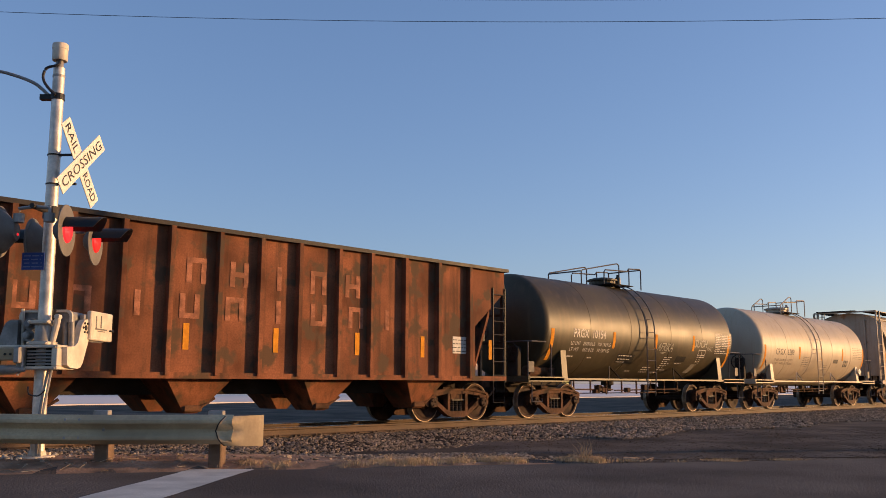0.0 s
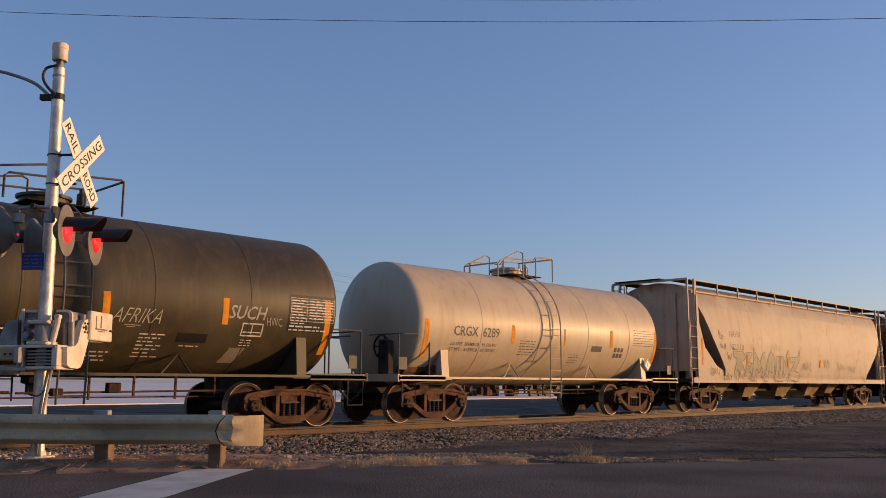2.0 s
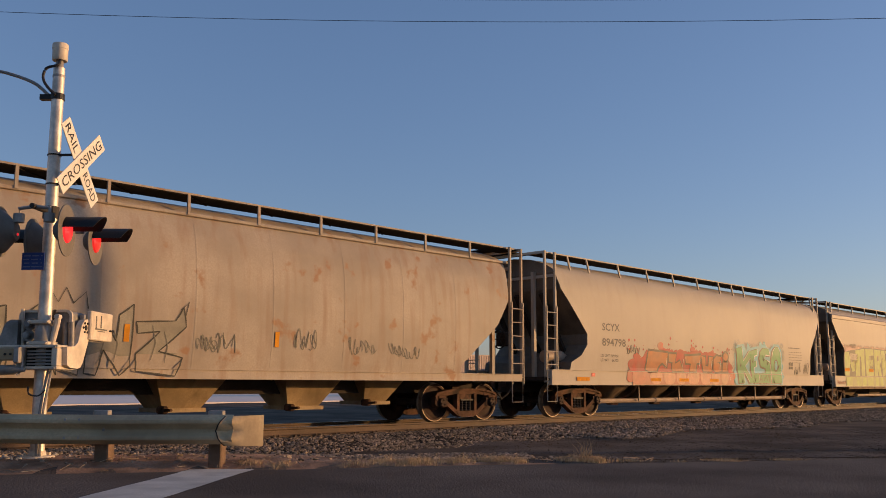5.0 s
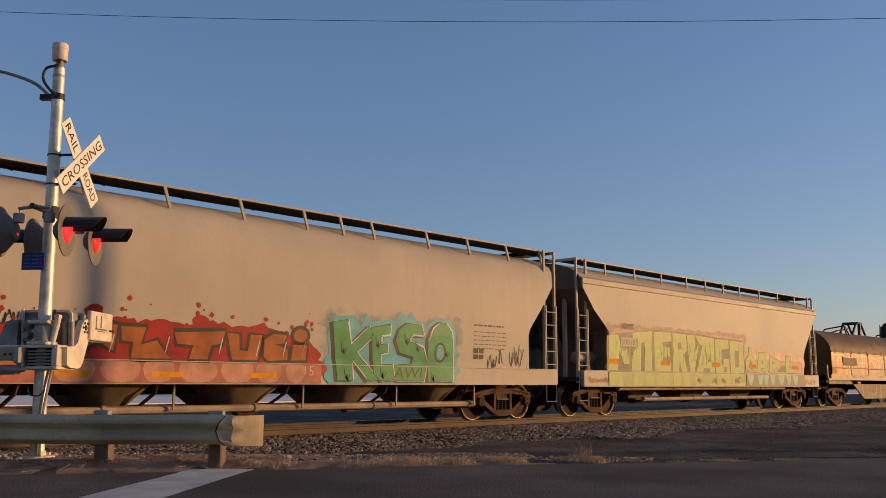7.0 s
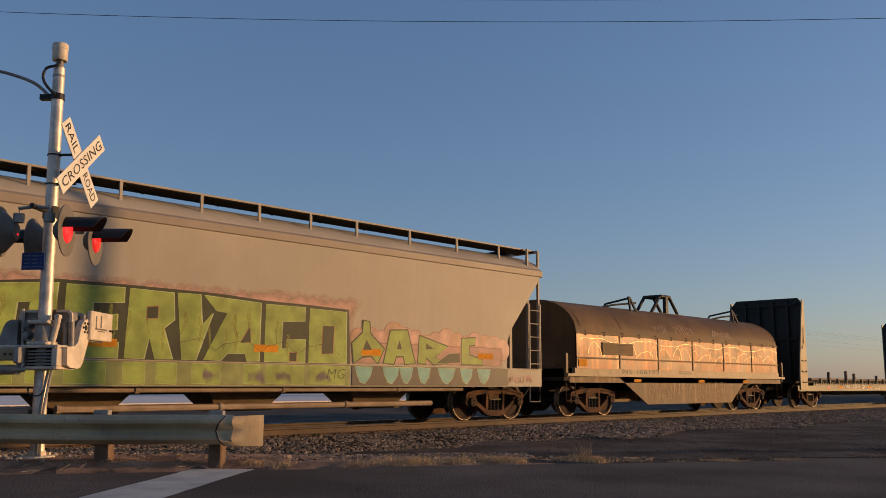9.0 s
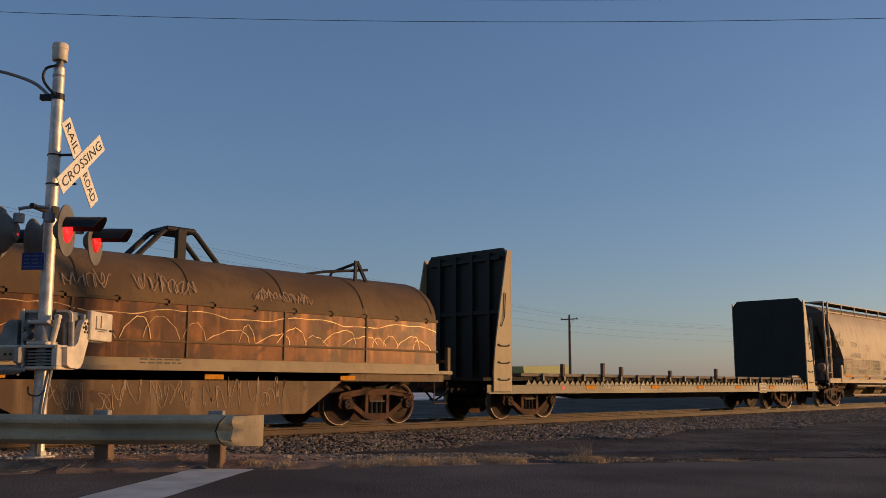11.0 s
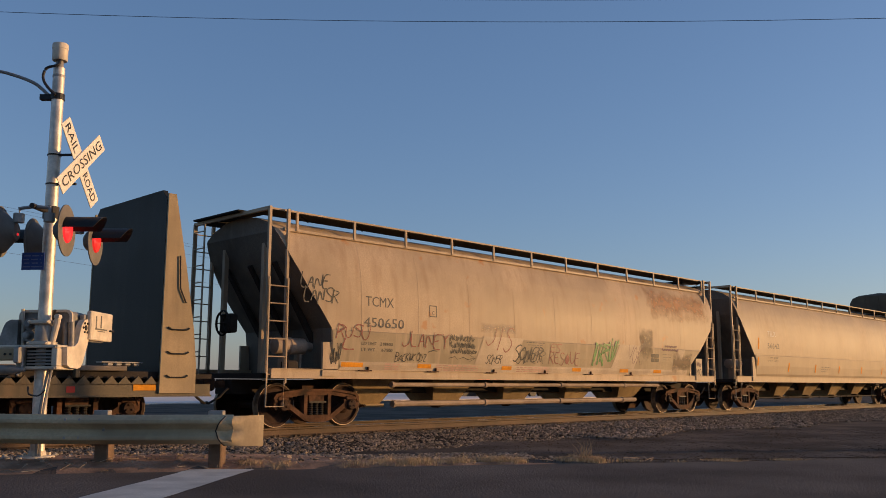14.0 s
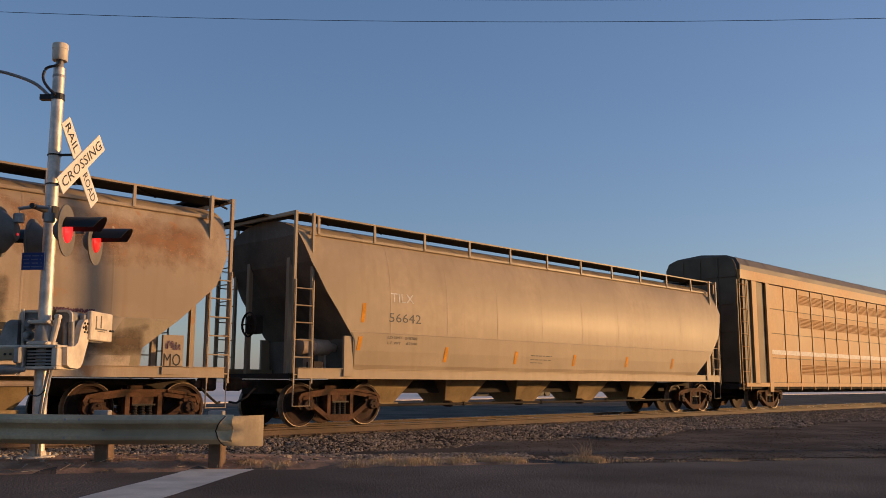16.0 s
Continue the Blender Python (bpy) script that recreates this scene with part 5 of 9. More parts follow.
def scyx():
    posts = [64.48, 65.4, 67.0, 68.6, 70.18, 71.78, 73.32, 74.29, 75.18, 76.89, 78.31, 79.8, 81.2]
    car, mid, skin = covered_hopper("covered_hopper_car", 63.3, 81.75, [(63.75, 3.95), (63.9, 3.5), (64.77, 2.56), (65.02, 2.3), (65.02, 2.0), (64.75, 1.7), (64.3, 1.5), (64.2, 1.05)], [(81.6, 3.95), (81.5, 3.5), (80.45, 2.3), (80.35, 2.0), (80.35, 1.05)], FULL, HOPPER_B, (65.3, 80.0),
                                    [(66.5, 68.1, 0.42), (68.85, 70.5, 0.4), (71.3, 73.4, 0.4), (74.2, 76.0, 0.4), (76.9, 78.6, 0.42)], "light grey covered hopper car with red and green graffiti", posts, sill=(0.88, 1.28, 1.58), board=4.5, post_lean=-0.12, bowls=True, end_paint=END_SHADE_GRIME)
    o = skin_off(skin, 0.008)
    letters("marking", "SCYX", (65.75 - mid, 66.65 - mid, 2.43, 2.65), o, DARK_INK, car, bold=0.015)
    letters("marking", "894798", (65.74 - mid, 66.95 - mid, 1.99, 2.22), o, DARK_INK, car, bold=0.015)
    letters("marking", "LD LMT 219700", (65.68 - mid, 66.57 - mid, 1.68, 1.76), o, DARK_INK, car)
    letters("marking", "LT WT    66300", (65.68 - mid, 66.57 - mid, 1.55, 1.63), o, DARK_INK, car)
    red, orange, teal, green = spray("dark_red_spray_paint", (0.34, 0.016, 0.012)), spray("burnt_orange_spray_paint", (0.36, 0.105, 0.022)), spray("teal_blue_spray_paint", (0.1, 0.36, 0.42)), spray("green_spray_paint", (0.05, 0.28, 0.1))
    brown, salmon, black = spray("brown_black_spray_paint", (0.06, 0.035, 0.025)), spray("salmon_spray_paint", (0.5, 0.24, 0.15)), spray("black_outline_spray_paint", (0.02, 0.02, 0.02))
    sk = lambda z: -1.588 if z < 1.31 else skin(z)
    white = spray("white_highlight_spray_paint", (0.6, 0.6, 0.55))
    glyph("graffiti", [ragged(67.5, 73.6, 1.29, 2.12, 3, 0.1)], mid, sk, red, car, "red sprayed graffiti background", 0.012)
    for i, (cx, cz, r) in enumerate(((67.35, 1.45, 0.26), (67.55, 1.68, 0.2), (67.2, 1.15, 0.22), (67.6, 1.12, 0.3), (67.95, 1.2, 0.32), (68.9, 2.08, 0.16), (70.9, 2.0, 0.16), (73.5, 1.45, 0.17), (73.62, 1.2, 0.2))):
        glyph("graffiti", [[(cx + r * (1 + 0.18 * math.sin(3 * q + i)) * math.cos(q), max(0.9, cz + 0.85 * r * math.sin(q))) for q in [0.349 * k for k in range(18)]]], mid, sk, red, car, "", 0.013 + 0.001 * i)
    tagged(glyph("graffiti_drops", drops(67.0, 73.6, 1.9, 2.35, 46, 5, (0.015, 0.055)), mid, sk, red, car, "", 0.025), kind="stuff")
    forms = ([(68.05, 1.34), (68.2, 1.92), (69.32, 1.88), (69.27, 1.44), (69.02, 1.58), (68.85, 1.52), (68.66, 1.33), (68.2, 1.31)],
             [(69.38, 1.86), (69.84, 1.86), (69.76, 1.56), (70.05, 1.64), (70.34, 1.33), (69.6, 1.32), (69.62, 1.6), (69.42, 1.62)],
             [(70.38, 1.8), (71.42, 1.86), (71.36, 1.62), (71.15, 1.6), (71.08, 1.33), (70.7, 1.33), (70.78, 1.58), (70.45, 1.6)],
             [(71.46, 1.84), (71.72, 1.82), (71.75, 1.52), (71.93, 1.5), (71.98, 1.82), (72.24, 1.82), (72.16, 1.34), (71.6, 1.34)],
             [(72.3, 1.42), (72.3, 1.74), (72.5, 1.86), (72.82, 1.84), (72.76, 1.68), (72.54, 1.66), (72.86, 1.56), (72.86, 1.36), (72.4, 1.33)],
             [(72.95, 1.35), (72.98, 1.66), (73.32, 1.66), (73.3, 1.36)],
             [(73.15 + 0.17 * math.cos(q), 1.85 + 0.13 * math.sin(q)) for q in [0.5236 * k for k in range(12)]])
    for form in forms:
        glyph("graffiti", [form], mid, sk, brown, car, "", 0.03, 0.075)
        glyph("graffiti", [form], mid, sk, orange, car, "burnt orange graffiti letter", 0.038)
        mx = max(x for x, _ in form) - 0.05
        glyph("graffiti", [stroke([(mx, 1.72), (mx - 0.03, 1.58), (mx - 0.06, 1.42)], 0.025)], mid, sk, white, car, "white highlight line", 0.05)
    g = Shape()
    patch(g, 67.3 - mid, 73.7 - mid, 0.9, 1.27, sk, 0.03)
    part("graffiti", g, spray("dull_rose_spray_paint", (0.4, 0.13, 0.08)), car, "rose sprayed band on the sill")
    for cx, w in ((68.62, 0.36), (69.42, 0.36), (70.12, 0.3), (70.9, 0.4), (71.72, 0.36), (72.42, 0.3), (73.05, 0.24)):
        form = [(cx + w * math.cos(q), min(1.265, max(0.91, 1.14 + 0.26 * math.sin(q)))) for q in [0.449 * k for k in range(14)]]
        glyph("graffiti", [form], mid, sk, salmon, car, "salmon sprayed letter foot", 0.044)
    letters("graffiti", "15", (73.28 - mid, 73.5 - mid, 1.06, 1.24), skin_off(sk, 0.04), white, car, bold=-0.02)
    K = [(73.96, 2.17), (74.36, 2.24), (74.46, 1.72), (74.96, 2.12), (75.1, 1.94), (74.62, 1.56), (75.26, 0.97), (74.92, 0.97), (74.5, 1.38), (74.52, 0.97), (74.12, 0.97)]
    E = [(75.02, 2.1), (75.58, 2.19), (75.55, 1.96), (75.3, 1.92), (75.3, 1.74), (75.5, 1.76), (75.5, 1.58), (75.3, 1.55), (75.32, 1.3), (75.66, 1.32), (75.72, 0.99), (75.3, 0.97), (75.12, 1.1)]
    S = [(75.74, 1.86), (75.84, 2.1), (76.08, 2.24), (76.52, 2.22), (76.62, 1.97), (76.24, 1.98), (76.12, 1.84), (76.58, 1.74), (76.72, 1.4), (76.62, 0.97), (75.76, 0.97), (75.72, 1.3), (76.26, 1.34), (76.3, 1.5), (75.88, 1.58)]
    O = [(76.76, 0.97), (76.74, 1.9), (76.88, 2.18), (77.1, 2.31), (77.34, 2.3), (77.52, 2.12), (77.58, 1.7), (77.58, 0.97)]
    hole = [(77.15 + 0.2 * math.cos(a), 1.62 + 0.24 * math.sin(a)) for a in [0.5236 * k for k in range(12)]]
    field = [(73.78, 1.0), (73.72, 1.28), (73.9, 1.5), (73.82, 1.95), (74.02, 2.3), (74.56, 2.34), (74.72, 2.1), (74.86, 2.42), (75.04, 2.22), (75.6, 2.3), (75.7, 2.28), (75.86, 2.5), (76.05, 2.36), (76.2, 2.52), (76.34, 2.33), (76.7, 2.2), (77.0, 2.42), (77.4, 2.42), (77.64, 2.2), (77.68, 1.75), (77.82, 1.6), (77.7, 1.4), (77.84, 1.2), (77.7, 1.1), (77.66, 0.9), (73.9, 0.9)]
    g = Shape()
    patch(g, 73.6 - mid, 77.95 - mid, 0.87, 2.52, sk, 0.006)
    part("graffiti", g, soft_paint("soft_teal_spray", (0.12, 0.38, 0.44), 4.0, 2.2, 0.7), car, "pale blue sprayed halo")
    glyph("graffiti", [field], mid, sk, teal, car, "pale blue sprayed graffiti background", 0.012)
    for form in (K, E, S, O):
        glyph("graffiti", [form], mid, sk, brown, car, "", 0.022, 0.035, (-0.06, -0.02))
        glyph("graffiti", [form], mid, sk, white, car, "", 0.027, 0.022, (0.025, 0.0))
        glyph("graffiti", [form], mid, sk, black, car, "", 0.031, 0.018)
        glyph("graffiti", [form], mid, sk, green, car, "green block graffiti letter", 0.036)
    glyph("graffiti", [hole], mid, sk, brown, car, "", 0.04)
    glyph("graffiti", [hole], mid, sk, teal, car, "", 0.044, -0.06)
    glyph("graffiti", [stroke([(77.15 + 0.13 * math.cos(a), 1.6 + 0.15 * math.sin(a)) for a in [0.6 * k for k in range(9)]], 0.05)], mid, sk, green, car, "", 0.048)
    shine = ([(74.37, 2.2), (74.47, 1.74), (74.92, 2.1)], [(74.55, 1.0), (74.53, 1.38), (74.9, 1.02)], [(75.58, 1.97), (75.34, 1.93), (75.34, 1.8)], [(75.52, 1.56), (75.34, 1.53), (75.36, 1.34)], [(76.6, 1.98), (76.27, 1.99), (76.16, 1.86)], [(76.4, 1.8), (76.62, 1.72), (76.74, 1.42), (76.68, 1.1)], [(77.36, 2.3), (77.54, 2.12), (77.6, 1.7), (77.6, 1.05)], [(76.78, 1.9), (76.9, 2.17), (77.1, 2.3)])
    for line in shine:
        glyph("graffiti", [stroke(line, 0.04)], mid, sk, white, car, "white highlight line", 0.052)
    drips = [stroke([(x, z), (x + 0.03, z - 0.2), (x + 0.08, z - 0.08), (x + 0.1, z - 0.24), (x + 0.16, z - 0.1)], 0.025) for x, z in ((74.2, 1.75), (75.15, 1.9), (76.0, 2.0), (76.35, 1.85), (77.3, 1.75), (74.3, 1.2), (75.3, 1.25), (76.85, 1.2))]
    tagged(glyph("graffiti", drips, mid, sk, black, car, "", 0.05), kind="stuff")
    letters("graffiti", "AWI", (75.72 - mid, 76.55 - mid, 1.02, 1.26), skin_off(sk, 0.05), brown, car, bold=-0.01, lean=0.05)
    small_print(car, mid, skin, [(78.3, 79.4, 2.3, 0.08)] + [(78.3, 79.5, 2.15 - 0.1 * i, 0.04) for i in range(5)], DARK_INK)
    scrawl(car, mid, skin, 67.0, 67.7, 1.8, 2.05, 41, black, 0.014)
    scrawl(car, mid, skin, 78.8, 79.4, 1.25, 1.75, 42, black, 0.014)
    scrawl(car, mid, skin, 79.7, 80.2, 1.3, 1.9, 43, black, 0.014)
    g = Shape()
    for i in range(2):
        for j in range(2):
            patch(g, 78.3 + 0.2 * i - mid, 78.47 + 0.2 * i - mid, 1.5 + 0.14 * j, 1.61 + 0.14 * j, skin, 0.012)
    part("data_panel", g, black, car)
    for s in (64.8, 68.6, 70.3, 72.3):
        g = Shape()
        patch(g, s - mid - 0.3, s - mid + 0.3, 1.0, 1.1, sk, 0.06)
        part("reflector", g, YELLOW_TAPE, car, "yellow reflective strip")
    g = Shape()
    patch(g, 65.2 - mid, 65.38 - mid, 1.12, 1.22, sk, 0.03)
    part("marker", g, RED_MARK, car)
    pipes(car, mid, [(66.3, 78.9, -1.05, 0.42, 0.07)])


def admx():
    posts = [84.33, 85.92, 87.5, 89.1, 90.39, 91.66, 92.92, 94.52, 96.11, 97.68]
    car, mid, skin = covered_hopper("covered_hopper_car", 82.72, 99.2, [(82.8, 3.95), (82.85, 3.6), (83.39, 3.0), (84.1, 2.45), (84.17, 2.3), (84.2, 1.1)], [(99.15, 3.95), (99.0, 3.6), (97.9, 2.3), (97.75, 2.0), (97.7, 1.1)], STRAIGHT, HOPPER_C, (84.1, 97.85),
                                    [(86.4, 88.6, 0.42), (89.6, 92.0, 0.42), (93.2, 95.6, 0.42)], "pale grey covered hopper car with yellow-green graffiti", posts, sill=(0.84, 1.28, 1.6), band=(3.7, 3.92), board=4.46, end_paint=END_SHADE_GRIME)
    sk = lambda z: -1.61 if z < 1.31 else skin(z)
    lime, dgreen, pink, aqua, peach = spray("yellow_green_spray_paint", (0.3, 0.38, 0.08)), spray("dark_olive_spray_paint", (0.05, 0.055, 0.03)), spray("pale_pink_spray_paint", (0.6, 0.36, 0.28)), spray("aqua_spray_paint", (0.2, 0.42, 0.36)), spray("peach_spray_paint", (0.5, 0.3, 0.2))
    g = Shape()
    patch(g, 83.85 - mid, 92.9 - mid, 1.3, 2.74, skin, 0.006)
    part("graffiti", g, soft_paint("soft_pink_spray", (0.6, 0.36, 0.28), 8.0), car, "pale pink sprayed edge")
    field = [(83.98, 1.3), (84.0, 2.3), (84.6, 2.4), (85.3, 2.46), (86.4, 2.58), (87.6, 2.58), (88.6, 2.57), (89.4, 2.56), (90.4, 2.5), (91.5, 2.48), (92.55, 2.45), (92.62, 1.3)]
    glyph("graffiti", [field], mid, skin, dgreen, car, "dark olive sprayed background", 0.02)
    edge, blush = spray("pale_green_edge_paint", (0.46, 0.5, 0.24)), spray("rosy_outline_spray_paint", (0.42, 0.16, 0.1))
    forms = ([(84.05, 1.32), (84.1, 2.32), (84.52, 2.34), (84.82, 1.85), (85.14, 1.98), (85.16, 1.52), (84.86, 1.5), (84.62, 1.92), (84.5, 1.32)],
             [(85.26, 1.32), (85.28, 1.72), (85.52, 2.0), (85.34, 2.2), (85.34, 2.42), (86.42, 2.52), (86.36, 1.32), (85.98, 1.32), (86.0, 2.18), (85.8, 2.16), (85.74, 1.32)],
             [(86.55, 1.32), (86.56, 2.51), (87.56, 2.52), (87.56, 2.27), (87.02, 2.24), (87.02, 2.04), (87.46, 2.05), (87.46, 1.8), (87.02, 1.77), (87.02, 1.58), (87.5, 1.58), (87.5, 1.32)],
             [(87.62, 1.32), (87.66, 2.52), (88.48, 2.5), (88.52, 2.02), (88.32, 1.86), (88.52, 1.32), (88.18, 1.32), (88.06, 1.7), (87.98, 1.32)],
             [(88.56, 2.51), (89.02, 2.51), (89.08, 1.95), (89.3, 2.2), (88.98, 1.32), (88.7, 1.32)],
             [(89.1, 2.5), (90.34, 2.44), (90.34, 1.32), (90.06, 1.32), (90.02, 1.46), (89.64, 1.46), (89.5, 1.32), (89.14, 1.32), (89.6, 2.2), (89.36, 2.24)],
             [(90.46, 1.32), (90.46, 2.43), (91.4, 2.42), (91.4, 2.15), (90.86, 2.12), (90.84, 1.58), (90.96, 1.58), (90.96, 1.75), (91.42, 1.78), (91.43, 1.32)],
             [(91.52, 1.32), (91.52, 2.41), (92.48, 2.39), (92.5, 1.32)])
    for form in forms:
        glyph("graffiti", [form], mid, skin, edge, car, "", 0.028, 0.012, (0.015, 0.0))
        glyph("graffiti", [form], mid, skin, lime, car, "tall yellow-green block graffiti letter", 0.036)
    for hole in ([(88.0, 2.02), (88.2, 2.04), (88.2, 2.24), (88.0, 2.22)], [(89.92, 1.66), (90.14, 1.68), (90.12, 1.98)], [(91.86, 1.5), (92.14, 1.52), (92.16, 2.08), (91.88, 2.07)], [(91.06, 1.34), (91.22, 1.34), (91.22, 1.5), (91.06, 1.5)]):
        glyph("graffiti", [hole], mid, skin, blush, car, "", 0.044, 0.018)
        glyph("graffiti", [hole], mid, skin, dgreen, car, "dark counter of a painted letter", 0.05)
    rnd = random.Random(12)
    smears = [stroke([(x, z), (x + rnd.uniform(-0.05, 0.05), z - 0.2), (x + rnd.uniform(-0.08, 0.08), z - 0.45)], rnd.uniform(0.03, 0.09)) for x, z in [(rnd.uniform(84.2, 92.3), rnd.uniform(1.85, 2.4)) for _ in range(34)]]
    tagged(glyph("graffiti", smears, mid, skin, soft_paint("yellow_smear_paint", (0.42, 0.43, 0.1), 6.0, 1.2, 0.5), car, "", 0.042), kind="stuff")
    # a pink cloud behind the smaller word
    rnd = random.Random(4)
    for i in range(15):
        cx, cz, r = 92.85 + 0.335 * i, 1.86 + rnd.uniform(-0.08, 0.12) - 0.01 * i, rnd.uniform(0.24, 0.34)
        ring = [(cx + r * math.cos(q), cz + r * math.sin(q)) for q in [0.3927 * k for k in range(16)]]
        glyph("graffiti", [ring], mid, skin, blush, car, "", 0.006 + 0.0006 * i, 0.012)
        glyph("graffiti", [ring], mid, skin, pink if i % 3 else peach, car, "pale pink sprayed cloud", 0.018 + 0.0006 * i)
    g = Shape()
    patch(g, 92.65 - mid, 97.6 - mid, 1.3, 1.82, skin, 0.03)
    part("graffiti", g, soft_paint("soft_peach_spray", (0.56, 0.34, 0.25), 9.0), car, "peach sprayed field")
    words = ([(92.72, 1.34), (92.66, 1.75), (92.95, 1.98), (92.96, 2.24), (93.12, 2.22), (93.16, 1.96), (93.56, 1.65), (93.38, 1.34), (93.2, 1.5), (92.95, 1.48)],
             [(93.56, 1.34), (93.75, 2.06), (94.25, 2.09), (94.5, 1.36), (94.2, 1.34), (94.14, 1.52), (93.92, 1.5), (93.86, 1.34)],
             [(94.6, 1.36), (94.64, 1.98), (95.56, 1.76), (95.12, 1.5), (95.58, 1.38), (95.1, 1.35), (94.86, 1.5), (94.84, 1.36)],
             [(96.04, 1.37), (96.04, 1.97), (96.52, 2.0), (96.5, 1.84), (96.3, 1.82), (96.3, 1.58), (96.78, 1.48), (96.8, 1.37)])
    for form in words:
        glyph("graffiti", [form], mid, skin, dgreen, car, "", 0.04, 0.035)
        glyph("graffiti", [form], mid, skin, lime, car, "yellow-green graffiti letter", 0.046)
    for hole in ([(92.96, 1.62), (93.22, 1.62), (93.05, 1.84)], [(93.94, 1.66), (94.1, 1.66), (94.02, 1.86)], [(94.84, 1.68), (95.1, 1.7), (94.86, 1.82)], [(95.2, 1.38), (95.98, 1.4), (95.98, 1.62), (95.62, 1.6)]):
        glyph("graffiti", [hole], mid, skin, dgreen, car, "", 0.052)
    # the letters' feet run on over the sill
    g = Shape()
    patch(g, 84.02 - mid, 92.6 - mid, 0.86, 1.27, sk, 0.008)
    part("graffiti", g, spray("dull_yellow_green_sill_paint", (0.26, 0.29, 0.1)), car, "yellow-green sprayed sill")
    for a, c in ((84.05, 84.75), (85.3, 85.8), (86.0, 86.4), (86.6, 87.3), (87.6, 88.0), (88.2, 88.6), (88.9, 89.5), (90.0, 90.35), (90.5, 91.4), (91.55, 92.45)):
        glyph("graffiti", [[(a, 0.9), (c, 0.88), (c, 1.25), (a, 1.25)]], mid, sk, edge, car, "", 0.014, 0.012)
        glyph("graffiti", [[(a, 0.9), (c, 0.88), (c, 1.25), (a, 1.25)]], mid, sk, lime, car, "yellow-green letter foot", 0.022)
    violet = soft_paint("violet_spray_smudge", (0.2, 0.12, 0.2), 2.6, 3.2, 0.6)
    for x in (89.3, 90.25, 90.9, 91.9):
        g = Shape()
        patch(g, x - 0.22 - mid, x + 0.22 - mid, 0.88, 1.2, sk, 0.03)
        part("graffiti", g, violet, car, "violet spray smudge")
    g = Shape()
    patch(g, 92.65 - mid, 97.7 - mid, 0.86, 1.27, sk, 0.008)
    part("graffiti", g, spray("grey_brown_sill_paint", (0.12, 0.1, 0.075)), car, "dark sprayed sill band")
    for x, w in ((92.72, 0.5), (93.5, 0.5), (94.0, 0.42), (94.55, 0.42), (95.2, 0.6), (95.95, 0.45), (96.55, 0.5)):
        form = [(x, 1.26), (x + w, 1.25), (x + w * 0.85, 1.05), (x + w * 0.55, 0.9), (x + w * 0.3, 0.94), (x + w * 0.12, 1.1)]
        glyph("graffiti", [form], mid, sk, edge, car, "", 0.018, 0.014)
        glyph("graffiti", [form], mid, sk, aqua, car, "aqua sprayed wedge", 0.026)
    loops = [stroke([(x + w * k, 1.5 + 0.2 * math.sin(math.pi * k / 6) + 0.03 * math.sin(k * 2)) for k in range(7)], 0.012) for x, w in ((88.5, 0.15), (89.4, 0.17), (90.4, 0.14), (91.3, 0.17))]
    tagged(glyph("graffiti", loops, mid, skin, dgreen, car, "dark looping spray lines", 0.056), kind="stuff")
    letters("graffiti", "MG", (92.0 - mid, 92.45 - mid, 1.0, 1.2), skin_off(sk, 0.04), dgreen, car, bold=-0.02, lean=0.05)
    scrawl(car, mid, sk, 83.05, 83.95, 0.95, 1.1, 58, blush, 0.018)
    scrawl(car, mid, sk, 97.75, 98.7, 0.92, 1.12, 59, pink, 0.012)
    g = Shape()
    patch(g, 84.7 - mid, 85.52 - mid, 2.02, 2.28, skin, 0.046)
    part("number_patch", g, HOPPER_C, car)
    letters("marking", "ADMX", (84.74 - mid, 85.43 - mid, 2.52, 2.7), skin_off(skin, 0.05), DARK_INK, car)
    letters("marking", "50018", (84.74 - mid, 85.48 - mid, 2.06, 2.24), skin_off(skin, 0.05), DARK_INK, car)
    for s in (84.3, 87.2, 90.5, 93.2, 96.9):
        g = Shape()
        patch(g, s - mid - 0.28, s - mid + 0.28, 1.5, 1.64, skin, 0.05)
        part("reflector", g, YELLOW_TAPE, car, "yellow reflective strip")
    pipes(car, mid, [(84.9, 96.3, -1.35, 0.78, 0.05), (86.8, 95.6, -1.0, 0.45, 0.06)])


# pale colour for reflected sunlight painted as lines on the coil car
GLINT_STEEL = surface("painted_glint_steel", (0.66, 0.42, 0.2), 0.45, metal=0.45, vary=0.4, patch=1.5, bump=0.3)


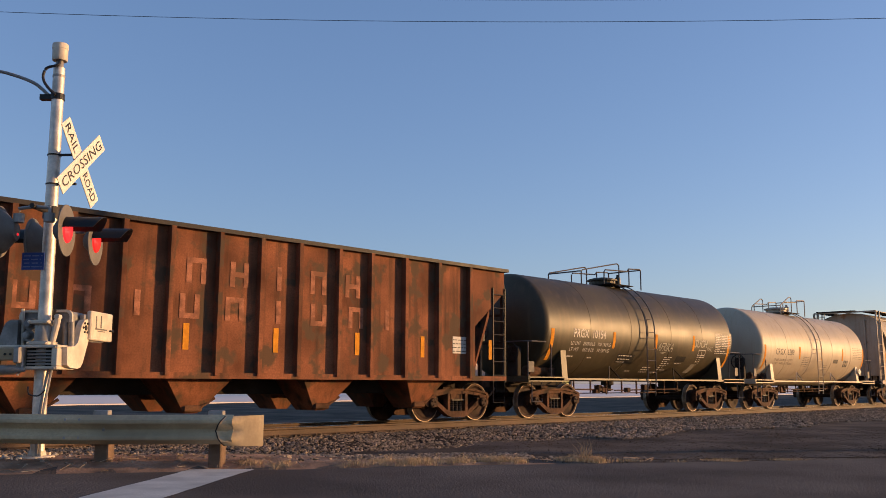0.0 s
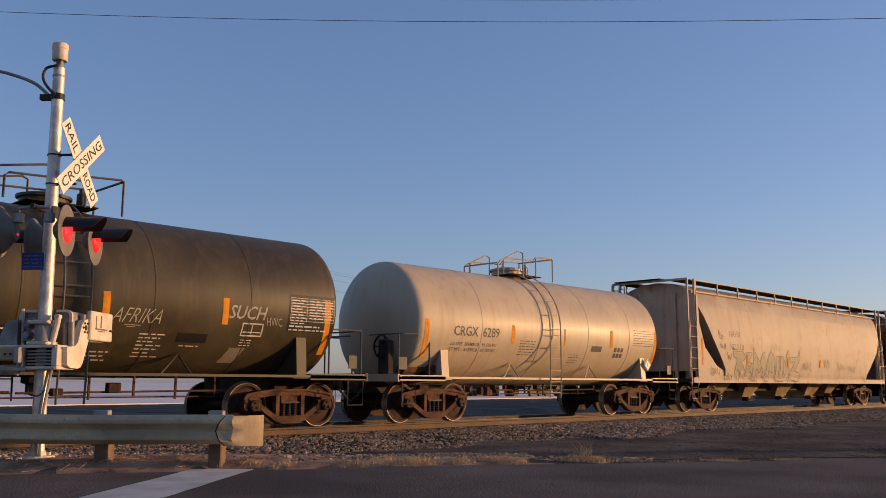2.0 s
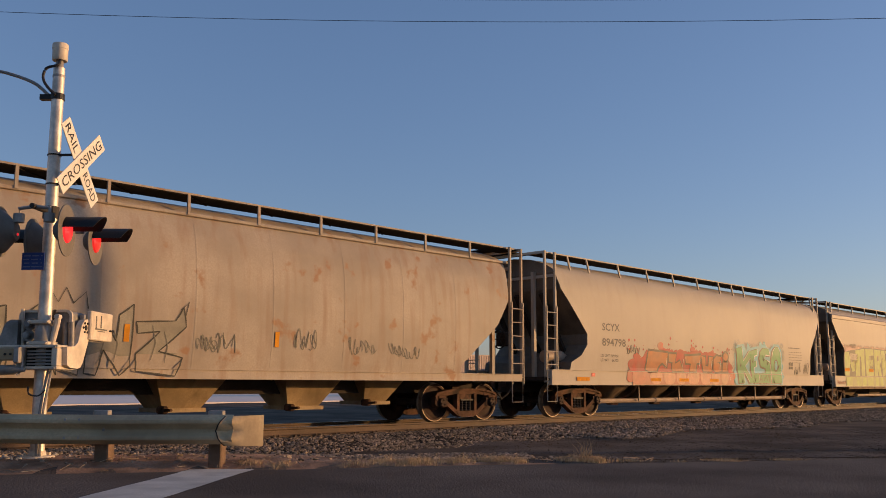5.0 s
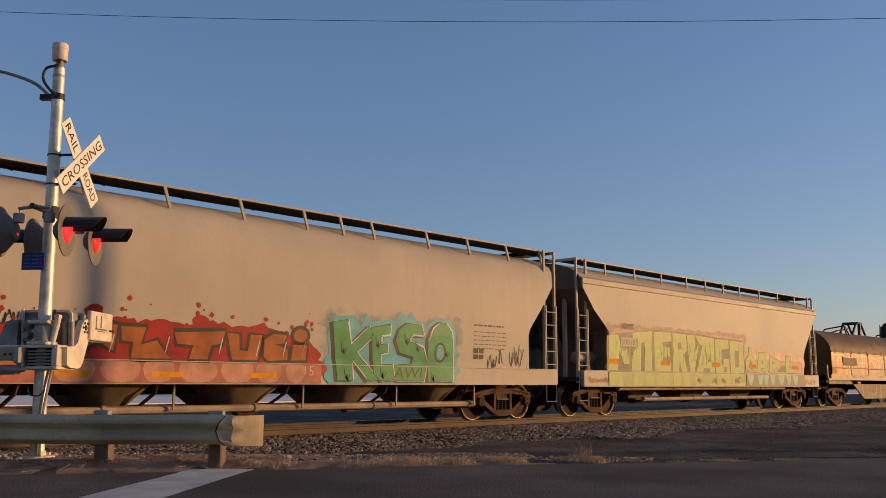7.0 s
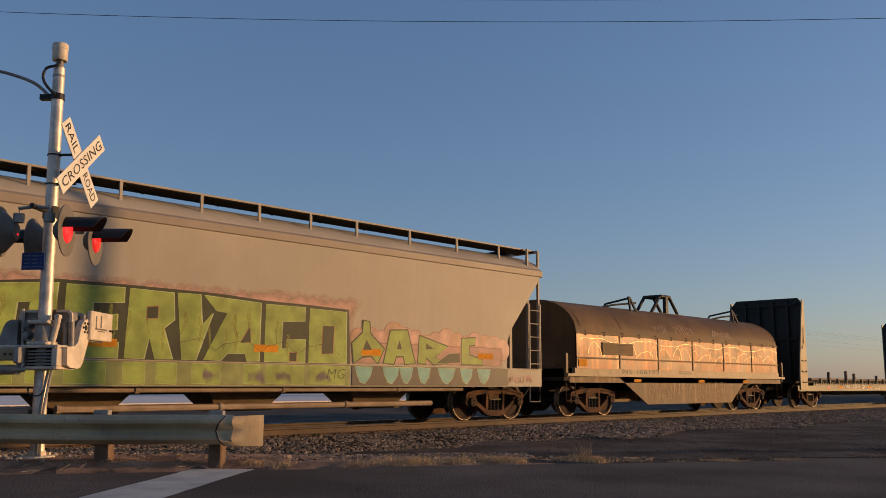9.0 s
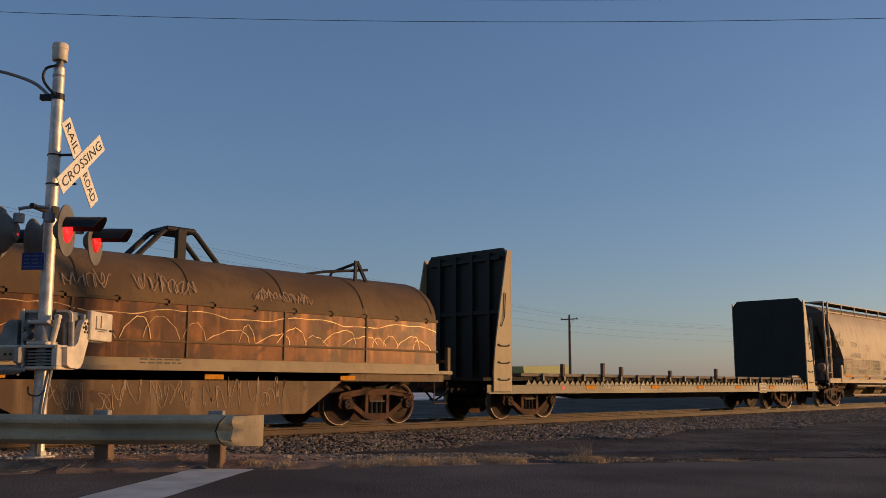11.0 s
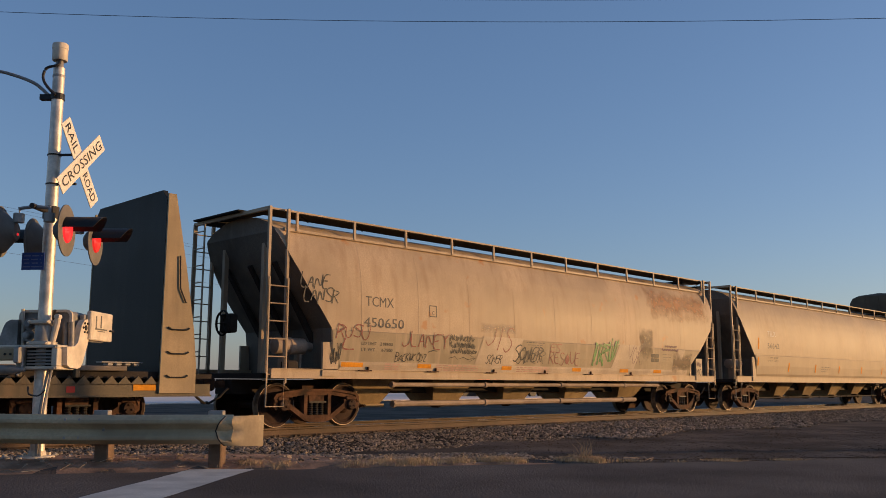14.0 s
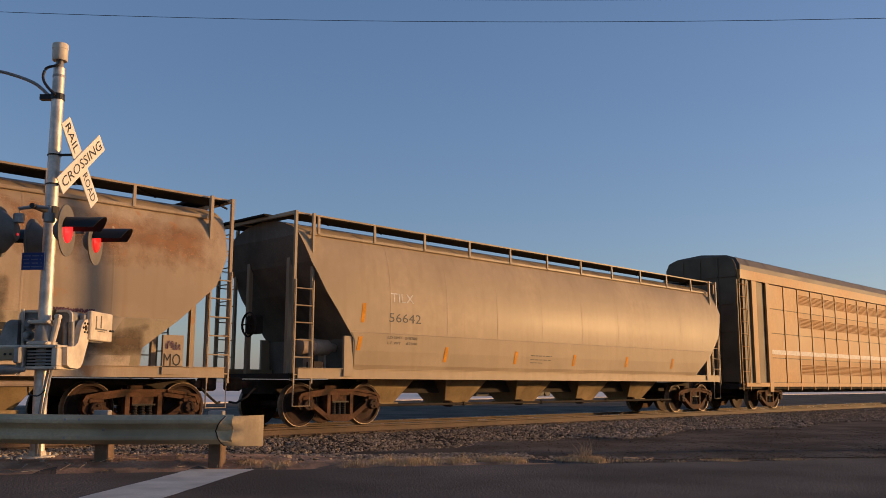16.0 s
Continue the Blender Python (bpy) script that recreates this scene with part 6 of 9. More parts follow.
def coil_car():
    s0, s1 = 100.2, 114.2
    car, mid = car_base("coil_car", s0, s1, (102.15, 112.2), "brown steel-coil car with a scuffed metallic hood", "coil car")
    L = lambda s: s - mid
    y = 1.5
    arc = [(-1.5 * math.cos(radians(d)), 2.34 + 1.0 * math.sin(radians(d))) for d in range(10, 171, 10)]
    h = Shape()
    h.loft([[(x, py, pz) for py, pz in [(-y, 2.34)] + arc + [(y, 2.34)]] for x in (L(100.78), L(113.6))], closed=False)
    for x in (L(100.78), L(113.6)):
        ring = [(x, py, pz) for py, pz in [(-y, 1.34), (-y, 2.34)] + arc + [(y, 2.34), (y, 1.34)]]
        h.add(ring if x > 0 else ring[::-1], [tuple(range(len(ring)))])
    part("hood", h, COIL_TOP, car, "dull brown rounded hood", smooth=True)
    for k in (-1, 1):
        g = Shape()
        y0, y1 = sorted((k * 1.46, k * 1.51))
        g.box(L(100.78), L(113.6), y0, y1, 1.34, 2.34)
        part("hood_side", g, COIL_SIDE, car, "scuffed reflective brown side panels")
        g = Shape()
        y0, y1 = sorted((k * 1.5, k * 1.54))
        g.box(L(100.75), L(113.63), y0, y1, 2.31, 2.37).box(L(100.75), L(113.63), y0, y1, 1.62, 1.66)
        for i in range(14):
            x = L(101.2 + i * 0.93)
            g.box(x - 0.02, x + 0.02, y0, y1, 2.28, 2.4)
        part("hood_strip", g, COIL_TOP, car)
        for i in range(1, 6):
            g = Shape()
            x = L(100.78 + 12.82 * i / 6)
            y0, y1 = sorted((k * 1.5, k * 1.53))
            g.box(x - 0.02, x + 0.02, y0, y1, 1.36, 2.31)
            part("panel_joint", g, COIL_FRAME, car)
        g = Shape()
        y0, y1 = sorted((k * 1.46, k * 1.56))
        g.box(L(s0 + 0.1), L(s1 - 0.1), y0, y1, 1.12, 1.2)
        g.box(L(s0 + 0.5), L(s1 - 0.5), sorted((k * 1.4, k * 1.5))[0], sorted((k * 1.4, k * 1.5))[1], 1.2, 1.36)
        # lighter tan than the frame: the ledge's sun glint is put into the colour
        part("sill_ledge", g, GUSSET_TAN, car)
        g = Shape()
        y0, y1 = sorted((k * 1.4, k * 1.46))
        g.prism([(L(102.9), 1.12), (L(104.46), 0.3), (L(109.9), 0.3), (L(111.1), 1.12)], "y", y0, y1)
        g.box(L(s0 + 0.3), L(s1 - 0.3), y0, y1, 0.95, 1.12)
        part("side_skirt", g, COIL_FRAME, car)
    for i in range(7):
        g = Shape()
        x = L(101.0 + i * 2.08)
        g.loft([[(x + dx, py * 1.012, 2.34 + (pz - 2.34) * 1.012) for py, pz in arc] for dx in (-0.02, 0.02)], closed=False)
        part("hood_seam", g, COIL_TOP, car)
    for s in (104.9, 111.9):
        g = Shape()
        x = L(s)
        g.bar((x - 0.2, -0.8, 3.08), (x - 0.02, -0.6, 3.68), 0.07, 0.05)
        g.bar((x + 0.2, -0.8, 3.08), (x + 0.02, -0.6, 3.68), 0.07, 0.05)
        g.tube([(x - 1.35, -0.5, 3.27), (x - 0.9, -0.58, 3.36), (x + 0.28, -0.66, 3.5)], 0.035, 6)
        g.tube([(x, -0.62, 3.64), (x, 0.3, 3.5), (x, 0.5, 3.2)], 0.035, 6)
        part("stacking_bracket", g, DARK_STEEL, car)
    g = Shape()
    x = L(107.6)
    for yy in (-0.3, 0.3):
        g.tube([(x - 0.95, yy, 3.22), (x - 0.36, yy, 3.84), (x - 0.26, yy, 3.9), (x + 0.26, yy, 3.9), (x + 0.36, yy, 3.84), (x + 0.95, yy, 3.22)], 0.055, 8)
    g.soft_box(x - 0.11, x + 0.11, -0.4, -0.28, 3.28, 3.93, 0.03)
    g.soft_box(x - 0.33, x + 0.33, -0.38, 0.38, 3.85, 3.95, 0.03)
    g.box(x - 1.0, x + 1.0, -0.42, 0.42, 3.24, 3.31)
    part("lifting_frame", g, DARK_STEEL, car)
    g = Shape()
    g.box(L(s0), L(s1), -0.3, 0.3, 0.7, 1.1)
    g.box(L(s0 + 0.05), L(s0 + 0.9), -1.45, 1.45, 1.0, 1.1).box(L(s1 - 0.9), L(s1 - 0.05), -1.45, 1.45, 1.0, 1.1)
    part("underframe", g, SHADOW_GREY, car)
    for k, e in ((1, L(s0)), (-1, L(s1))):
        g = Shape()
        for yy in (-1.45, 1.45):
            for dx in (0.15, 0.72):
                g.box(e + k * dx - 0.045, e + k * dx + 0.045, yy - 0.045, yy + 0.045, 1.1, 1.75)
            stirrup(g, min(e + k * 0.15, e + k * 0.6), yy)
        g.box(min(e + k * 0.1, e + k * 0.18), max(e + k * 0.1, e + k * 0.18), -1.45, 1.45, 1.4, 1.46)
        part("end_stanchion", g, COIL_FRAME, car)
    g = Shape()
    sk = lambda z: -1.515
    g.box(L(102.0), L(103.6), -1.53, -1.51, 1.75, 2.1)
    for i in range(5):
        g.box(L(102.0), L(103.6), -1.545, -1.525, 1.76 + i * 0.07, 1.8 + i * 0.07)
    part("vent_louvre", g, COIL_TOP, car)
    # reflections on the side panel, drawn as bright painted loops and wavy lines
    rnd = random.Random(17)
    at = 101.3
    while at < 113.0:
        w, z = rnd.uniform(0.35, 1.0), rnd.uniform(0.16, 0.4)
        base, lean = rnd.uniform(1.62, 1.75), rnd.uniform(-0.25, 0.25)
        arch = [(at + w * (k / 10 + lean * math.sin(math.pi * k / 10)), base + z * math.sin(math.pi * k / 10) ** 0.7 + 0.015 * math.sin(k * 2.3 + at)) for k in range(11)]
        glyph("rub_mark", [stroke(arch, rnd.uniform(0.01, 0.022))], mid, sk, GLINT_STEEL, car, "bright looping reflection painted on the side", 0.02)
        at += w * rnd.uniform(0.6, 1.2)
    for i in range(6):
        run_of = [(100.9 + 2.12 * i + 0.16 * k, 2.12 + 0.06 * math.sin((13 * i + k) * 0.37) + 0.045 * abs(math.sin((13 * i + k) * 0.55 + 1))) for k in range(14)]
        glyph("crease", [stroke(run_of, 0.02)], mid, sk, GLINT_STEEL, car, "bright wavy reflection painted on the side", 0.03)
    letters("marking", "NS 166193", (L(103.05), L(105.1), 1.215, 1.345), lambda z: -1.503 if z > 1.2 else -1.56, DARK_INK, car)
    chalk = spray("pale_chalk_marks", (0.42, 0.28, 0.17))
    for k in range(5):
        scrawl(car, mid, lambda z: -1.46, 104.6 + 1.0 * k, 105.4 + 1.0 * k, 0.45, 1.0, 90 + k, chalk, 0.01)
    chrome_skin = lambda z: -1.5 * math.cos(math.asin(max(-1, min(1, (z - 2.34) / 1.0)))) - 0.015
    for k, (a, c, z0, z1) in enumerate(((104.9, 105.7, 2.5, 2.85), (106.2, 107.4, 2.5, 2.85), (108.6, 110.0, 2.5, 2.75))):
        scrawl(car, mid, chrome_skin, a, c, z0, z1, 70 + k, chalk, 0.012)
    small_print(car, mid, lambda z: -1.5, [(106.3, 107.1, 1.3, 0.05), (106.3, 107.1, 1.24, 0.05)], DARK_INK, 0.004)
    g = Shape()
    patch(g, L(100.85), L(101.25), 1.4, 1.6, sk, 0.04)
    part("reflector", g, YELLOW_TAPE, car, "yellow reflective strip")
    for s in (103.9, 107.8, 111.0):
        g = Shape()
        patch(g, L(s - 0.2), L(s + 0.2), 0.97, 1.06, lambda z: -1.47, 0.012)
        part("reflector", g, YELLOW_TAPE, car, "yellow reflective strip")


def bulkhead_flat():
    s0, s1 = 115.3, 135.75
    car, mid = car_base("bulkhead_flat_car", s0, s1, (117.6, 133.4), "empty olive bulkhead flat car with a timber deck", "flat car")
    L = lambda s: s - mid
    for k in (-1, 1):
        g = Shape()
        y0, y1 = sorted((k * 1.46, k * 1.5))
        g.box(L(s0 + 0.1), L(s1 - 0.1), y0, y1, 0.68, 0.88)
        n = 74
        pts = [(L(116.9), 0.87)]
        for i in range(n):
            x = 116.9 + (134.6 - 116.9) * i / n
            w = (134.6 - 116.9) / n
            pts += [(L(x + w * 0.5), 1.02), (L(x + w * 0.98), 0.885)]
        pts += [(L(134.6), 0.87)]
        g.prism(pts, "y", y0, y1)
        g.box(L(s0 + 0.1), L(s1 - 0.1), min(k * 1.44, k * 1.56), max(k * 1.44, k * 1.56), 0.66, 0.69)
        part("side_sill", g, FLAT_OLIVE, car)
        g = Shape()
        y0, y1 = sorted((k * 0.36, k * 0.4))
        g.prism([(L(119.3), 0.7), (L(121.5), 0.46), (L(129.5), 0.46), (L(131.6), 0.7)], "y", y0, y1)
        # plate coloured shadow-dark, since it lies in shade below the deck
        part("truss_plate", g, SHADOW_GREY, car)
    g = Shape()
    g.box(L(s0), L(s1), -0.35, 0.35, 0.66, 1.0).box(L(116.3), L(134.8), -1.42, 1.42, 0.98, 1.098)
    part("underframe", g, SHADOW_GREY, car)
    xs = [116.6 + 0.918 * i for i in range(20)]
    for i in range(19):
        g = Shape()
        g.soft_box(L(xs[i] + 0.07), L(xs[i + 1] - 0.03), -1.53, 1.53, 1.1, 1.185, 0.012)
        part("deck_board", g, DECK_WOOD, car)
    for i, x in enumerate(xs[1:-1]):
        for k in (-1, 1):
            g = Shape()
            g.soft_box(L(x) - 0.035, L(x) + 0.05, min(k * 1.5, k * 1.6), max(k * 1.5, k * 1.6), 0.98, 1.15, 0.015)
            part("stake_pocket", g, FLAT_OLIVE, car)
    for s, h in ((118.4, 0.3), (120.3, 0.36), (121.24, 0.27), (127.0, 0.3), (124.0, 0.2)):
        g = Shape()
        g.soft_box(L(s) - 0.05, L(s) + 0.06, -1.6, -1.5, 1.1, 1.14 + h, 0.012)
        part("stake", g, TIMBER, car, "weathered timber stake")
    for k, f in ((1, 116.3), (-1, 134.62)):
        x = L(f)
        g = Shape()
        # the loading face looks along the deck, ribs stand behind it
        out = [(-1.48, 1.0), (-1.48, 4.2), (-1.3, 4.41), (1.3, 4.41), (1.48, 4.2), (1.48, 1.0)]
        x0, x1 = sorted((x, x - k * 0.09))
        g.prism(out, "x", x0, x1)
        part("bulkhead", g, BLACK_STEEL, car, "tall black bulkhead with clipped corners")
        for yy in (-0.9, -0.3, 0.3, 0.9):
            g = Shape()
            a, c = sorted((x - k * 0.09, x - k * 0.2))
            g.box(a, c, yy - 0.06, yy + 0.06, 1.05, 4.3)
            part("bulkhead_rib", g, BLACK_STEEL, car)
        g = Shape()
        a, c = sorted((x - k * 0.09, x - k * 0.18))
        g.box(a, c, -1.3, 1.3, 2.7, 2.8).box(a, c, -1.3, 1.3, 4.1, 4.2)
        part("bulkhead_rail", g, BLACK_STEEL, car)
        for yy in (-1.52, 1.52):
            g = Shape()
            g.prism([(x, 0.72), (x, 4.32), (x - k * 0.15, 4.32), (x - k * 0.42, 3.0), (x - k * 0.62, 1.9), (x - k * 0.7, 1.2), (x - k * 0.7, 0.72)][::k], "y", yy - 0.02, yy + 0.02)
            part("gusset", g, GUSSET_TAN, car, "tan triangular side plate")
            g = Shape()
            q = yy * 1.03
            for z in (1.0, 1.42, 1.85):
                a, c = x - k * 0.12, x - k * 0.52
                g.tube([(a, yy, z + 0.04), (a, q, z + 0.03), (a - k * 0.06, q, z), (c + k * 0.06, q, z), (c, q, z + 0.03), (c, yy, z + 0.04)], 0.014, 6)
            g.tube([(x - k * 0.3, yy, 3.2), (x - k * 0.27, q, 3.18), (x - k * 0.3, q, 2.6), (x - k * 0.42, q, 2.35), (x - k * 0.47, yy, 2.36)], 0.014, 6)
            each("grab_iron", g, DARK_STEEL, car)
        g = Shape()
        a, c = sorted((x - k * 0.12, x - k * 1.05))
        g.box(a, c, -1.5, 1.5, 0.98, 1.06)
        part("end_deck", g, SHADOW_GREY, car)
    sk = lambda z: -1.505
    letters("marking", "NOKL", (L(120.4), L(120.88), 0.77, 0.93), sk, WHITE_INK, car)
    letters("marking", "725270", (L(121.22), L(121.96), 0.77, 0.93), sk, WHITE_INK, car)
    letters("marking", "LD LMT 188500", (L(122.95), L(123.68), 0.7, 0.765), sk, WHITE_INK, car)
    letters("marking", "LT WT  79500", (L(123.85), L(124.55), 0.7, 0.765), sk, WHITE_INK, car)
    g = Shape()
    for a, c, z0, z1 in ((122.36, 122.38, 0.74, 0.9), (122.56, 122.58, 0.74, 0.9), (122.38, 122.56, 0.74, 0.755), (122.38, 122.56, 0.885, 0.9)):
        patch(g, L(a), L(c), z0, z1, sk, 0.004)
    tagged(part("stencil_frame", g, WHITE_INK, car), kind="stuff")
    letters("marking", "C", (L(122.43), L(122.51), 0.77, 0.82), sk, WHITE_INK, car)
    small_print(car, mid, sk, [(125.9, 126.3, 0.84, 0.06), (125.9, 126.3, 0.76, 0.05)], WHITE_INK, 0.004)
    g = Shape()
    g.box(L(130.3), L(130.9), -1.53, -1.5, 0.62, 0.98)
    part("data_panel", g, FLAT_OLIVE, car)
    small_print(car, mid, lambda z: -1.53, [(130.4, 130.58, 0.84, 0.08), (130.64, 130.82, 0.84, 0.08), (130.4, 130.82, 0.72, 0.05), (130.36, 130.86, 0.67, 0.015), (130.36, 130.86, 0.95, 0.015)], WHITE_INK, 0.004)
    for s in (119.75, 123.17, 126.0, 128.7, 131.4, 134.35):
        g = Shape()
        patch(g, L(s - 0.2), L(s + 0.22), 0.77, 0.87, sk, 0.008)
        part("reflector", g, YELLOW_TAPE, car, "yellow reflective strip")
    g = Shape()
    patch(g, L(118.4), L(118.55), 0.75, 0.87, sk, 0.008)
    part("marker", g, RED_MARK, car)
    g = Shape()
    patch(g, L(133.0), L(133.14), 0.74, 0.84, sk, 0.008)
    part("marker", g, RED_MARK, car)
    g = Shape()
    for i in range(4):
        g.soft_box(L(133.75 + 0.16 * i), L(133.87 + 0.16 * i), -1.3, -1.15, 1.185, 1.25, 0.02)
    g.box(L(133.65), L(134.4), -1.32, -1.1, 1.245, 1.262)
    part("tie_down_gear", g, GALV, car, "shiny tie-down ratchets on the deck")


def tcmx():
    posts = [137.61 + 1.54 * i for i in range(12)]
    car, mid, skin = covered_hopper("covered_hopper_car", 136.85, 155.0, [(137.1, 3.98), (137.35, 3.5), (137.8, 2.8), (138.38, 2.05), (138.45, 1.12)], [(154.85, 3.98), (154.85, 3.3), (154.6, 2.7), (153.9, 2.05), (153.2, 1.5), (153.2, 1.12)], ROUND, HOPPER_D, (138.48, 153.55),
                                    [(139.65, 141.2, 0.44), (142.2, 143.8, 0.42), (144.85, 146.45, 0.42), (147.6, 149.2, 0.42), (150.35, 151.95, 0.44)], "grimy grey covered hopper car with scrawled graffiti tags", posts, sill=(1.0, 1.18, 1.53), seams=(139.2, 140.9, 142.6, 144.3, 146.0, 147.7, 149.4, 151.1, 152.6), skirt=(2.02, SKIRT_OLIVE), bay_paint=BAY_TAN, end_paint=END_SHADE_GRIME)
    shell = skin
    skin = lambda z: shell(z) - (0.014 if z < 2.12 else 0.0)
    o = skin_off(skin, 0.008)
    letters("marking", "TCMX", (139.3 - mid, 140.12 - mid, 2.56, 2.78), o, DARK_INK, car)
    letters("marking", "450650", (139.25 - mid, 140.43 - mid, 2.11, 2.32), o, DARK_INK, car)
    letters("marking", "LD LMT   218500", (139.2 - mid, 140.1 - mid, 1.72, 1.79), o, DARK_INK, car)
    letters("marking", "LT WT     67500", (139.2 - mid, 140.1 - mid, 1.59, 1.66), o, DARK_INK, car)
    ink, greenp, purp = spray("black_tag_paint", (0.03, 0.028, 0.028)), spray("green_tag_paint", (0.09, 0.28, 0.07)), spray("purple_tag_paint", (0.14, 0.06, 0.1))
    faint, rosy, grey = spray("pale_rose_tag_paint", (0.4, 0.17, 0.13)), spray("faded_red_tag_paint", (0.26, 0.075, 0.06)), spray("dark_grey_tag_paint", (0.06, 0.055, 0.045))
    buffed = surface("pale_buffed_lower_side_paint", (0.5, 0.4, 0.29), 0.55, vary=0.35, patch=0.9, streak=0.4, streak_col=(0.42, 0.32, 0.2), bump=0.02, spec=0.2)
    for a, c, z0, z1, lean in ((142.95, 144.48, 1.37, 2.06, 0.3), (148.86, 150.05, 1.37, 2.06, 0.42), (152.2, 152.62, 1.37, 2.0, 0.4)):
        g = Shape()
        patch(g, a - mid, c - mid, z0, z1, skin, 0.004, lean)
        part("repainted_patch", g, buffed, car, "pale patch of newer paint")
    g = Shape()
    patch(g, 138.66 - mid, 153.0 - mid, 1.185, 1.365, skin, 0.006)
    part("sill_band", g, buffed, car)
    g = Shape()
    patch(g, 142.95 - mid, 144.4 - mid, 2.13, 2.42, skin, 0.002)
    part("repainted_patch", g, soft_paint("pale_buffed_paint_haze", (0.52, 0.42, 0.32), 3.0, 1.2, 0.4), car)
    for word, a, c, z0, z1, mt, w, lean, seed in (("RUSU", 138.5, 139.4, 1.84, 2.12, rosy, 0.02, 0.2, 11), ("L", 138.66, 139.0, 1.62, 1.84, rosy, 0.022, 0.5, 12), ("JLANEY", 140.37, 141.86, 1.7, 2.07, rosy, 0.02, 0.14, 13), ("BACKWOODZ", 140.19, 141.15, 1.4, 1.58, ink, 0.013, 0.2, 14),
                                                  ("JIS", 143.1, 144.15, 1.74, 2.32, rosy, 0.02, 0.35, 15), ("SONER", 143.18, 143.8, 1.4, 1.62, ink, 0.015, 0.4, 16), ("SONER", 144.2, 145.4, 1.47, 1.86, ink, 0.026, 0.35, 17), ("SONER", 144.36, 145.45, 1.44, 1.76, ink, 0.012, 0.5, 18),
                                                  ("RESQUE", 145.72, 147.1, 1.43, 1.74, rosy, 0.019, 0.1, 19), ("ES", 145.75, 146.25, 1.74, 1.95, faint, 0.014, 0.2, 20), ("IRV", 147.5, 148.75, 1.45, 2.05, greenp, 0.06, 0.35, 21), ("IRV", 147.62, 148.85, 1.48, 2.1, greenp, 0.035, 0.35, 22),
                                                  ("VOK", 149.4, 150.25, 1.5, 2.0, purp, 0.016, 0.3, 23), ("LANSR", 137.62, 138.55, 2.55, 2.85, grey, 0.022, 0.2, 24), ("LANE", 137.55, 138.3, 2.86, 3.12, grey, 0.022, 0.3, 25)):
        tag(car, mid, skin, word, a, c, z0, z1, seed, mt, w * 1.55, lean)
    for k, (a, c, z0, z1, mt) in enumerate(((141.9, 142.75, 1.9, 2.06, ink), (141.92, 142.8, 1.74, 1.88, ink), (141.95, 142.85, 1.6, 1.74, ink), (151.4, 152.4, 1.94, 2.02, purp), (151.6, 152.3, 2.05, 2.12, purp), (138.4, 138.65, 1.25, 1.75, ink))):
        scrawl(car, mid, skin, a, c, z0, z1, 80 + k, mt, 0.011 if mt is ink else 0.012)
    glyph("graffiti", [stroke([(141.9, 1.5), (142.1, 1.54), (142.2, 1.48), (142.4, 1.53), (142.55, 1.48), (142.8, 1.52)], 0.016), stroke([(142.62, 1.58), (142.82, 1.52), (142.6, 1.42)], 0.016), stroke([(141.2, 1.62), (141.35, 1.66), (141.5, 1.65)], 0.03)], mid, skin, ink, car, "scrawled arrow", 0.02)
    small_print(car, mid, skin, [(144.75, 145.5, 1.96, 0.04), (144.8, 145.45, 1.9, 0.03), (151.45, 152.0, 1.82, 0.03), (151.45, 151.95, 1.74, 0.025), (151.5, 151.9, 1.66, 0.025)], DARK_INK)
    g = Shape()
    patch(g, 150.1 - mid, 150.95 - mid, 1.4, 2.75, skin, 0.006)
    part("grime_patch", g, soft_paint("dark_grimy_patch", (0.13, 0.1, 0.07), 3.0, 2.4, 0.6), car)
    g = Shape()
    for a, c, z0, z1 in ((141.23, 141.25, 2.43, 2.7), (141.45, 141.47, 2.43, 2.7), (141.25, 141.45, 2.43, 2.45), (141.25, 141.45, 2.68, 2.7)):
        patch(g, a - mid, c - mid, z0, z1, skin, 0.012)
    tagged(part("stencil_frame", g, DARK_INK, car), kind="stuff")
    letters("marking", "C", (141.31 - mid, 141.39 - mid, 2.48, 2.57), o, DARK_INK, car)
    g = Shape()
    for i in range(2):
        for j in range(2):
            patch(g, 150.79 + 0.24 * i - mid, 150.99 + 0.24 * i - mid, 1.59 + 0.13 * j, 1.7 + 0.13 * j, skin, 0.014)
    part("data_panel", g, ink, car)
    pale = spray("faded_pink_strip", (0.55, 0.33, 0.26))
    rim = lambda z: skin(1.2)
    for a, c in ((138.68, 139.28), (140.9, 141.33), (143.82, 144.2), (146.78, 147.18), (149.1, 149.55), (150.95, 151.4)):
        g = Shape()
        patch(g, a - mid, c - mid, 1.25, 1.345, skin, 0.035)
        part("reflector", g, YELLOW_TAPE, car, "dusty reflective strip")
    for a, c in ((139.9, 140.35), (141.5, 142.95), (144.4, 145.75)):
        small_print(car, mid, skin, [(a, c, 1.31, 0.06), (a, c, 1.26, 0.05), (a, c, 1.21, 0.05)], pale, 0.035)
    for s in (139.36, 141.42, 143.45, 145.51, 147.58, 149.63):
        g = Shape()
        y = rim(1.2)
        g.box(s - 0.2 - mid, s + 0.16 - mid, y - 0.05, y - 0.005, 1.165, 1.19)
        g.box(s + 0.05 - mid, s + 0.08 - mid, y - 0.055, y - 0.005, 1.185, 1.26)
        part("gate_lock", g, TRUCK_RUST, car)
    g = Shape()
    patch(g, 150.6 - mid, 154.7 - mid, 2.85, 4.02, skin, 0.004)
    part("rust_bloom", g, soft_paint("orange_rust_bloom", (0.42, 0.2, 0.085), 2.6, 2.0, 0.65), car, "orange rust stain")
    g = Shape()
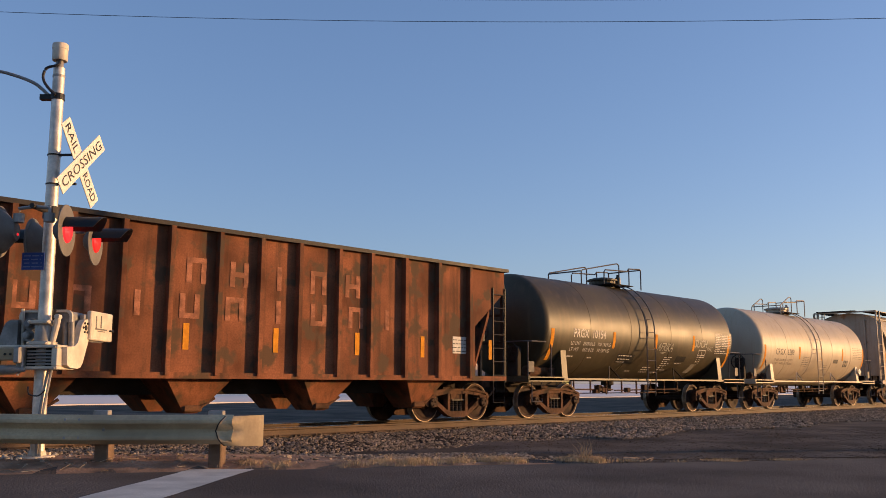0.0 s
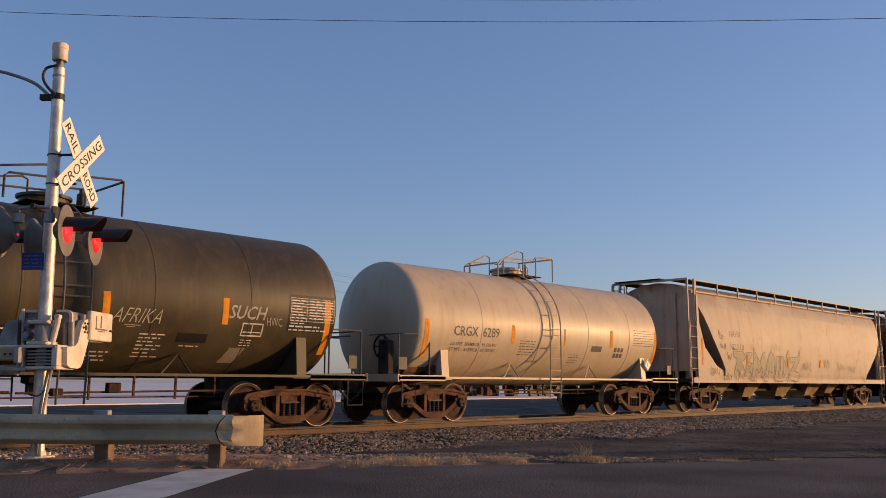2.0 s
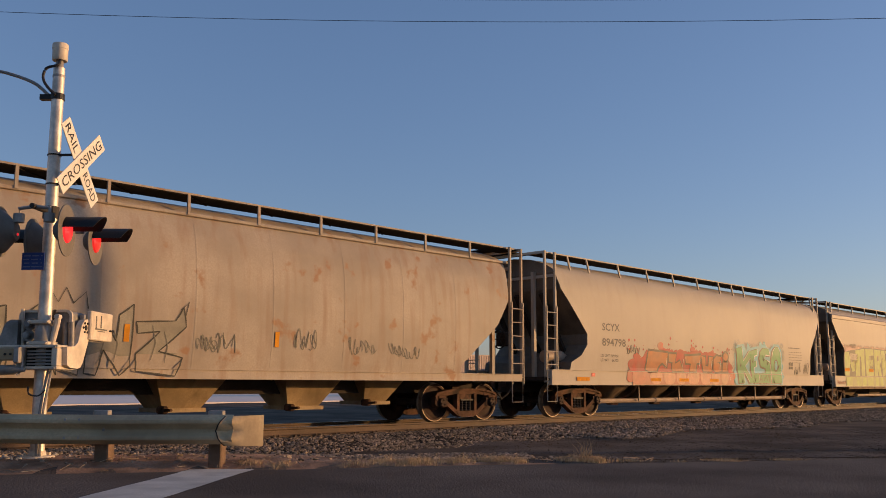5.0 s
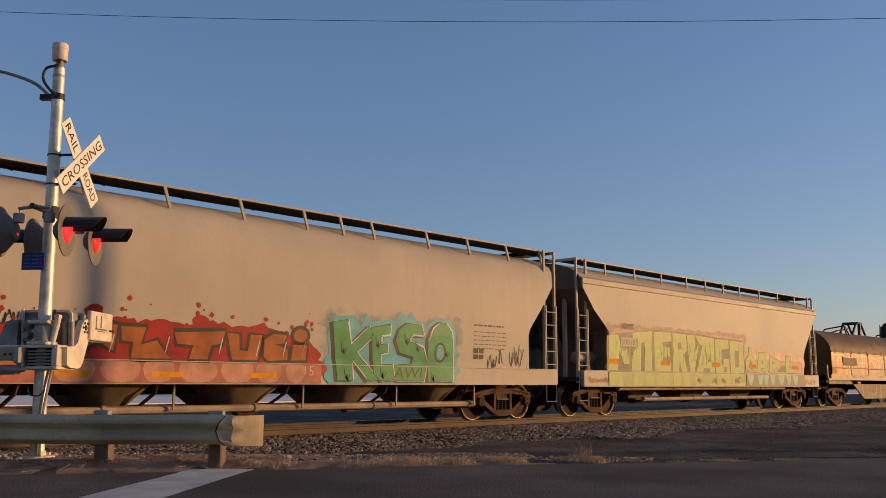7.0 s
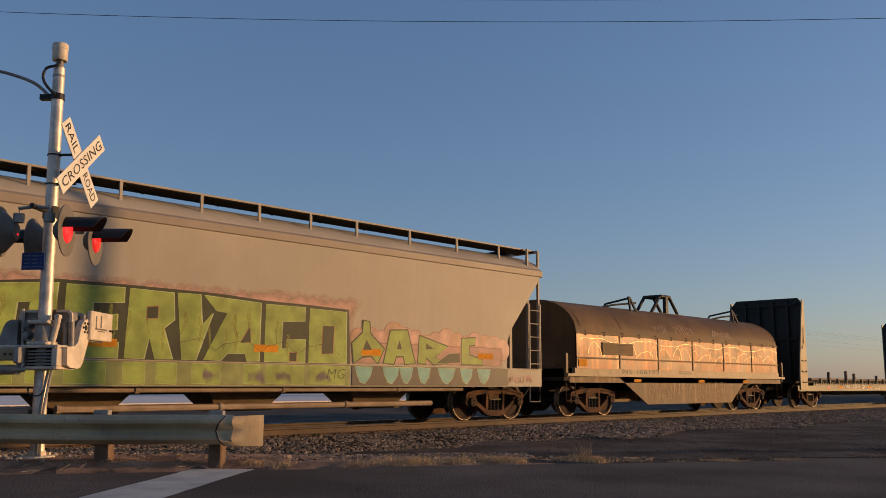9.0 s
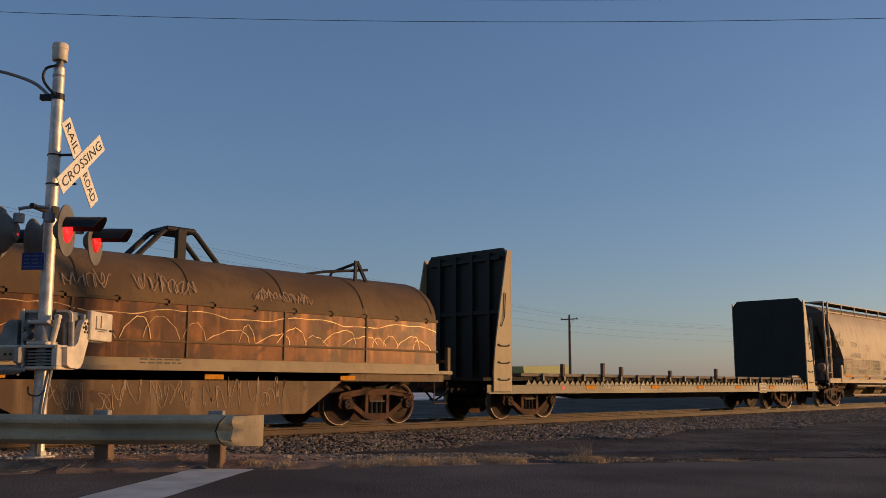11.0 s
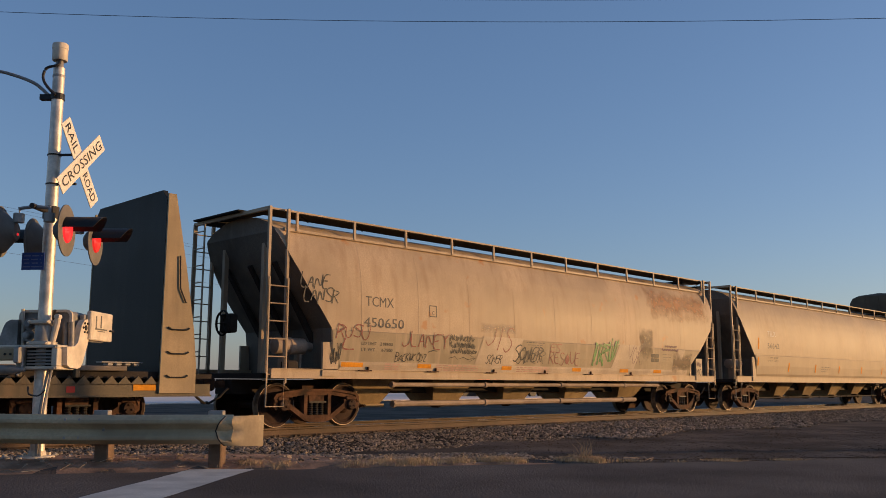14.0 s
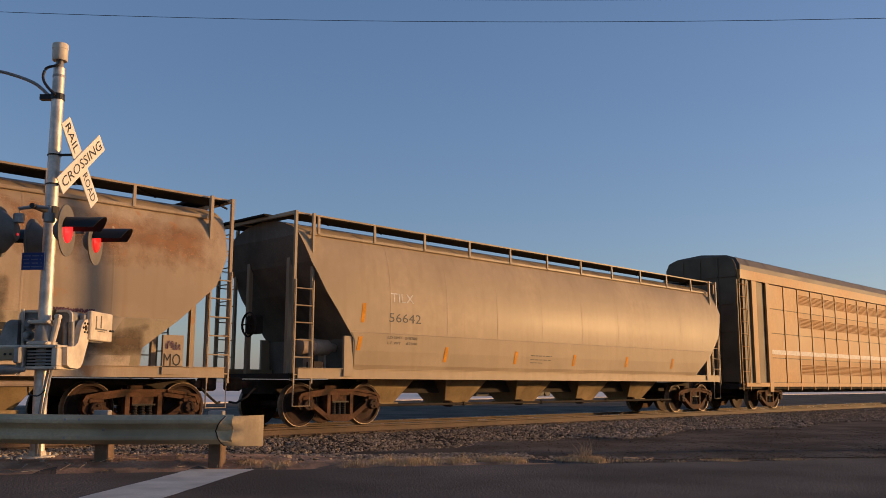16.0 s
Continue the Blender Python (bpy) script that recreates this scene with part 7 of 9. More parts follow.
    patch(g, 152.0 - mid, 153.3 - mid, 1.25, 1.95, skin, 0.02)
    part("grime_patch", g, soft_paint("brown_grimy_stain", (0.14, 0.088, 0.048), 3.0, 2.4, 0.8), car, "dark brown stain")
    letters("graffiti", "MO", (153.62 - mid, 153.95 - mid, 1.2, 1.42), lambda z: -1.565, ink, car, bold=0.0)
    scrawl(car, mid, lambda z: -1.565, 153.65, 153.95, 1.48, 1.65, 61, purp, 0.012)
    for k in (-1, 1):
        for s in (138.2, 153.6):
            g = Shape()
            y0, y1 = sorted((k * 1.5, k * 1.56))
            g.box(s - mid, s + 0.4 - mid, y0, y1, 1.05, 1.75)
            part("bolster_plate", g, HOPPER_D, car)
    pipes(car, mid, [(140.3, 151.5, -1.38, 0.88, 0.05), (140.6, 150.6, -1.1, 0.45, 0.065)])


def tilx():
    posts = [157.13 + 1.565 * i for i in range(12)]
    car, mid, skin = covered_hopper("covered_hopper_car", 156.45, 174.35, [(156.65, 3.98), (156.85, 3.4), (157.2, 2.8), (157.94, 1.85), (157.97, 1.12)], [(174.25, 3.98), (174.4, 3.3), (174.1, 2.5), (173.5, 1.85), (172.7, 1.3), (172.6, 1.12)], ROUND, HOPPER_E, (158.05, 173.35),
                                    [(159.05, 160.6, 0.46), (161.6, 163.2, 0.44), (164.35, 165.95, 0.44), (167.15, 168.75, 0.44), (169.9, 171.5, 0.46)], "smooth grey covered hopper car with yellow reflectors", posts, sill=(1.0, 1.2, 1.52), seams=(159.0, 160.8, 162.6, 164.4, 166.2, 168.0, 169.8, 171.6, 173.0), bay_paint=BAY_TAN, skirt=(2.0, SKIRT_TAN), end_paint=END_SHADE_GRIME)
    shell = skin
    skin = lambda z: shell(z) - (0.014 if z < 2.12 else 0.0)
    o = skin_off(skin, 0.008)
    letters("marking", "TILX", (159.0 - mid, 159.7 - mid, 2.7, 2.9), o, WHITE_INK, car)
    letters("marking", "56642", (158.94 - mid, 159.92 - mid, 2.25, 2.45), o, DARK_INK, car)
    letters("marking", "LD LMT  218700", (158.9 - mid, 159.8 - mid, 1.88, 1.94), o, DARK_INK, car)
    letters("marking", "LT WT    67300", (158.9 - mid, 159.8 - mid, 1.76, 1.82), o, DARK_INK, car)
    small_print(car, mid, skin, [(163.9, 164.8, 1.62, 0.05), (163.9, 164.8, 1.52, 0.04), (163.9, 164.4, 1.44, 0.04)], DARK_INK)
    for s, z0, z1 in ((158.2, 2.2, 2.62), (158.1, 1.6, 1.9), (160.75, 1.4, 1.75), (163.3, 1.4, 1.72), (165.8, 1.4, 1.7), (168.4, 1.4, 1.7), (171.0, 1.4, 1.7)):
        g = Shape()
        patch(g, s - mid - 0.05, s - mid + 0.05, z0, z1, skin, 0.012, 0.06)
        part("reflector", g, YELLOW_TAPE, car, "yellow reflective strip")
    for k in (-1, 1):
        for s in (157.72, 173.3):
            g = Shape()
            y0, y1 = sorted((k * 1.5, k * 1.56))
            g.box(s - mid, s + 0.25 - mid, y0, y1, 1.05, 1.9)
            part("bolster_plate", g, HOPPER_E, car)
    pipes(car, mid, [(159.0, 172.0, -0.9, 0.42, 0.03)], SHADOW_GREY)


def autorack():
    s0, s1 = 176.0, 203.0
    car, mid = car_base("autorack_car", s0, s1, (179.05, 199.9), "tan enclosed autorack car with perforated side panels", "autorack car")
    L = lambda s: s - mid
    g = Shape()
    roof = [(-1.5, 5.05), (-1.5, 5.25), (-1.35, 5.5), (-1.0, 5.63), (0, 5.72), (1.0, 5.63), (1.35, 5.5), (1.5, 5.25), (1.5, 5.05)]
    g.loft([[(x, py, pz) for py, pz in roof] for x in (L(s0 + 0.15), L(s1 - 0.15))], caps=True)
    part("roof", g, RACK_ROOF, car, "dull grey-brown corrugated roof")
    for i in range(18):
        g = Shape()
        x = L(s0 + 0.9 + i * 1.48)
        g.loft([[(x + dx, py * 1.008, pz + 0.015) for py, pz in roof[1:-1]] for dx in (-0.03, 0.03)], closed=False)
        part("roof_rib", g, RACK_ROOF, car)
    for k in (-1, 1):
        g = Shape()
        y0, y1 = sorted((k * 1.4, k * 1.46))
        g.box(L(s0 + 0.35), L(s1 - 0.35), y0, y1, 0.95, 4.85)
        part("side_backing", g, RACK_BROWN, car)
        g = Shape()
        y0, y1 = sorted((k * 1.44, k * 1.56))
        g.box(L(s0), L(s1), y0, y1, 4.72, 5.06)
        part("top_rail", g, RACK_TAN, car)
        g = Shape()
        y0, y1 = sorted((k * 1.44, k * 1.54))
        g.box(L(s0 + 0.2), L(s1 - 0.2), y0, y1, 0.84, 0.98)
        part("side_sill", g, RACK_TAN, car)
        for i in range(18):
            x = s0 + 2.45 + i * 1.3
            g = Shape()
            y0, y1 = sorted((k * 1.46, k * 1.515))
            g.box(L(x) - 0.03, L(x) + 0.03, y0, y1, 0.7, 4.72)
            part("side_post", g, RACK_TAN, car)
        for i in range(17):
            x0, x1 = s0 + 2.45 + i * 1.3 + 0.032, s0 + 2.45 + (i + 1) * 1.3 - 0.032
            for r in range(4):
                z0 = 1.0 + r * 0.93
                g = Shape()
                edge = [(k * 1.46, z0), (k * 1.49, z0)]
                if i >= 2 and r != 1:
                    for j in range(8):
                        zz = z0 + 0.3 + j * 0.055
                        edge += [(k * 1.49, zz), (k * 1.505, zz + 0.004), (k * 1.505, zz + 0.022), (k * 1.478, zz + 0.028)]
                edge += [(k * 1.49, z0 + 0.9), (k * 1.46, z0 + 0.9)]
                g.prism(edge[::k], "x", L(x0), L(x1))
                part("side_panel", g, RACK_TAN, car)
        g = Shape()
        y0, y1 = sorted((k * 1.49, k * 1.505))
        g.box(L(s0 + 2.5), L(s1 - 2.5), y0, y1, 2.05, 2.22)
        part("stripe", g, WHITE_INK, car)
    for k, e in ((1, L(s0)), (-1, L(s1))):
        g = Shape()
        x0, x1 = sorted((e, e + k * 0.06))
        g.prism([(-1.42, 0.95), (-1.42, 5.2), (-1.3, 5.45), (-1.0, 5.58), (1.0, 5.58), (1.3, 5.45), (1.42, 5.2), (1.42, 0.95)], "x", x0, x1)
        part("end_door", g, RACK_BROWN, car, "dark brown end doors")
        g = Shape()
        x0, x1 = sorted((e - k * 0.03, e))
        for yy in (-0.7, 0.0, 0.7):
            g.box(x0, x1, yy - 0.03, yy + 0.03, 1.0, 5.5)
        for z in (1.8, 2.8, 3.8, 4.8):
            g.box(x0, x1, -1.4, 1.4, z, z + 0.06)
        part("door_frame", g, RACK_BROWN, car)
        for yy in (-1.5, 1.5):
            g = Shape()
            a = e + 0.02 if k == 1 else e - 0.62
            ladder(g, a, 0.6, yy, 0.7, 4.75, 9)
            part("ladder", g, RACK_TAN, car)
            g = Shape()
            b0, b1 = sorted((e + k * 0.95, e + k * 1.3))
            g.box(b0, b1, yy - 0.04, yy + 0.04, 0.95, 4.75)
            b0, b1 = sorted((e + k * 2.1, e + k * 2.4))
            g.box(b0, b1, yy - 0.05, yy + 0.03, 0.65, 4.75)
            part("end_post", g, RACK_TAN, car)
    g = Shape()
    g.box(L(s0), L(s1), -1.35, 1.35, 0.75, 1.0).box(L(s0), L(s1), -0.3, 0.3, 0.6, 0.8)
    part("underframe", g, SHADOW_GREY, car)


open_hopper()
black_tank()
grey_tank()
nahx()
scyx()
admx()
coil_car()
bulkhead_flat()
tcmx()
tilx()
autorack()


# ---- ground, road, track ----
def smooth(a, b, t):
    t = max(0.0, min(1.0, (t - a) / (b - a)))
    return t * t * (3 - 2 * t)


def road_edge(X):
    return 10.17 + 0.235 * min(X, 9.0 + 0.1 * (X - 9.0)) + 0.075 * math.sin(X * 0.9 + 1.0)


def land(x, y):
    """Height of the ground: level with the road, a little lower beside and behind the track."""
    a = radians(TURN)
    X, Y = x * math.sin(a) - y * math.cos(a), x * math.cos(a) + y * math.sin(a)
    d = Y - road_edge(X)
    bank = 1 - smooth(-2.6, 0.2, X)
    drop = smooth(0.2 + 1.1 * bank, 3.5, d)
    lump = 0.03 * noise.noise(Vector((x * 0.6, y * 0.6, 0))) + 0.012 * noise.noise(Vector((x * 2.7, y * 2.7, 3)))
    far = smooth(60, 300, math.hypot(x, y))
    berm = (0.035 * (1 - smooth(0.0, 5.0, X)) + 0.06 * bank) * smooth(-0.05, 0.15 + 0.5 * bank, d) * (1 - smooth(0.8 + 0.5 * bank, 2.2 + 0.5 * bank, d))
    return -0.03 + berm - 0.27 * drop + lump * smooth(-0.1, 0.8, Y - road_edge(X)) * (1 - far)


def spaced(fine, lo, hi, step, reach):
    v = [lo + step * i for i in range(int((hi - lo) / step) + 1)]
    d = step
    a, b = v[0], v[-1]
    left, right = [], []
    while a > -reach or b < reach:
        d *= 1.6
        a, b = a - d, b + d
        left.append(a), right.append(b)
    return left[::-1] + v + right


def build_ground():
    xs, ys = spaced(0, -6, 48, 0.4, 2600), spaced(0, 2, 34, 0.4, 2600)
    g = Shape()
    g.loft([[(x, y, land(x, y)) for x in xs] for y in ys], closed=False)
    piece("ground", g, EARTH, "dry brown roadside earth with sparse litter", kind="structure", smooth=True)
    # pale ground, its base lifted further towards white in place of distance haze
    pale = surface("pale_hazed_far_field", (0.84, 0.72, 0.63), 0.9, vary=0.1, patch=0.02, grain=0.3, bump=0)
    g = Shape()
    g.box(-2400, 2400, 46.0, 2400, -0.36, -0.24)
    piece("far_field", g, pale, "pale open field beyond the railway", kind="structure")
    # road: asphalt slab with a ragged edge
    g = Shape()
    rows = []
    rnd = random.Random(2)
    for i in range(241):
        X = -60 + i * 0.5
        e = road_edge(X) + rnd.uniform(-0.04, 0.04)
        rows.append([place(X, -9, -0.25), place(X, -9, 0.0), place(X, e - 0.08, 0.0), place(X, e + 0.02, -0.05), place(X, e + 0.03, -0.3)])
    g.loft(rows, closed=False)
    piece("road", g, ASPHALT, "worn dark asphalt road", kind="structure")
    # crumbly dirt between the road and the ballast
    g = Shape()
    strip = []
    for i in range(121):
        X = -10 + i * 0.1
        w = (2.1 + 0.16 * math.sin(X * 3.7)) * (1 - smooth(-2.9, 0.2, X)) + 0.05 + 0.25 * (1 - smooth(0.0, 1.6, X))
        row = []
        for j in range(11):
            p = place(X, road_edge(X) - 0.03 + w * j / 10)
            lump = 0.009 * noise.noise(Vector((p.x * 5, p.y * 5, 1))) + 0.006 * noise.noise(Vector((p.x * 14, p.y * 14, 4)))
            row.append((p.x, p.y, land(p.x, p.y) + (0.009 + lump if 0 < j < 10 else -0.03 if j == 10 else 0.008)))
        strip.append(row)
    g.loft(strip, closed=False)
    piece("dirt_berm", g, DIRT, "crumbly reddish dirt beside the road", kind="structure", smooth=True)
    g = Shape()
    rows = []
    for i in range(20):
        t = i / 19
        X0, X1, Y = -2.93 + 0.27 * t, -2.27 + 0.27 * t, 5.2 + 4.45 * t
        w = rnd.uniform(-0.012, 0.012)
        rows.append([place(X0 - 0.16 * (1 - t) + w, Y, 0.004), place(X1 - 0.16 * (1 - t) - w, Y, 0.004)])
    g.loft(rows, closed=False)
    piece("stop_line", g, LINE_WHITE, "worn white painted stop line", kind="structure")


def build_track():
    track = thing("track", pose(0, TRACK, 0), "single railway track with rusty rails on ballast", "", kind="structure")
    for k in (-1, 1):
        c = k * GAUGE / 2
        g = Shape()
        prof = [(-0.075, -0.185), (0.075, -0.185), (0.075, -0.172), (0.02, -0.15), (0.011, -0.12), (0.011, -0.055), (0.036, -0.042), (0.036, -0.008), (-0.036, -0.008), (-0.036, -0.042), (-0.011, -0.055), (-0.011, -0.12), (-0.02, -0.15), (-0.075, -0.172)]
        g.prism([(c + y, z) for y, z in prof], "x", -60, 240)
        g.slot = 1
        g.prism([(c - 0.034, -0.0075), (c + 0.034, -0.0075), (c + 0.026, 0.0), (c - 0.026, 0.0)], "x", -60, 240)
        part("rail", g, [RAIL_SIDE, RAIL_TOP], track, "rusty steel rail with a polished top")
    g = Shape()
    g.soft_box(-0.115, 0.115, -1.3, 1.3, -0.37, -0.19, 0.015)
    tie = g.mesh("tie", TIE_WOOD)
    g = Shape()
    g.box(-0.1, 0.1, -0.14, 0.14, -0.192, -0.178)
    for x in (-0.06, 0.06):
        for y in (-0.1, 0.1):
            g.box(x - 0.015, x + 0.015, y - 0.02, y + 0.02, -0.18, -0.15)
    plate = g.mesh("tie_plate", RAIL_SIDE)
    for i in range(150):
        x = -2 + i * 0.53
        t = part("tie", tie, None, track, m=pose(x, 0, 0, 0, 0, random.uniform(-0.6, 0.6)))
        if i < 90:
            for k in (-1, 1):
                part("tie_plate", plate, None, t, m=pose(0, k * GAUGE / 2, 0))
    # ballast bed
    g = Shape()
    rows = []
    xs = [-60 + 2.0 * i for i in range(30)] + [0.5 * i for i in range(140)] + [70 + 5 * i for i in range(35)]
    for x in xs:
        j = lambda a: 0.03 * noise.noise(Vector((x * 1.3, a * 3.1, 0)))
        rows.append([(x, TRACK - 4.1 + j(1) * 4, -0.36), (x, TRACK - 3.0 + j(2) * 3, -0.26 + j(3)), (x, TRACK - 1.7, -0.205 + j(4)), (x, TRACK - 0.75, -0.2 + j(5) * 0.5), (x, TRACK, -0.2 + j(6) * 0.5), (x, TRACK + 0.75, -0.2), (x, TRACK + 1.7, -0.21 + j(7)), (x, TRACK + 3.2, -0.4)])
    g.loft(rows, closed=False)
    piece("ballast_bed", g, FINES, "grey-brown ballast bed under the track", kind="structure", smooth=True)


def stone_forms(rnd, n=6):
    forms = []
    bm = bmesh.new()
    bmesh.ops.create_icosphere(bm, subdivisions=1, radius=1.0)
    base = [v.co.copy() for v in bm.verts]
    faces = [tuple(v.index for v in f.verts) for f in bm.faces]
    bm.free()
    for _ in range(n):
        s = Vector((rnd.uniform(0.8, 1.2), rnd.uniform(0.6, 1.0), rnd.uniform(0.45, 0.75)))
        forms.append([Vector((c.x * s.x, c.y * s.y, c.z * s.z)) * rnd.uniform(0.75, 1.15) for c in base])
    return forms, faces


def scatter_stones(name, spots, sizes, mat, label, seed):
    rnd = random.Random(seed)
    forms, faces = stone_forms(rnd)
    V, F = [], []
    for x, y, z in spots:
        r = rnd.uniform(*sizes) * rnd.choice((0.7, 1.0, 1.0, 1.25))
        q = Euler((rnd.uniform(-0.6, 0.6), rnd.uniform(-0.6, 0.6), rnd.uniform(0, 6.3))).to_matrix() * r
        n = len(V)
        c = Vector((x, y, z + r * 0.2))
        V.extend(tuple(q @ v + c) for v in rnd.choice(forms))
        F.extend((n + a, n + b, n + d) for a, b, d in faces)
    me = bpy.data.meshes.new(name)
    me.from_pydata(V, [], F)
    me.materials.append(mat)
    ob = new(name, me)
    tagged(ob, label, "stones", kind="stuff")


def bed_top(y):
    d = TRACK - y
    pts = [(4.1, -0.33), (3.0, -0.26), (1.7, -0.205), (0, -0.2), (-1.7, -0.21), (-3.2, -0.38)]
    for (a, za), (b, zb) in zip(pts, pts[1:]):
        if b <= d <= a:
            return zb + (za - zb) * (d - b) / (a - b)
    return -0.36


def build_stones():
    rnd = random.Random(9)
    spots = []
    while len(spots) < 44000:
        x = 4.5 + 50 * rnd.random() ** 1.9
        y = TRACK + rnd.uniform(-4.3, 0.9) if rnd.random() < 0.93 else TRACK + rnd.uniform(0.8, 3.0)
        if abs(abs(y - TRACK) - GAUGE / 2) < 0.1:
            continue
        spots.append((x, y, bed_top(y)))
    scatter_stones("ballast_stones", spots, (0.017, 0.037), BALLAST, "loose angular grey-brown ballast stones", 4)
    spots = []
    while len(spots) < 17000:
        x = 17 + 48 * rnd.random() ** 1.25
        y = TRACK - rnd.uniform(0.95, 4.6 + 0.5 * math.sin(x * 0.8) + 0.8 * smooth(20, 30, x) * rnd.random())
        spots.append((x, y, max(bed_top(y), land(x, y)) + 0.005))
    scatter_stones("shoulder_stones", spots, (0.03, 0.055), BALLAST, "coarse ballast stones on the track shoulder", 14)
    # stones strewn from the bed to the road, thinning out along the track
    spots = []
    while len(spots) < 20000:
        X = rnd.uniform(-6, 13)
        Y = road_edge(X) + 0.4 + 5.0 * rnd.random()
        if X < 0.3 and Y < road_edge(X) + 0.5 + 1.2 * (1 - smooth(-2.9, 0.0, X)) + 0.25 * math.sin(X * 2.3) and rnd.random() < 0.92:
            continue
        if X > 0.9 and Y < road_edge(X) + 2.6 and rnd.random() < 0.97:
            continue
        if rnd.random() > 1.0 - smooth(0.0, 5.0, X) * 0.72:
            continue
        p = place(X, Y)
        if p.y > TRACK - 3.2 or (X > 1.5 and p.y < TRACK - 4.9 + rnd.random()):
            continue
        spots.append((p.x, p.y, land(p.x, p.y)))
    scatter_stones("strewn_stones", spots, (0.014, 0.034), BALLAST, "ballast stones strewn beside the road", 6)
    spots = []
    while len(spots) < 9000:
        X = rnd.uniform(0.5, 13)
        Y = road_edge(X) + 0.5 + 12 * rnd.random() ** 1.2
        p = place(X, Y)
        if p.y < TRACK - 3.6 and rnd.random() < 0.5 + 0.5 * smooth(-0.2, 0.4, noise.noise(Vector((p.x * 0.5, p.y * 0.5, 2)))):
            spots.append((p.x, p.y, land(p.x, p.y)))
    scatter_stones("small_stones", spots, (0.006, 0.017), GRIT, "small stones over the earth beside the track", 7)
    spots = []
    while len(spots) < 8000:
        X = rnd.uniform(0, 12)
        Y = road_edge(X) - 0.03 + 5.5 * rnd.random() ** 1.4
        p = place(X, Y)
        spots.append((p.x, p.y, land(p.x, p.y)))
    scatter_stones("roadside_gravel", spots, (0.005, 0.012), GRIT, "dark gravel scattered along the road edge", 5)
    spots = []
    while len(spots) < 12000:
        X = rnd.uniform(-6, 0.8)
        Y = road_edge(X) - 0.04 + (1.0 + 1.5 * (1 - smooth(-2.9, 0.0, X))) * rnd.random()
        if rnd.random() > 1 - smooth(-0.6, 0.8, X):
            continue
        p = place(X, Y)
        spots.append((p.x, p.y, land(p.x, p.y)))
    heap = []
    for _ in range(90):
        X, Y = rnd.gauss(-4.75, 0.3), rnd.gauss(10.25, 0.22)
        p = place(X, Y)
        heap.append((p.x, p.y, land(p.x, p.y)))
    scatter_stones("rubble", heap, (0.012, 0.04), surface("pale_concrete_rubble", (0.55, 0.5, 0.43), 0.9, vary=0.35, patch=3.0, grain=50, pieces=0.4, bump=0.4), "pale broken rubble beside the mast's foot", 11)
    scatter_stones("dirt_clods", spots, (0.004, 0.011), CLODS, "crumbly reddish dirt on the road's berm", 8)


def build_grass():
    rnd = random.Random(21)

    def tuft(g, X, Y, n, h, spread):
        p = place(X, Y)
        z = land(p.x, p.y)
        for _ in range(n):
            a, r = rnd.uniform(0, 6.3), spread * rnd.random() ** 0.7
            bx, by = p.x + r * math.cos(a), p.y + r * math.sin(a)
            hh = h * rnd.uniform(0.5, 1.1)
            lx, ly = rnd.uniform(-0.95, 0.95) * hh, rnd.uniform(-0.95, 0.95) * hh
            w = 0.0028
            t = rnd.uniform(0, 3.14)
            wx, wy = w * math.cos(t), w * math.sin(t)
            g.add([(bx - wx, by - wy, z - 0.01), (bx + wx, by + wy, z - 0.01), (bx + lx * 0.4 + wx * 0.7, by + ly * 0.4 + wy * 0.7, z + hh * 0.6), (bx + lx * 0.4 - wx * 0.7, by + ly * 0.4 - wy * 0.7, z + hh * 0.6), (bx + lx, by + ly, z + hh)], [(0, 1, 2, 3), (3, 2, 4)])

    g = Shape()
    for X0, X1, n, h in ((0.15, 1.1, 150, 0.055), (1.1, 1.9, 50, 0.045), (-0.75, 0.15, 90, 0.05), (-2.2, -0.75, 60, 0.035), (1.9, 4.6, 26, 0.03)):
        for _ in range(n):
            X = rnd.uniform(X0, X1)
            patchy = noise.noise(Vector((X * 3.1, 0.7, 0.2)))
            if patchy < -0.12:
                continue
            tuft(g, X, road_edge(X) + rnd.uniform(0.12, 0.42), 34, h * (0.8 + patchy), 0.13)
    piece("roadside_grass", g, DRY_GRASS, "short dry straw-coloured grass at the road edge", "grass", kind="stuff")
    for X, h, n in ((1.74, 0.26, 34), (1.62, 0.13, 30), (0.28, 0.13, 40), (0.46, 0.11, 40), (-0.6, 0.1, 26)):
        g = Shape()
        tuft(g, X, road_edge(X) + 0.3, n, h, 0.09)
        piece("grass_tuft", g, DRY_GRASS, "dry straw-coloured grass tuft beside the road", "grass", "roadside tufts")


def build_twigs():
    rnd = random.Random(33)
    g = Shape()
    for _ in range(260):
        X = rnd.uniform(-5.6, 2.6)
        Y = road_edge(X) + 0.1 + rnd.random() ** 1.5 * (2.6 if X < 0 else 1.2)
        p = place(X, Y)
        a, L = rnd.uniform(0, 3.14), rnd.choice((0.02, 0.03, 0.04, 0.05, 0.09))
        dx, dy = L * math.cos(a), L * math.sin(a)
        z0, z1 = land(p.x - dx, p.y - dy) + 0.02, land(p.x + dx, p.y + dy) + rnd.uniform(0.02, 0.05)
        g.tube([(p.x - dx, p.y - dy, z0), (p.x, p.y, (z0 + z1) / 2 + 0.006), (p.x + dx, p.y + dy, z1)], rnd.uniform(0.0015, 0.004), 5)
    piece("dry_twigs", g, TWIG, "pale dry twigs and straws on the roadside", "twigs", kind="stuff")


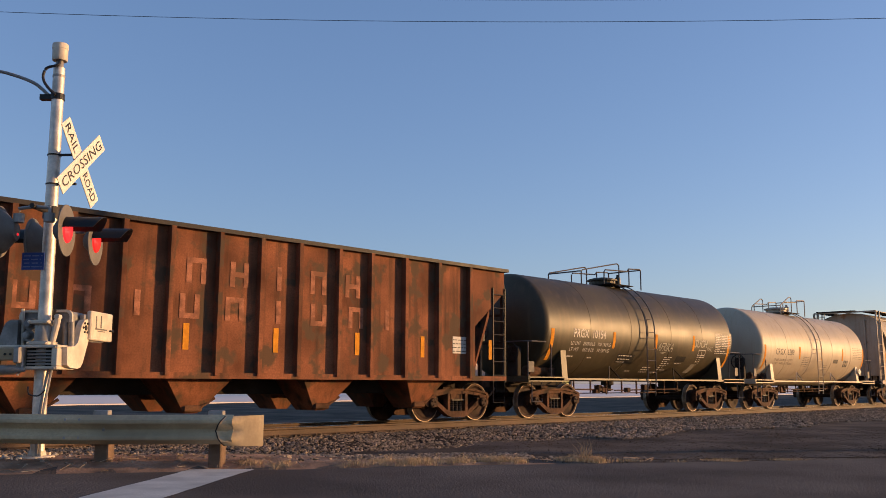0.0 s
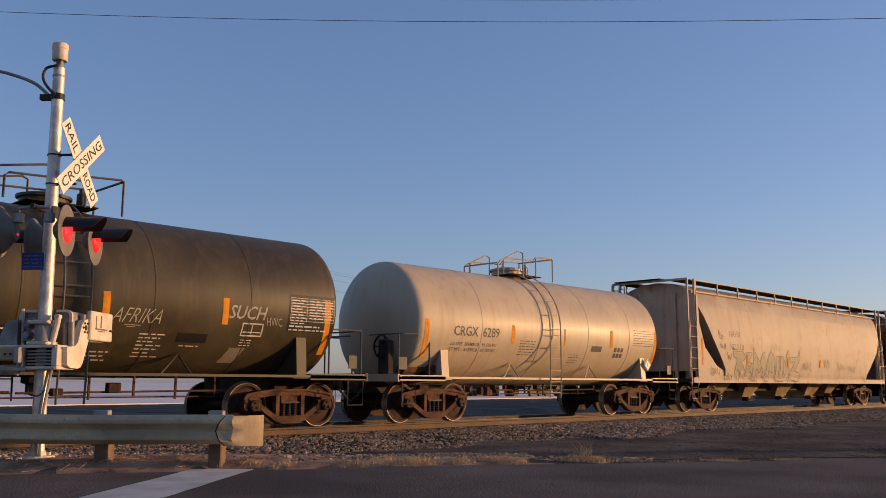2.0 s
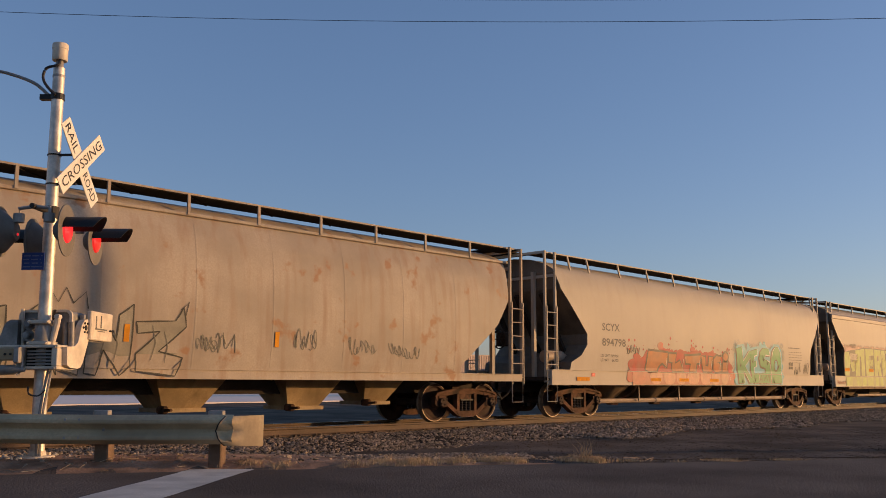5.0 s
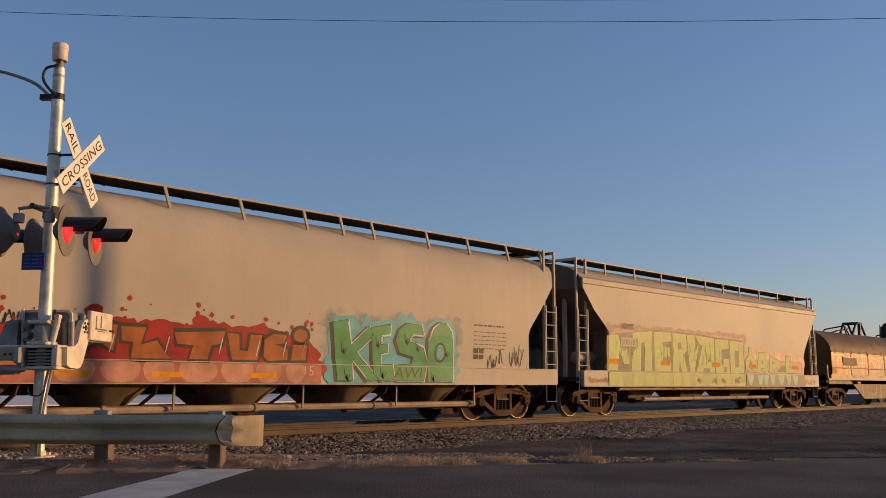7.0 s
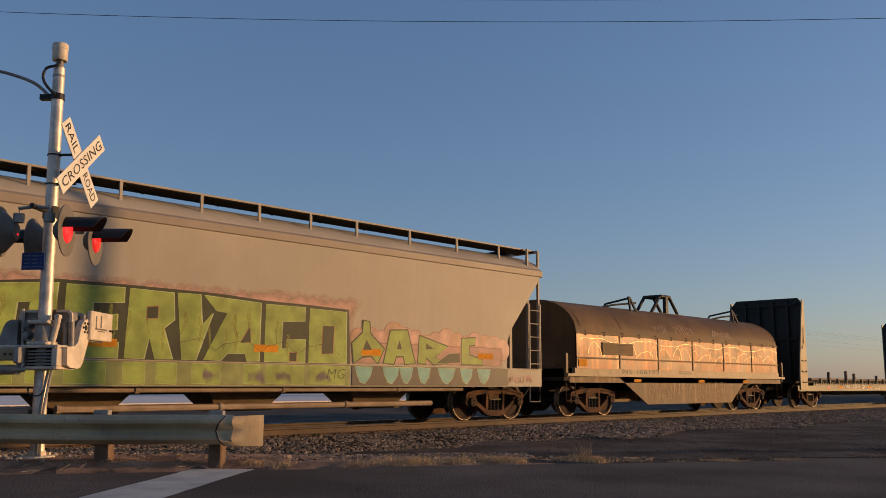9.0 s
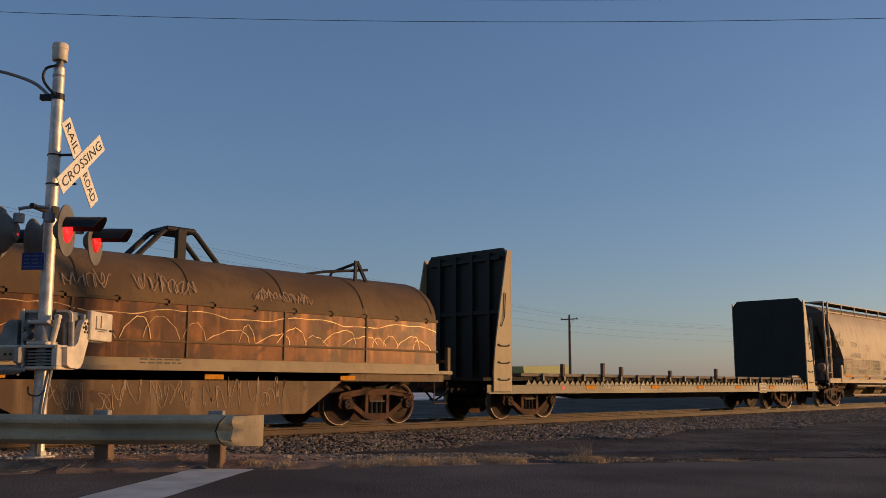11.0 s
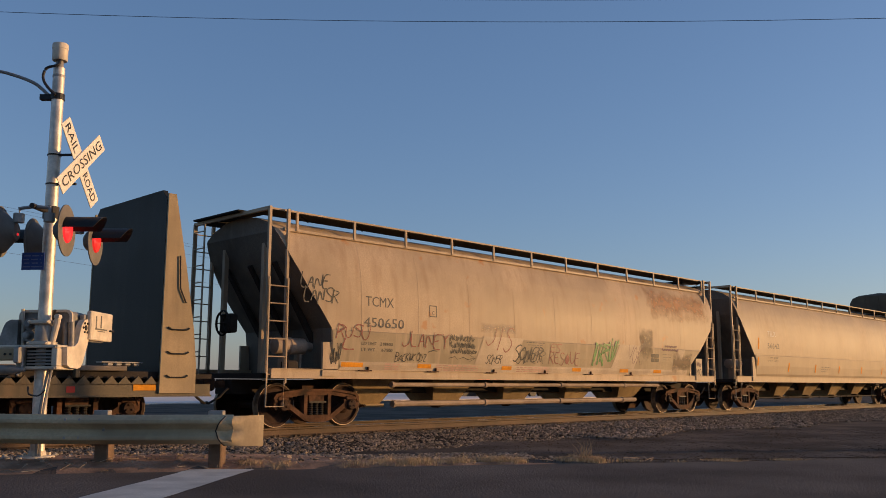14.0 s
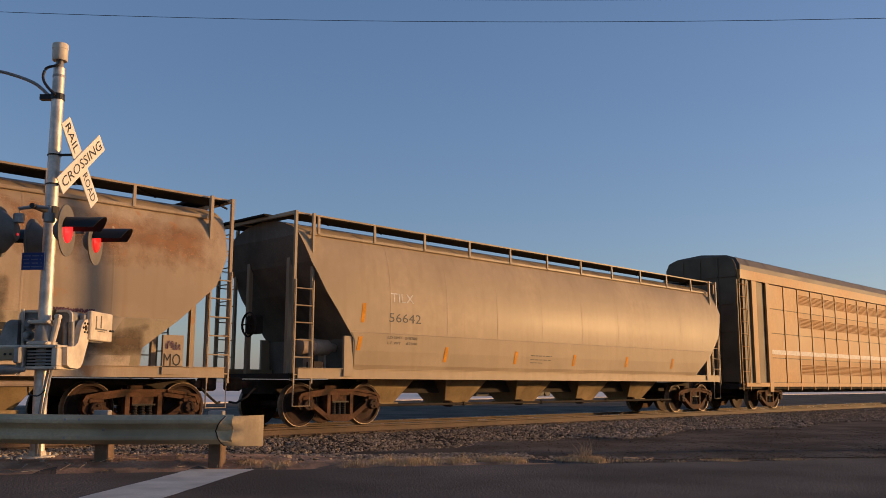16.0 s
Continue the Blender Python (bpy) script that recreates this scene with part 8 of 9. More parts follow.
# ---- crossing furniture ----
def rounded_rail(X0, X1):
    """A W-beam: its section is folded sheet 4 mm thick."""
    sec = [(0.0, 0.0), (-0.02, 0.012), (-0.075, 0.05), (-0.08, 0.07), (-0.075, 0.09), (-0.01, 0.135), (0.0, 0.155), (-0.01, 0.175), (-0.075, 0.22), (-0.08, 0.24), (-0.075, 0.26), (-0.02, 0.298), (0.0, 0.31)]
    back = [(a + 0.006, b) for a, b in reversed(sec)]
    return [(a, b) for a, b in sec + back]


def build_guardrail():
    y0, z0 = 9.6, 0.262
    rail = thing("guardrail", ROADWAY @ pose(0, 0, 0), "galvanised W-beam guardrail on timber posts", "guardrail")
    sec = rounded_rail(0, 0)
    g = Shape()
    n = 36
    rows = []
    for i in range(n + 1):
        X = -9.5 + 7.28 * i / n
        rows.append([(X, y0 + a - 0.02 * (X + 4), z0 + b + 0.004 * math.sin(X * 2.1)) for a, b in sec])
    g.loft(rows, caps=True)
    part("beam", g, GALV_DULL, rail, smooth=True)
    # flared end piece: a flattened, outward-curling terminal lapped over the beam
    g = Shape()
    rows = []
    for i in range(13):
        t = i / 12
        flat = smooth(0.0, 0.55, t)
        row = []
        for k, (a, b) in enumerate(sec):
            lap = 0.1 * (1 - abs(b - 0.155) / 0.155) * (1 - t) ** 2
            lift = (b - 0.155) * (1 + 0.06 * t)
            row.append((-2.3 - lap + (0.36 + lap) * t, y0 - 0.06 + a * (1 - flat) - 0.05 * flat + 0.26 * t ** 1.25 + (0.006 if k >= 13 else 0), z0 + 0.145 + lift - 0.004 * t))
        rows.append(row)
    g.loft(rows, caps=True)
    part("end_piece", g, GALV_DULL, rail, "flared galvanised end piece", smooth=True)
    g = Shape()
    front = sec[:13]
    g.loft([[(X - 0.1 * (1 - abs(b - 0.155) / 0.155), y0 - 0.064 + a, z0 - 0.01 + b) for a, b in front] for X in (-2.312, -2.297)], closed=False)
    part("joint_edge", g, DARK_STEEL, rail)
    for X, top in ((-8.3, 0.62), (-6.4, 0.62), (-5.45, 0.6), (-3.61, 0.65), (-2.38, 0.62)):
        g = Shape()
        g.soft_box(X - 0.14, X + 0.0, y0 + 0.12, y0 + 0.34, -0.4, top - 0.1, 0.012)
        part("post", g, TIMBER, rail, "weathered timber post")
        g = Shape()
        g.soft_box(X - 0.13, X + 0.03, y0 + 0.01, y0 + 0.12, 0.28, 0.615, 0.006)
        part("spacer_block", g, GALV, rail, "grey steel spacer block")
        for z in (0.41, 0.45):
            g = Shape()
            g.spin([(-0.012, 0.016), (0.0, 0.018)], "y", (X, y0 - 0.012, z), 8)
            part("bolt", g, GALV, rail)
    for X in (-3.85, -4.0):
        for z in (0.33, 0.52):
            g = Shape()
            g.spin([(-0.012, 0.014), (0.0, 0.016)], "y", (X, y0 - 0.07, z), 8)
            part("bolt", g, GALV, rail)


def build_signal():
    MX, MY = -4.53, 10.1
    sig = thing("crossing_signal", ROADWAY @ pose(MX, MY, 0.0, 0, -0.8, 0), "level-crossing signal on a galvanised mast with gate", "signal")
    g = Shape()
    g.spin([(0.05, 0.075), (0.1, 0.078), (2.2, 0.074), (4.62, 0.066), (4.62, 0.06)], "z", (0, 0, 0), 24)
    part("mast", g, MAST_GREY, sig, smooth=True)
    g = Shape()
    g.spin([(-0.2, 0.19), (0.08, 0.19), (0.095, 0.18), (0.1, 0.1), (0.15, 0.085)], "z", (0, 0, 0), 20)
    for i in range(4):
        g.spin([(0.09, 0.02), (0.13, 0.02)], "z", (0.13 * math.cos(i * 1.57 + 0.7), 0.13 * math.sin(i * 1.57 + 0.7), 0), 6)
    part("base_flange", g, ALUMINIUM, sig)
    g = Shape()
    g.spin([(4.71, 0.082), (4.725, 0.088), (4.85, 0.088), (4.853, 0.092), (4.9, 0.092), (4.92, 0.086), (4.925, 0.02)], "z", (0, 0, 0), 24)
    part("cap", g, ALUMINIUM, sig, "weathered round mast cap", smooth=True)
    g = Shape()
    g.spin([(4.58, 0.062), (4.62, 0.05), (4.72, 0.04)], "z", (0, 0, 0), 12)
    part("cap_stem", g, GALV, sig, smooth=True)
    g = Shape()
    g.spin([(4.225, 0.08), (4.295, 0.08)], "z", (0, 0, 0), 16)
    g.box(-0.2, 0.02, -0.035, 0.035, 4.225, 4.29)
    part("clamp", g, SIGNAL_BLACK, sig)
    g = Shape()
    g.spin([(4.5, 0.071), (4.53, 0.071)], "z", (0, 0, 0), 16)
    part("clamp", g, GALV, sig)

    def bent(ctrl, n=6):
        """A smooth line through control points."""
        P = [Vector(p) for p in ctrl]
        P = [P[0] * 2 - P[1]] + P + [P[-1] * 2 - P[-2]]
        out = []
        for i in range(1, len(P) - 2):
            a, b, c, d = P[i - 1:i + 3]
            for k in range(n):
                t = k / n
                out.append(0.5 * (2 * b + (c - a) * t + (2 * a - 5 * b + 4 * c - d) * t * t + (3 * b - a - 3 * c + d) * t ** 3))
        return out + [P[-2]]

    g = Shape()
    g.tube(bent([(0.03, -0.05, 4.71), (0.02, -0.09, 4.63), (-0.1, -0.1, 4.59), (-0.14, -0.1, 4.51), (-0.13, -0.1, 4.43), (-0.07, -0.1, 4.34), (0.01, -0.09, 4.26)]), 0.017, 8)
    part("cable_loop", g, CABLE, sig, smooth=True)
    g = Shape()
    g.tube(bent([(-0.11, 0, 4.29), (-0.26, 0, 4.42), (-0.4, 0, 4.49), (-0.57, 0, 4.55), (-0.73, 0, 4.59), (-1.2, 0, 4.66), (-2.2, 0, 4.72)]), 0.02, 8)
    part("conduit", g, GALV, sig, smooth=True)
    # crossbuck: faces along the road
    C = Vector((0.3, 0.0, 3.45))
    for words, name, ang, yy, halves in (("RAILROAD", "crossbuck_blade", -50, -0.012, True), ("CROSSING", "crossbuck_blade", 41, -0.03, False)):
        m = Matrix.Translation(C) @ pose(0, 0, 0, 0, 0, 82) @ pose(0, yy, 0, 0, -ang, 0)
        g = Shape()
        hl, hw = (0.548, 0.106) if halves else (0.562, 0.106)
        g.soft_box(-hl, hl, -0.006, 0.006, -hw, hw, 0.004)
        blade = part(name, g, SIGN_WHITE, sig, "white crossbuck blade with black capitals", m=m)
        me_sets = [("RAIL", -hl + 0.05, -0.15), ("ROAD", 0.14, hl - 0.05)] if halves else [("CROSSING", -hl + 0.055, hl - 0.055)]
        for w, a, b in me_sets:
            letters("sign_letters", w, (a, b, -hw * 0.54, hw * 0.54), lambda z: -0.009, SIGN_BLACK, blade, bold=0.0)
    g = Shape()
    for z in (3.55, 3.2):
        g.spin([(z - 0.008, 0.078), (z + 0.008, 0.078)], "z", (0, 0, 0), 16)
        g.box(0.05, 0.28, -0.03, 0.0, z - 0.012, z + 0.012)
    each("sign_bracket", g, DARK_STEEL, sig)
    # cross arm with four lamp units
    g = Shape()
    A = pose(0, 0, 0, 0, 0, 88)
    arm_z = 2.86
    g.tube([A @ Vector((-0.45, 0, arm_z)), A @ Vector((0.45, 0, arm_z))], 0.03, 10)
    g.spin([(arm_z - 0.07, 0.09), (arm_z + 0.07, 0.09)], "z", (0, 0, 0), 14)
    part("cross_arm", g, DARK_STEEL, sig)

    def lamp(at, turn, lens):
        m = Matrix.Translation(at) @ pose(0, 0, 0, 0, 0, turn)
        g = Shape()
        g.spin([(0.0, 0.29), (0.012, 0.29), (0.014, 0.28), (0.014, 0.01)], "y", (0, 0, 0), 32)
        head = part("lamp_unit", g, SIGNAL_GREY, sig, "round signal lamp with backing disc and hood", m=m)
        g = Shape()
        bell = [(0.01, 0.25), (0.05, 0.235), (0.1, 0.18), (0.15, 0.13), (0.19, 0.1), (0.2, 0.01)] if lens is RED_LENS_DIM else [(0.01, 0.13), (0.06, 0.13), (0.1, 0.11), (0.13, 0.07), (0.135, 0.01)]
        g.spin(bell, "y", (0, 0, 0), 24)
        part("housing", g, SIGNAL_GREY, head, smooth=True)
        g = Shape()
        g.spin([(-0.05, 0.01), (-0.045, 0.07), (-0.02, 0.13), (0.0, 0.142)], "y", (0, 0, 0), 20)
        part("lens", g, lens, head, "red signal lens", smooth=True)
        if lens is RED_LENS_DIM:
            g = Shape()
            g.spin([(0.19, 0.016), (0.206, 0.016), (0.209, 0.004)], "y", (0.0, 0, -0.03), 10)
            part("indicator", g, RED_LENS_LIT, head, "tiny red indicator light")
        g = Shape()
        outer, inner = [], []
        for k in range(13):
            a = radians(6 + 168 * k / 12)
            outer.append((0.155 * math.cos(a), 0.155 * math.sin(a)))
        rows = []
        for y, cut in ((0.0, 0), (-0.2, 0), (-0.42, 1)):
            rows.append([(x, y * (1 if not cut else (0.75 + 0.25 * max(0, z / 0.155))), z) for x, z in outer] + [(x * 0.96, y * (1 if not cut else (0.75 + 0.25 * max(0, z / 0.155))), z * 0.96) for x, z in reversed(outer)])
        g.loft(rows, caps=True)
        part("hood", g, SIGNAL_BLACK, head, smooth=True)

    for h, yy, turn, lens in ((-0.38, -0.38, 95, RED_LENS_LIT), (0.38, -0.38, 95, RED_LENS_FAINT), (-0.38, 0.39, 275, RED_LENS_DIM), (0.38, 0.39, 275, RED_LENS_DIM)):
        at = A @ Vector((h, yy, 2.58))
        lamp(at, turn, lens)
        g = Shape()
        top = A @ Vector((h, yy * 0.45, 2.84))
        g.tube([A @ Vector((h, 0, 2.86)), top, top - Vector((0, 0, 0.12))], 0.022, 8)
        g.spin([(2.68, 0.06), (2.78, 0.06)], "z", (top.x, top.y, 0), 10)
        part("lamp_bracket", g, GALV, sig)
    # small blue notice
    g = Shape()
    g.soft_box(-0.26, -0.0, -0.1, -0.09, 2.18, 2.38, 0.003)
    notice = part("notice_plate", g, SIGN_BLUE, sig, "small blue notice with white print")
    g = Shape()
    for i in range(4):
        for a, b in ((-0.24, -0.16), (-0.15, -0.06), (-0.05, -0.02)):
            g.box(a + 0.01 * (i % 2), b - 0.008 * (i % 3), -0.104, -0.1005, 2.21 + 0.042 * i, 2.222 + 0.042 * i)
    tagged(part("notice_print", g, NOTICE_INK, notice), kind="stuff")
    # gate machine, counterweight and arm: they stand square to the road
    def plate_of(x0, x1, z0, z1, r):
        """A rounded outline in x and z."""
        out = []
        for cx, cz, a0 in ((x1 - r, z1 - r, 0), (x0 + r, z1 - r, 90), (x0 + r, z0 + r, 180), (x1 - r, z0 + r, 270)):
            out += [(cx + r * math.cos(radians(a0 + k)), cz + r * math.sin(radians(a0 + k))) for k in (0, 30, 60, 90)]
        return out

    g = Shape()
    g.prism(plate_of(-0.39, 0.21, 1.27, 1.74, 0.06), "y", 0.25, 0.62)
    machine = part("gate_machine", g, CASTING, sig, "grey cast gate machine with a rimmed cover")
    g = Shape()
    outer, inner = plate_of(-0.4, 0.22, 1.26, 1.75, 0.07), plate_of(-0.37, 0.19, 1.29, 1.72, 0.05)
    g.loft([[(x, 0.25, z) for x, z in outer], [(x, 0.215, z) for x, z in outer], [(x, 0.215, z) for x, z in inner], [(x, 0.25, z) for x, z in inner]])
    part("cover_rim", g, ALUMINIUM, machine)
    g = Shape()
    g.prism([(-0.6, 1.3), (-0.36, 1.3), (-0.36, 1.63), (-0.45, 1.63), (-0.5, 1.6), (-0.53, 1.54)], "y", 0.12, 0.5)
    part("motor_cover", g, CASTING, machine)
    for x, z in ((-0.225, 1.575), (-0.235, 1.445)):
        g = Shape()
        g.spin([(0.22, 0.075), (0.14, 0.075), (0.13, 0.068), (0.13, 0.045), (0.05, 0.042), (0.04, 0.03), (0.04, 0.002)][::-1], "y", (x, 0, z), 18)
        part("cover_boss", g, CASTING, machine, smooth=True)
    g = Shape()
    g.tube([(-0.33, 0.2, 1.3), (-0.35, 0.2, 1.76)], 0.02, 8)
    part("hinge_post", g, ALUMINIUM, machine)
    for x, r, z0, z1 in ((0.18, 0.03, 1.32, 1.6), (0.25, 0.035, 1.32, 1.6)):
        g = Shape()
        g.tube([(x, 0.16, z0), (x - 0.01, 0.16, z1)], r, 12)
        part("spring_pot", g, CASTING, machine, smooth=True)
    g = Shape()
    g.tube([(0.105, -0.02, 1.33), (0.13, -0.03, 1.45), (0.165, -0.04, 1.6), (0.17, -0.04, 1.66)], [0.03, 0.036, 0.036, 0.03], 10)
    g.spin([(-0.09, 0.03), (0.0, 0.03)], "y", (0.17, 0.0, 1.645), 10)
    part("lift_rod", g, ALUMINIUM, machine, "pale slanting rod", smooth=True)
    g = Shape()
    g.tube([(0.05, 0.1, 1.32), (0.07, 0.1, 1.74)], 0.014, 6)
    g.tube([(0.02, 0.15, 1.74), (0.0, 0.15, 1.5), (0.03, 0.1, 1.35)], 0.012, 6)
    each("flex_hose", g, DARK_STEEL, machine)
    g = Shape()
    g.spin([(1.34, 0.093), (1.36, 0.1), (1.54, 0.1), (1.56, 0.093)], "z", (0, 0, 0), 20)
    part("mast_sleeve", g, GALV, sig, "grey sleeve clamp round the mast", smooth=True)
    for z in (1.585, 1.345):
        g = Shape()
        g.soft_box(-0.13, 0.11, -0.14, 0.14, z - 0.02, z + 0.02, 0.008)
        for x in (-0.11, 0.09):
            g.spin([(-0.17, 0.012), (-0.14, 0.012)], "y", (x, 0, z), 8)
        part("clamp_strap", g, ALUMINIUM, sig)
    for x0, x1, z0, z1 in ((-1.1, 0.24, 1.29, 1.325), (-0.28, 0.24, 1.05, 1.085), (0.17, 0.24, 1.085, 1.29), (-0.22, -0.16, 1.085, 1.29)):
        g = Shape()
        g.soft_box(x0, x1, -0.17, 0.3, z0, z1, 0.008)
        part("mount_frame", g, ALUMINIUM, sig)
    g = Shape()
    g.box(-0.16, 0.17, -0.05, 0.26, 1.085, 1.29)
    part("shaft_housing", g, SIGNAL_BLACK, sig)
    for i in range(5):
        g = Shape()
        g.soft_box(-0.12, 0.165, -0.13, -0.06, 1.1 + 0.036 * i, 1.122 + 0.036 * i, 0.004)
        part("contact_bar", g, CASTING, sig)
    for x in (0.205, -0.19):
        for z in (1.06, 1.3):
            g = Shape()
            g.spin([(-0.19, 0.014), (-0.17, 0.016)], "y", (x, 0, z), 6)
            part("bolt", g, GALV, sig)
    g = Shape()
    ring = [(-0.05, 1.3), (-0.03, 1.1), (0.05, 1.07), (0.24, 1.06), (0.32, 1.08), (0.37, 1.13), (0.55, 1.5), (0.56, 1.57), (0.52, 1.63), (0.45, 1.65), (0.36, 1.63), (0.3, 1.57), (0.22, 1.36), (0.15, 1.32)]
    g.prism(ring, "y", -0.3, -0.23)
    part("counterweight_arm", g, ALUMINIUM, sig, "pale cast counterweight arm", m=A)
    for k in range(6):
        g = Shape()
        g.spin([(-0.312, 0.014), (-0.298, 0.014)], "y", (0.41 + 0.075 * math.cos(k * 1.047), 0, 1.545 + 0.06 * math.sin(k * 1.047)), 8)
        part("bolt", g, DARK_STEEL, sig, m=A)
    g = Shape()
    g.spin([(-0.308, 0.03), (-0.298, 0.034)], "y", (0.41, 0, 1.545), 12)
    part("pivot", g, DARK_STEEL, sig, m=A)
    g = Shape()
    g.soft_box(0.47, 1.1, -0.335, -0.275, 1.405, 1.755, 0.012)
    plate = part("counterweight", g, ALUMINIUM, sig, "pale square counterweight plate", m=A)
    g = Shape()
    g.soft_box(0.42, 1.0, -0.275, -0.21, 1.39, 1.71, 0.012)
    part("back_plate", g, GALV, plate)
    for x0, x1, z0, z1 in ((0.6, 0.625, 1.54, 1.7), (0.74, 0.765, 1.56, 1.71), (0.58, 0.92, 1.535, 1.553), (0.66, 0.86, 1.515, 1.525)):
        g = Shape()
        g.box(x0, x1, -0.34, -0.334, z0, z1)
        part("scuff_mark", g, SIGNAL_GREY, plate)
    g = Shape()
    g.tube([(1.0, -0.345, 1.54), (1.12, -0.34, 1.54), (1.15, -0.32, 1.55)], 0.012, 8)
    part("lock_pin", g, DARK_STEEL, plate)
    g = Shape()
    g.soft_box(-2.2, -0.15, -0.26, -0.18, 1.15, 1.285, 0.012)
    part("gate_arm", g, GUSSET_TAN, sig, "lowered pale gate arm")
    g = Shape()
    g.soft_box(-0.2, -0.13, -0.29, -0.15, 1.12, 1.3, 0.012)
    part("arm_socket", g, GALV, sig)
    for x in (-0.24, -0.3):
        g = Shape()
        g.spin([(-0.275, 0.013), (-0.258, 0.015)], "y", (x, 0, 1.22), 6)
        part("bolt", g, DARK_STEEL, sig)
    g = Shape()
    g.spin([(-1.6, 0.04), (-1.58, 0.055), (-0.22, 0.055), (-0.18, 0.035), (-0.1, 0.025)], "x", (0, -0.2, 1.05), 12)
    part("damper", g, CASTING, sig, smooth=True)
    g = Shape()
    g.tube([(-0.14, -0.2, 1.18), (-0.13, -0.2, 1.05), (-0.18, -0.2, 0.99)], 0.018, 6)
    part("damper_link", g, GALV, sig)
    for k, x in enumerate((0.1, 0.14)):
        g = Shape()
        g.tube(bent([(x, -0.06, 1.06), (x - 0.03, -0.07, 0.85), (x - 0.06, -0.08, 0.6), (x - 0.07, -0.09, 0.3), (x - 0.07, -0.09, 0.1)]), 0.014, 6)
        part("ground_conduit", g, GALV, sig, smooth=True)
    g = Shape()
    g.tube(bent([(-0.1, -0.1, 0.86), (-0.07, -0.13, 0.78), (0.03, -0.13, 0.76), (0.1, -0.11, 0.82)]), 0.009, 6)
    part("slack_cable", g, CABLE, sig, smooth=True)


def build_wires():
    def wire(name, a, b, sag, r, label, group):
        g = Shape()
        a, b = Vector(a), Vector(b)
        pts = []
        for i in range(41):
            t = i / 40
            p = a.lerp(b, t)
            p.z -= sag * 4 * t * (1 - t)
            pts.append(p)
        g.tube(pts, r, 5)
        piece(name, g, CABLE, label, "cable", group)

    def pole(X, Y, h, name="utility_pole", low=(), turn=0.0):
        p = place(X, Y, -0.3)
        rot = pose(p.x, p.y, p.z, 0, 0, turn)
        u = thing(name, rot, "weathered timber utility pole with a crossarm", "utility pole", "utility poles")
        g = Shape()
        g.spin([(-0.2, 0.19), (h * 0.5, 0.165), (h, 0.12)], "z", (0, 0, 0), 14)
        part("pole", g, POLE_WOOD, u, smooth=True)
        g = Shape()
        g.soft_box(-0.06, 0.06, -1.25, 1.25, h - 0.55, h - 0.42, 0.01)
        part("crossarm", g, POLE_WOOD, u)
        for k in (-1, 1):
            g = Shape()
            g.bar((0.08, k * 0.7, h - 0.5), (0.1, 0, h - 1.1), 0.04, 0.02)
            part("brace", g, GALV, u)
        tops = []
        for y, z in [(-1.15, h - 0.43), (1.15, h - 0.43), (0.0, h - 0.02)] + [(-0.16, z) for z in low]:
            g = Shape()
            g.spin([(z, 0.04), (z + 0.06, 0.06), (z + 0.14, 0.06), (z + 0.18, 0.03)], "z", (0, y, 0), 8)
            part("insulator", g, SIGNAL_GREY, u)
            tops.append(rot @ Vector((0, y, z + 0.16)))
        return tops

    # overhead lines along the road; the pole's long shadow falls on the train
    a, b = pole(-29, 24, 13.12, low=(12.5,), turn=TURN), pole(23.8, 19.7, 10.68, low=(10.19,), turn=TURN)
    wire("overhead_wire", a[3], b[3], 0.95, 0.0075, "thin dark overhead wire", "overhead wires")
    wire("overhead_wire", a[2], b[2], 0.88, 0.007, "thin dark overhead wire", "overhead wires")
    # a pole line beyond the track
    spots = [(-49.0, -10.0), (-31.7, 20.9), (15.5, 108.0), (50.0, 131.0), (96.0, 172.0)]
    low = (8.05, 7.3)
    tops = [pole(X, Y, 9.5, low=low, turn=15 if i < 2 else 0) for i, (X, Y) in enumerate(spots)]
    for p, q in zip(tops, tops[1:]):
        for u, v in zip(p, q):
            wire("line_wire", u, v, 0.35, 0.006, "thin line wire between distant poles", "line wires")


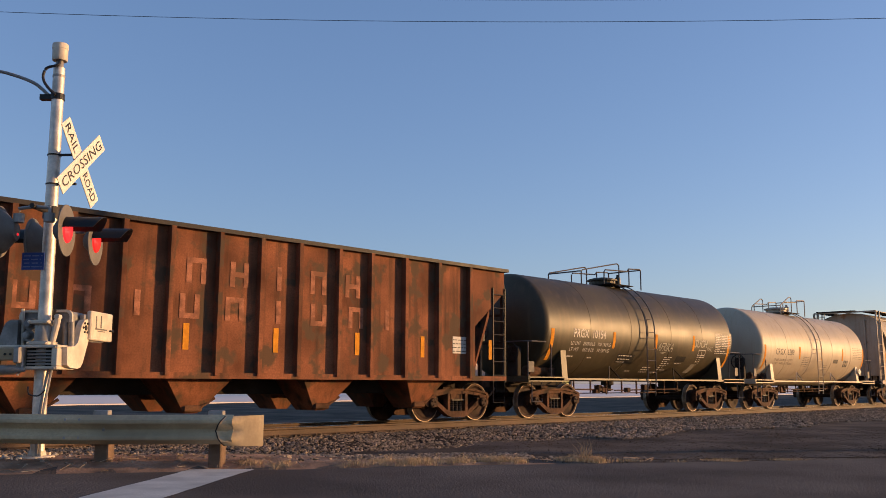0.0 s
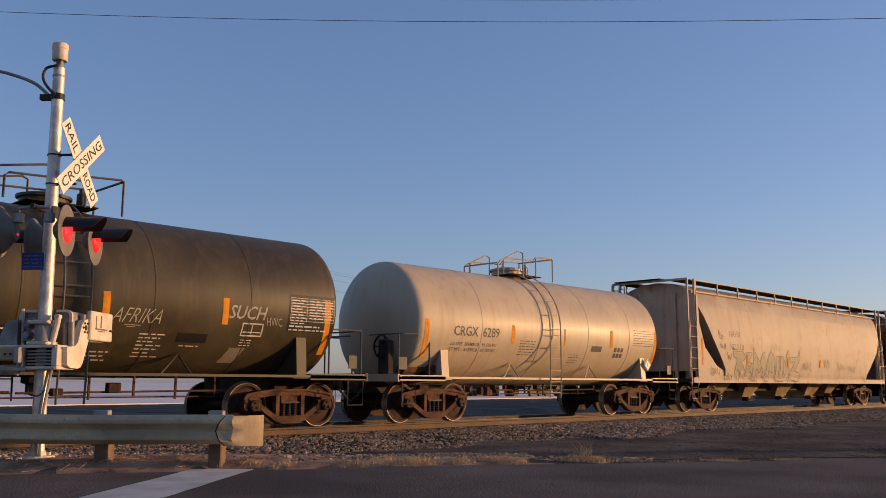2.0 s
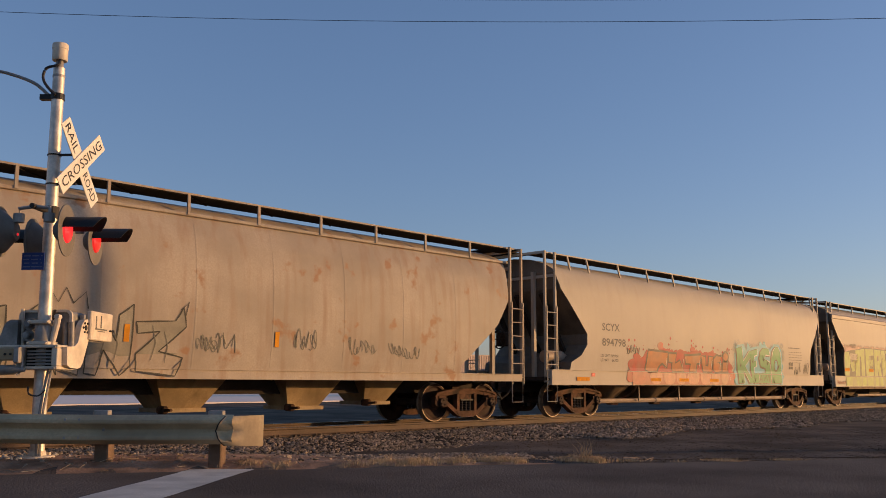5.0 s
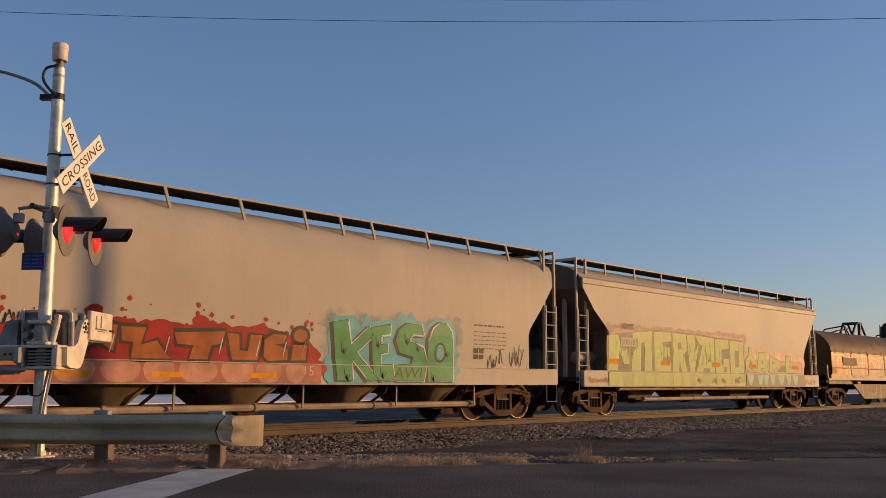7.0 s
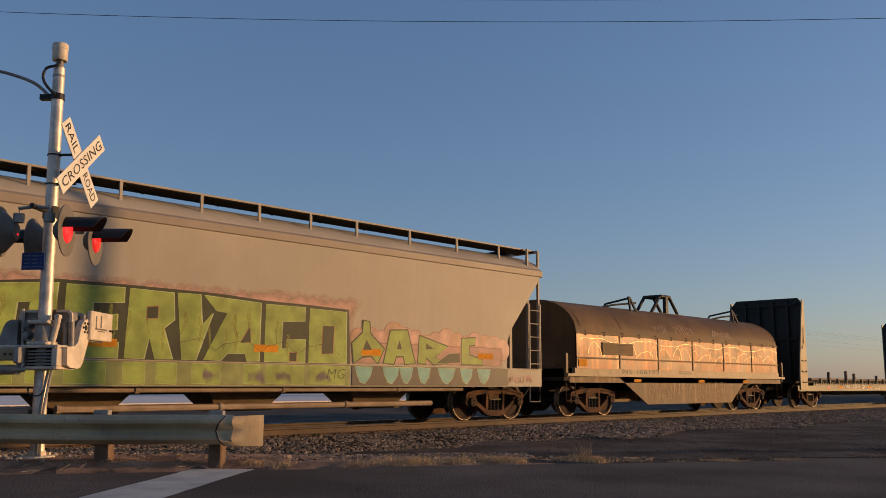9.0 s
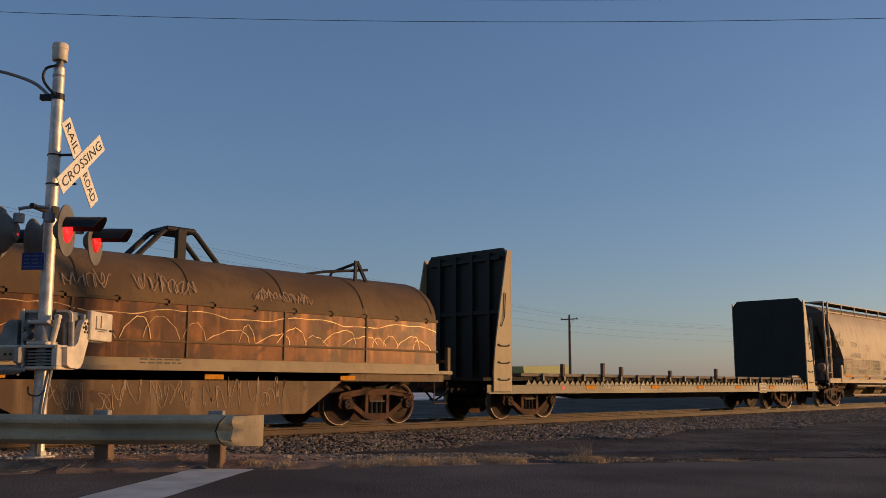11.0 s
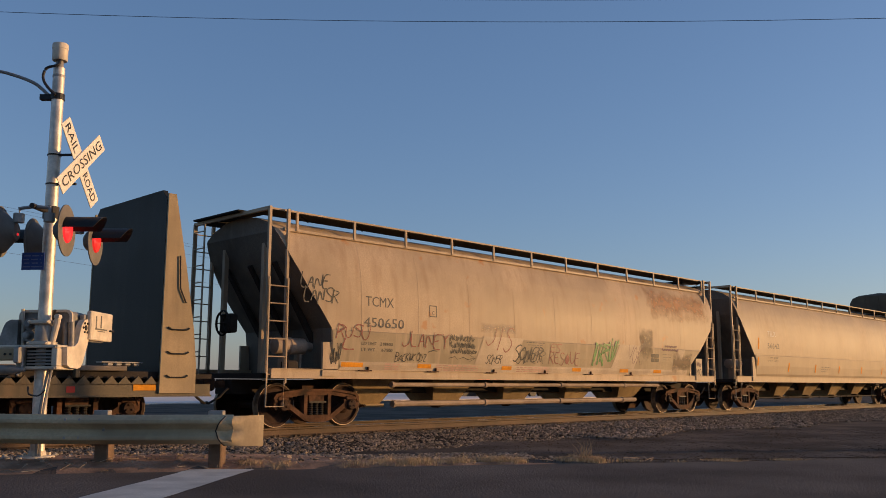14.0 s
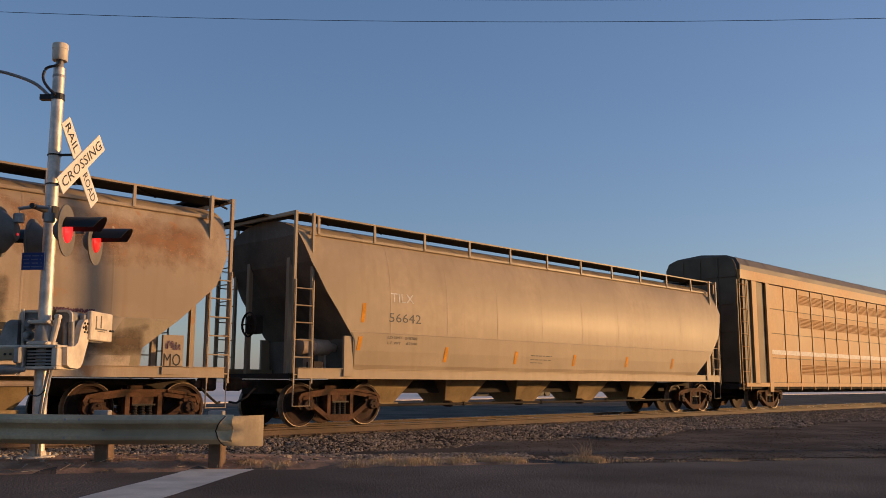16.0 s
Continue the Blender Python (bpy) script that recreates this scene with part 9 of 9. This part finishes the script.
def build_far():
    g = thing("freight_container", ROADWAY @ pose(2.3, 82, 0.75, 0, 0, 45), "pale corrugated shipping container far beyond the track", "container")
    s = Shape()
    s.box(-3.05, 3.05, -1.2, 1.2, 0.2, 2.75)
    s.box(-3.1, -2.95, -1.24, 1.24, 0.15, 2.8).box(2.95, 3.1, -1.24, 1.24, 0.15, 2.8)
    tan = surface("faded_tan_container_paint", (0.45, 0.33, 0.26), 0.6, vary=0.2, patch=0.8)
    part("shell", s, tan, g)
    for i in range(24):
        s = Shape()
        x = -2.85 + i * 0.245
        s.box(x, x + 0.11, -1.235, -1.2, 0.3, 2.68)
        part("corrugation", s, tan, g)
    s = Shape()
    s.box(-3.13, -3.1, -1.15, 1.15, 0.25, 2.7)
    part("end_wall", s, SIGNAL_BLACK, g)
    s = Shape()
    s.box(-2.6, -1.4, -1.25, -1.24, 2.3, 2.5).box(2.4, 2.8, -1.25, -1.24, 1.9, 2.4)
    each("stencilling", s, WHITE_INK, g)
    s = Shape()
    s.box(-3.1, 3.1, -1.1, 1.1, -1.05, 0.15)
    part("stand", s, DARK_STEEL, g)
    h = thing("dump_trailer", ROADWAY @ pose(9.0, 84, -0.3, 0, 0, 45), "faded yellow-green trailer far beyond the track", "trailer")
    s = Shape()
    s.prism([(-3.2, 1.0), (-3.6, 2.75), (3.2, 2.95), (3.2, 1.0)], "y", -1.2, 1.2)
    part("body", s, surface("faded_yellow_green_paint", (0.3, 0.32, 0.12), 0.6, vary=0.2), h)
    for x in (-2.2, 1.6, 2.6):
        s = Shape()
        s.spin([(-1.2, 0.5), (-0.9, 0.5)], "y", (x, 0, 0.5), 16)
        s.spin([(0.9, 0.5), (1.2, 0.5)], "y", (x, 0, 0.5), 16)
        each("wheel", s, DARK_STEEL, h)
    s = Shape()
    s.box(-3, 3.2, -0.5, 0.5, 0.7, 1.0)
    part("chassis", s, DARK_STEEL, h)


build_ground()
build_track()
build_guardrail()
build_signal()
build_wires()
build_far()
build_grass()
build_twigs()
build_stones()


def motions():
    times = [float(t) for t in range(17)]
    for car, mid in CARS:
        walk(car, [(t, pose(mid - run(t), TRACK, 0)) for t in times])
    steps = [2 * i / FPS for i in range(241)]
    for w in WHEELS:
        x, y, z = w.matrix_basis.translation
        walk(w, [(t, pose(x, y, z, 0, -math.degrees(run(t) / 0.457) % 360, 0)) for t in steps])


motions()
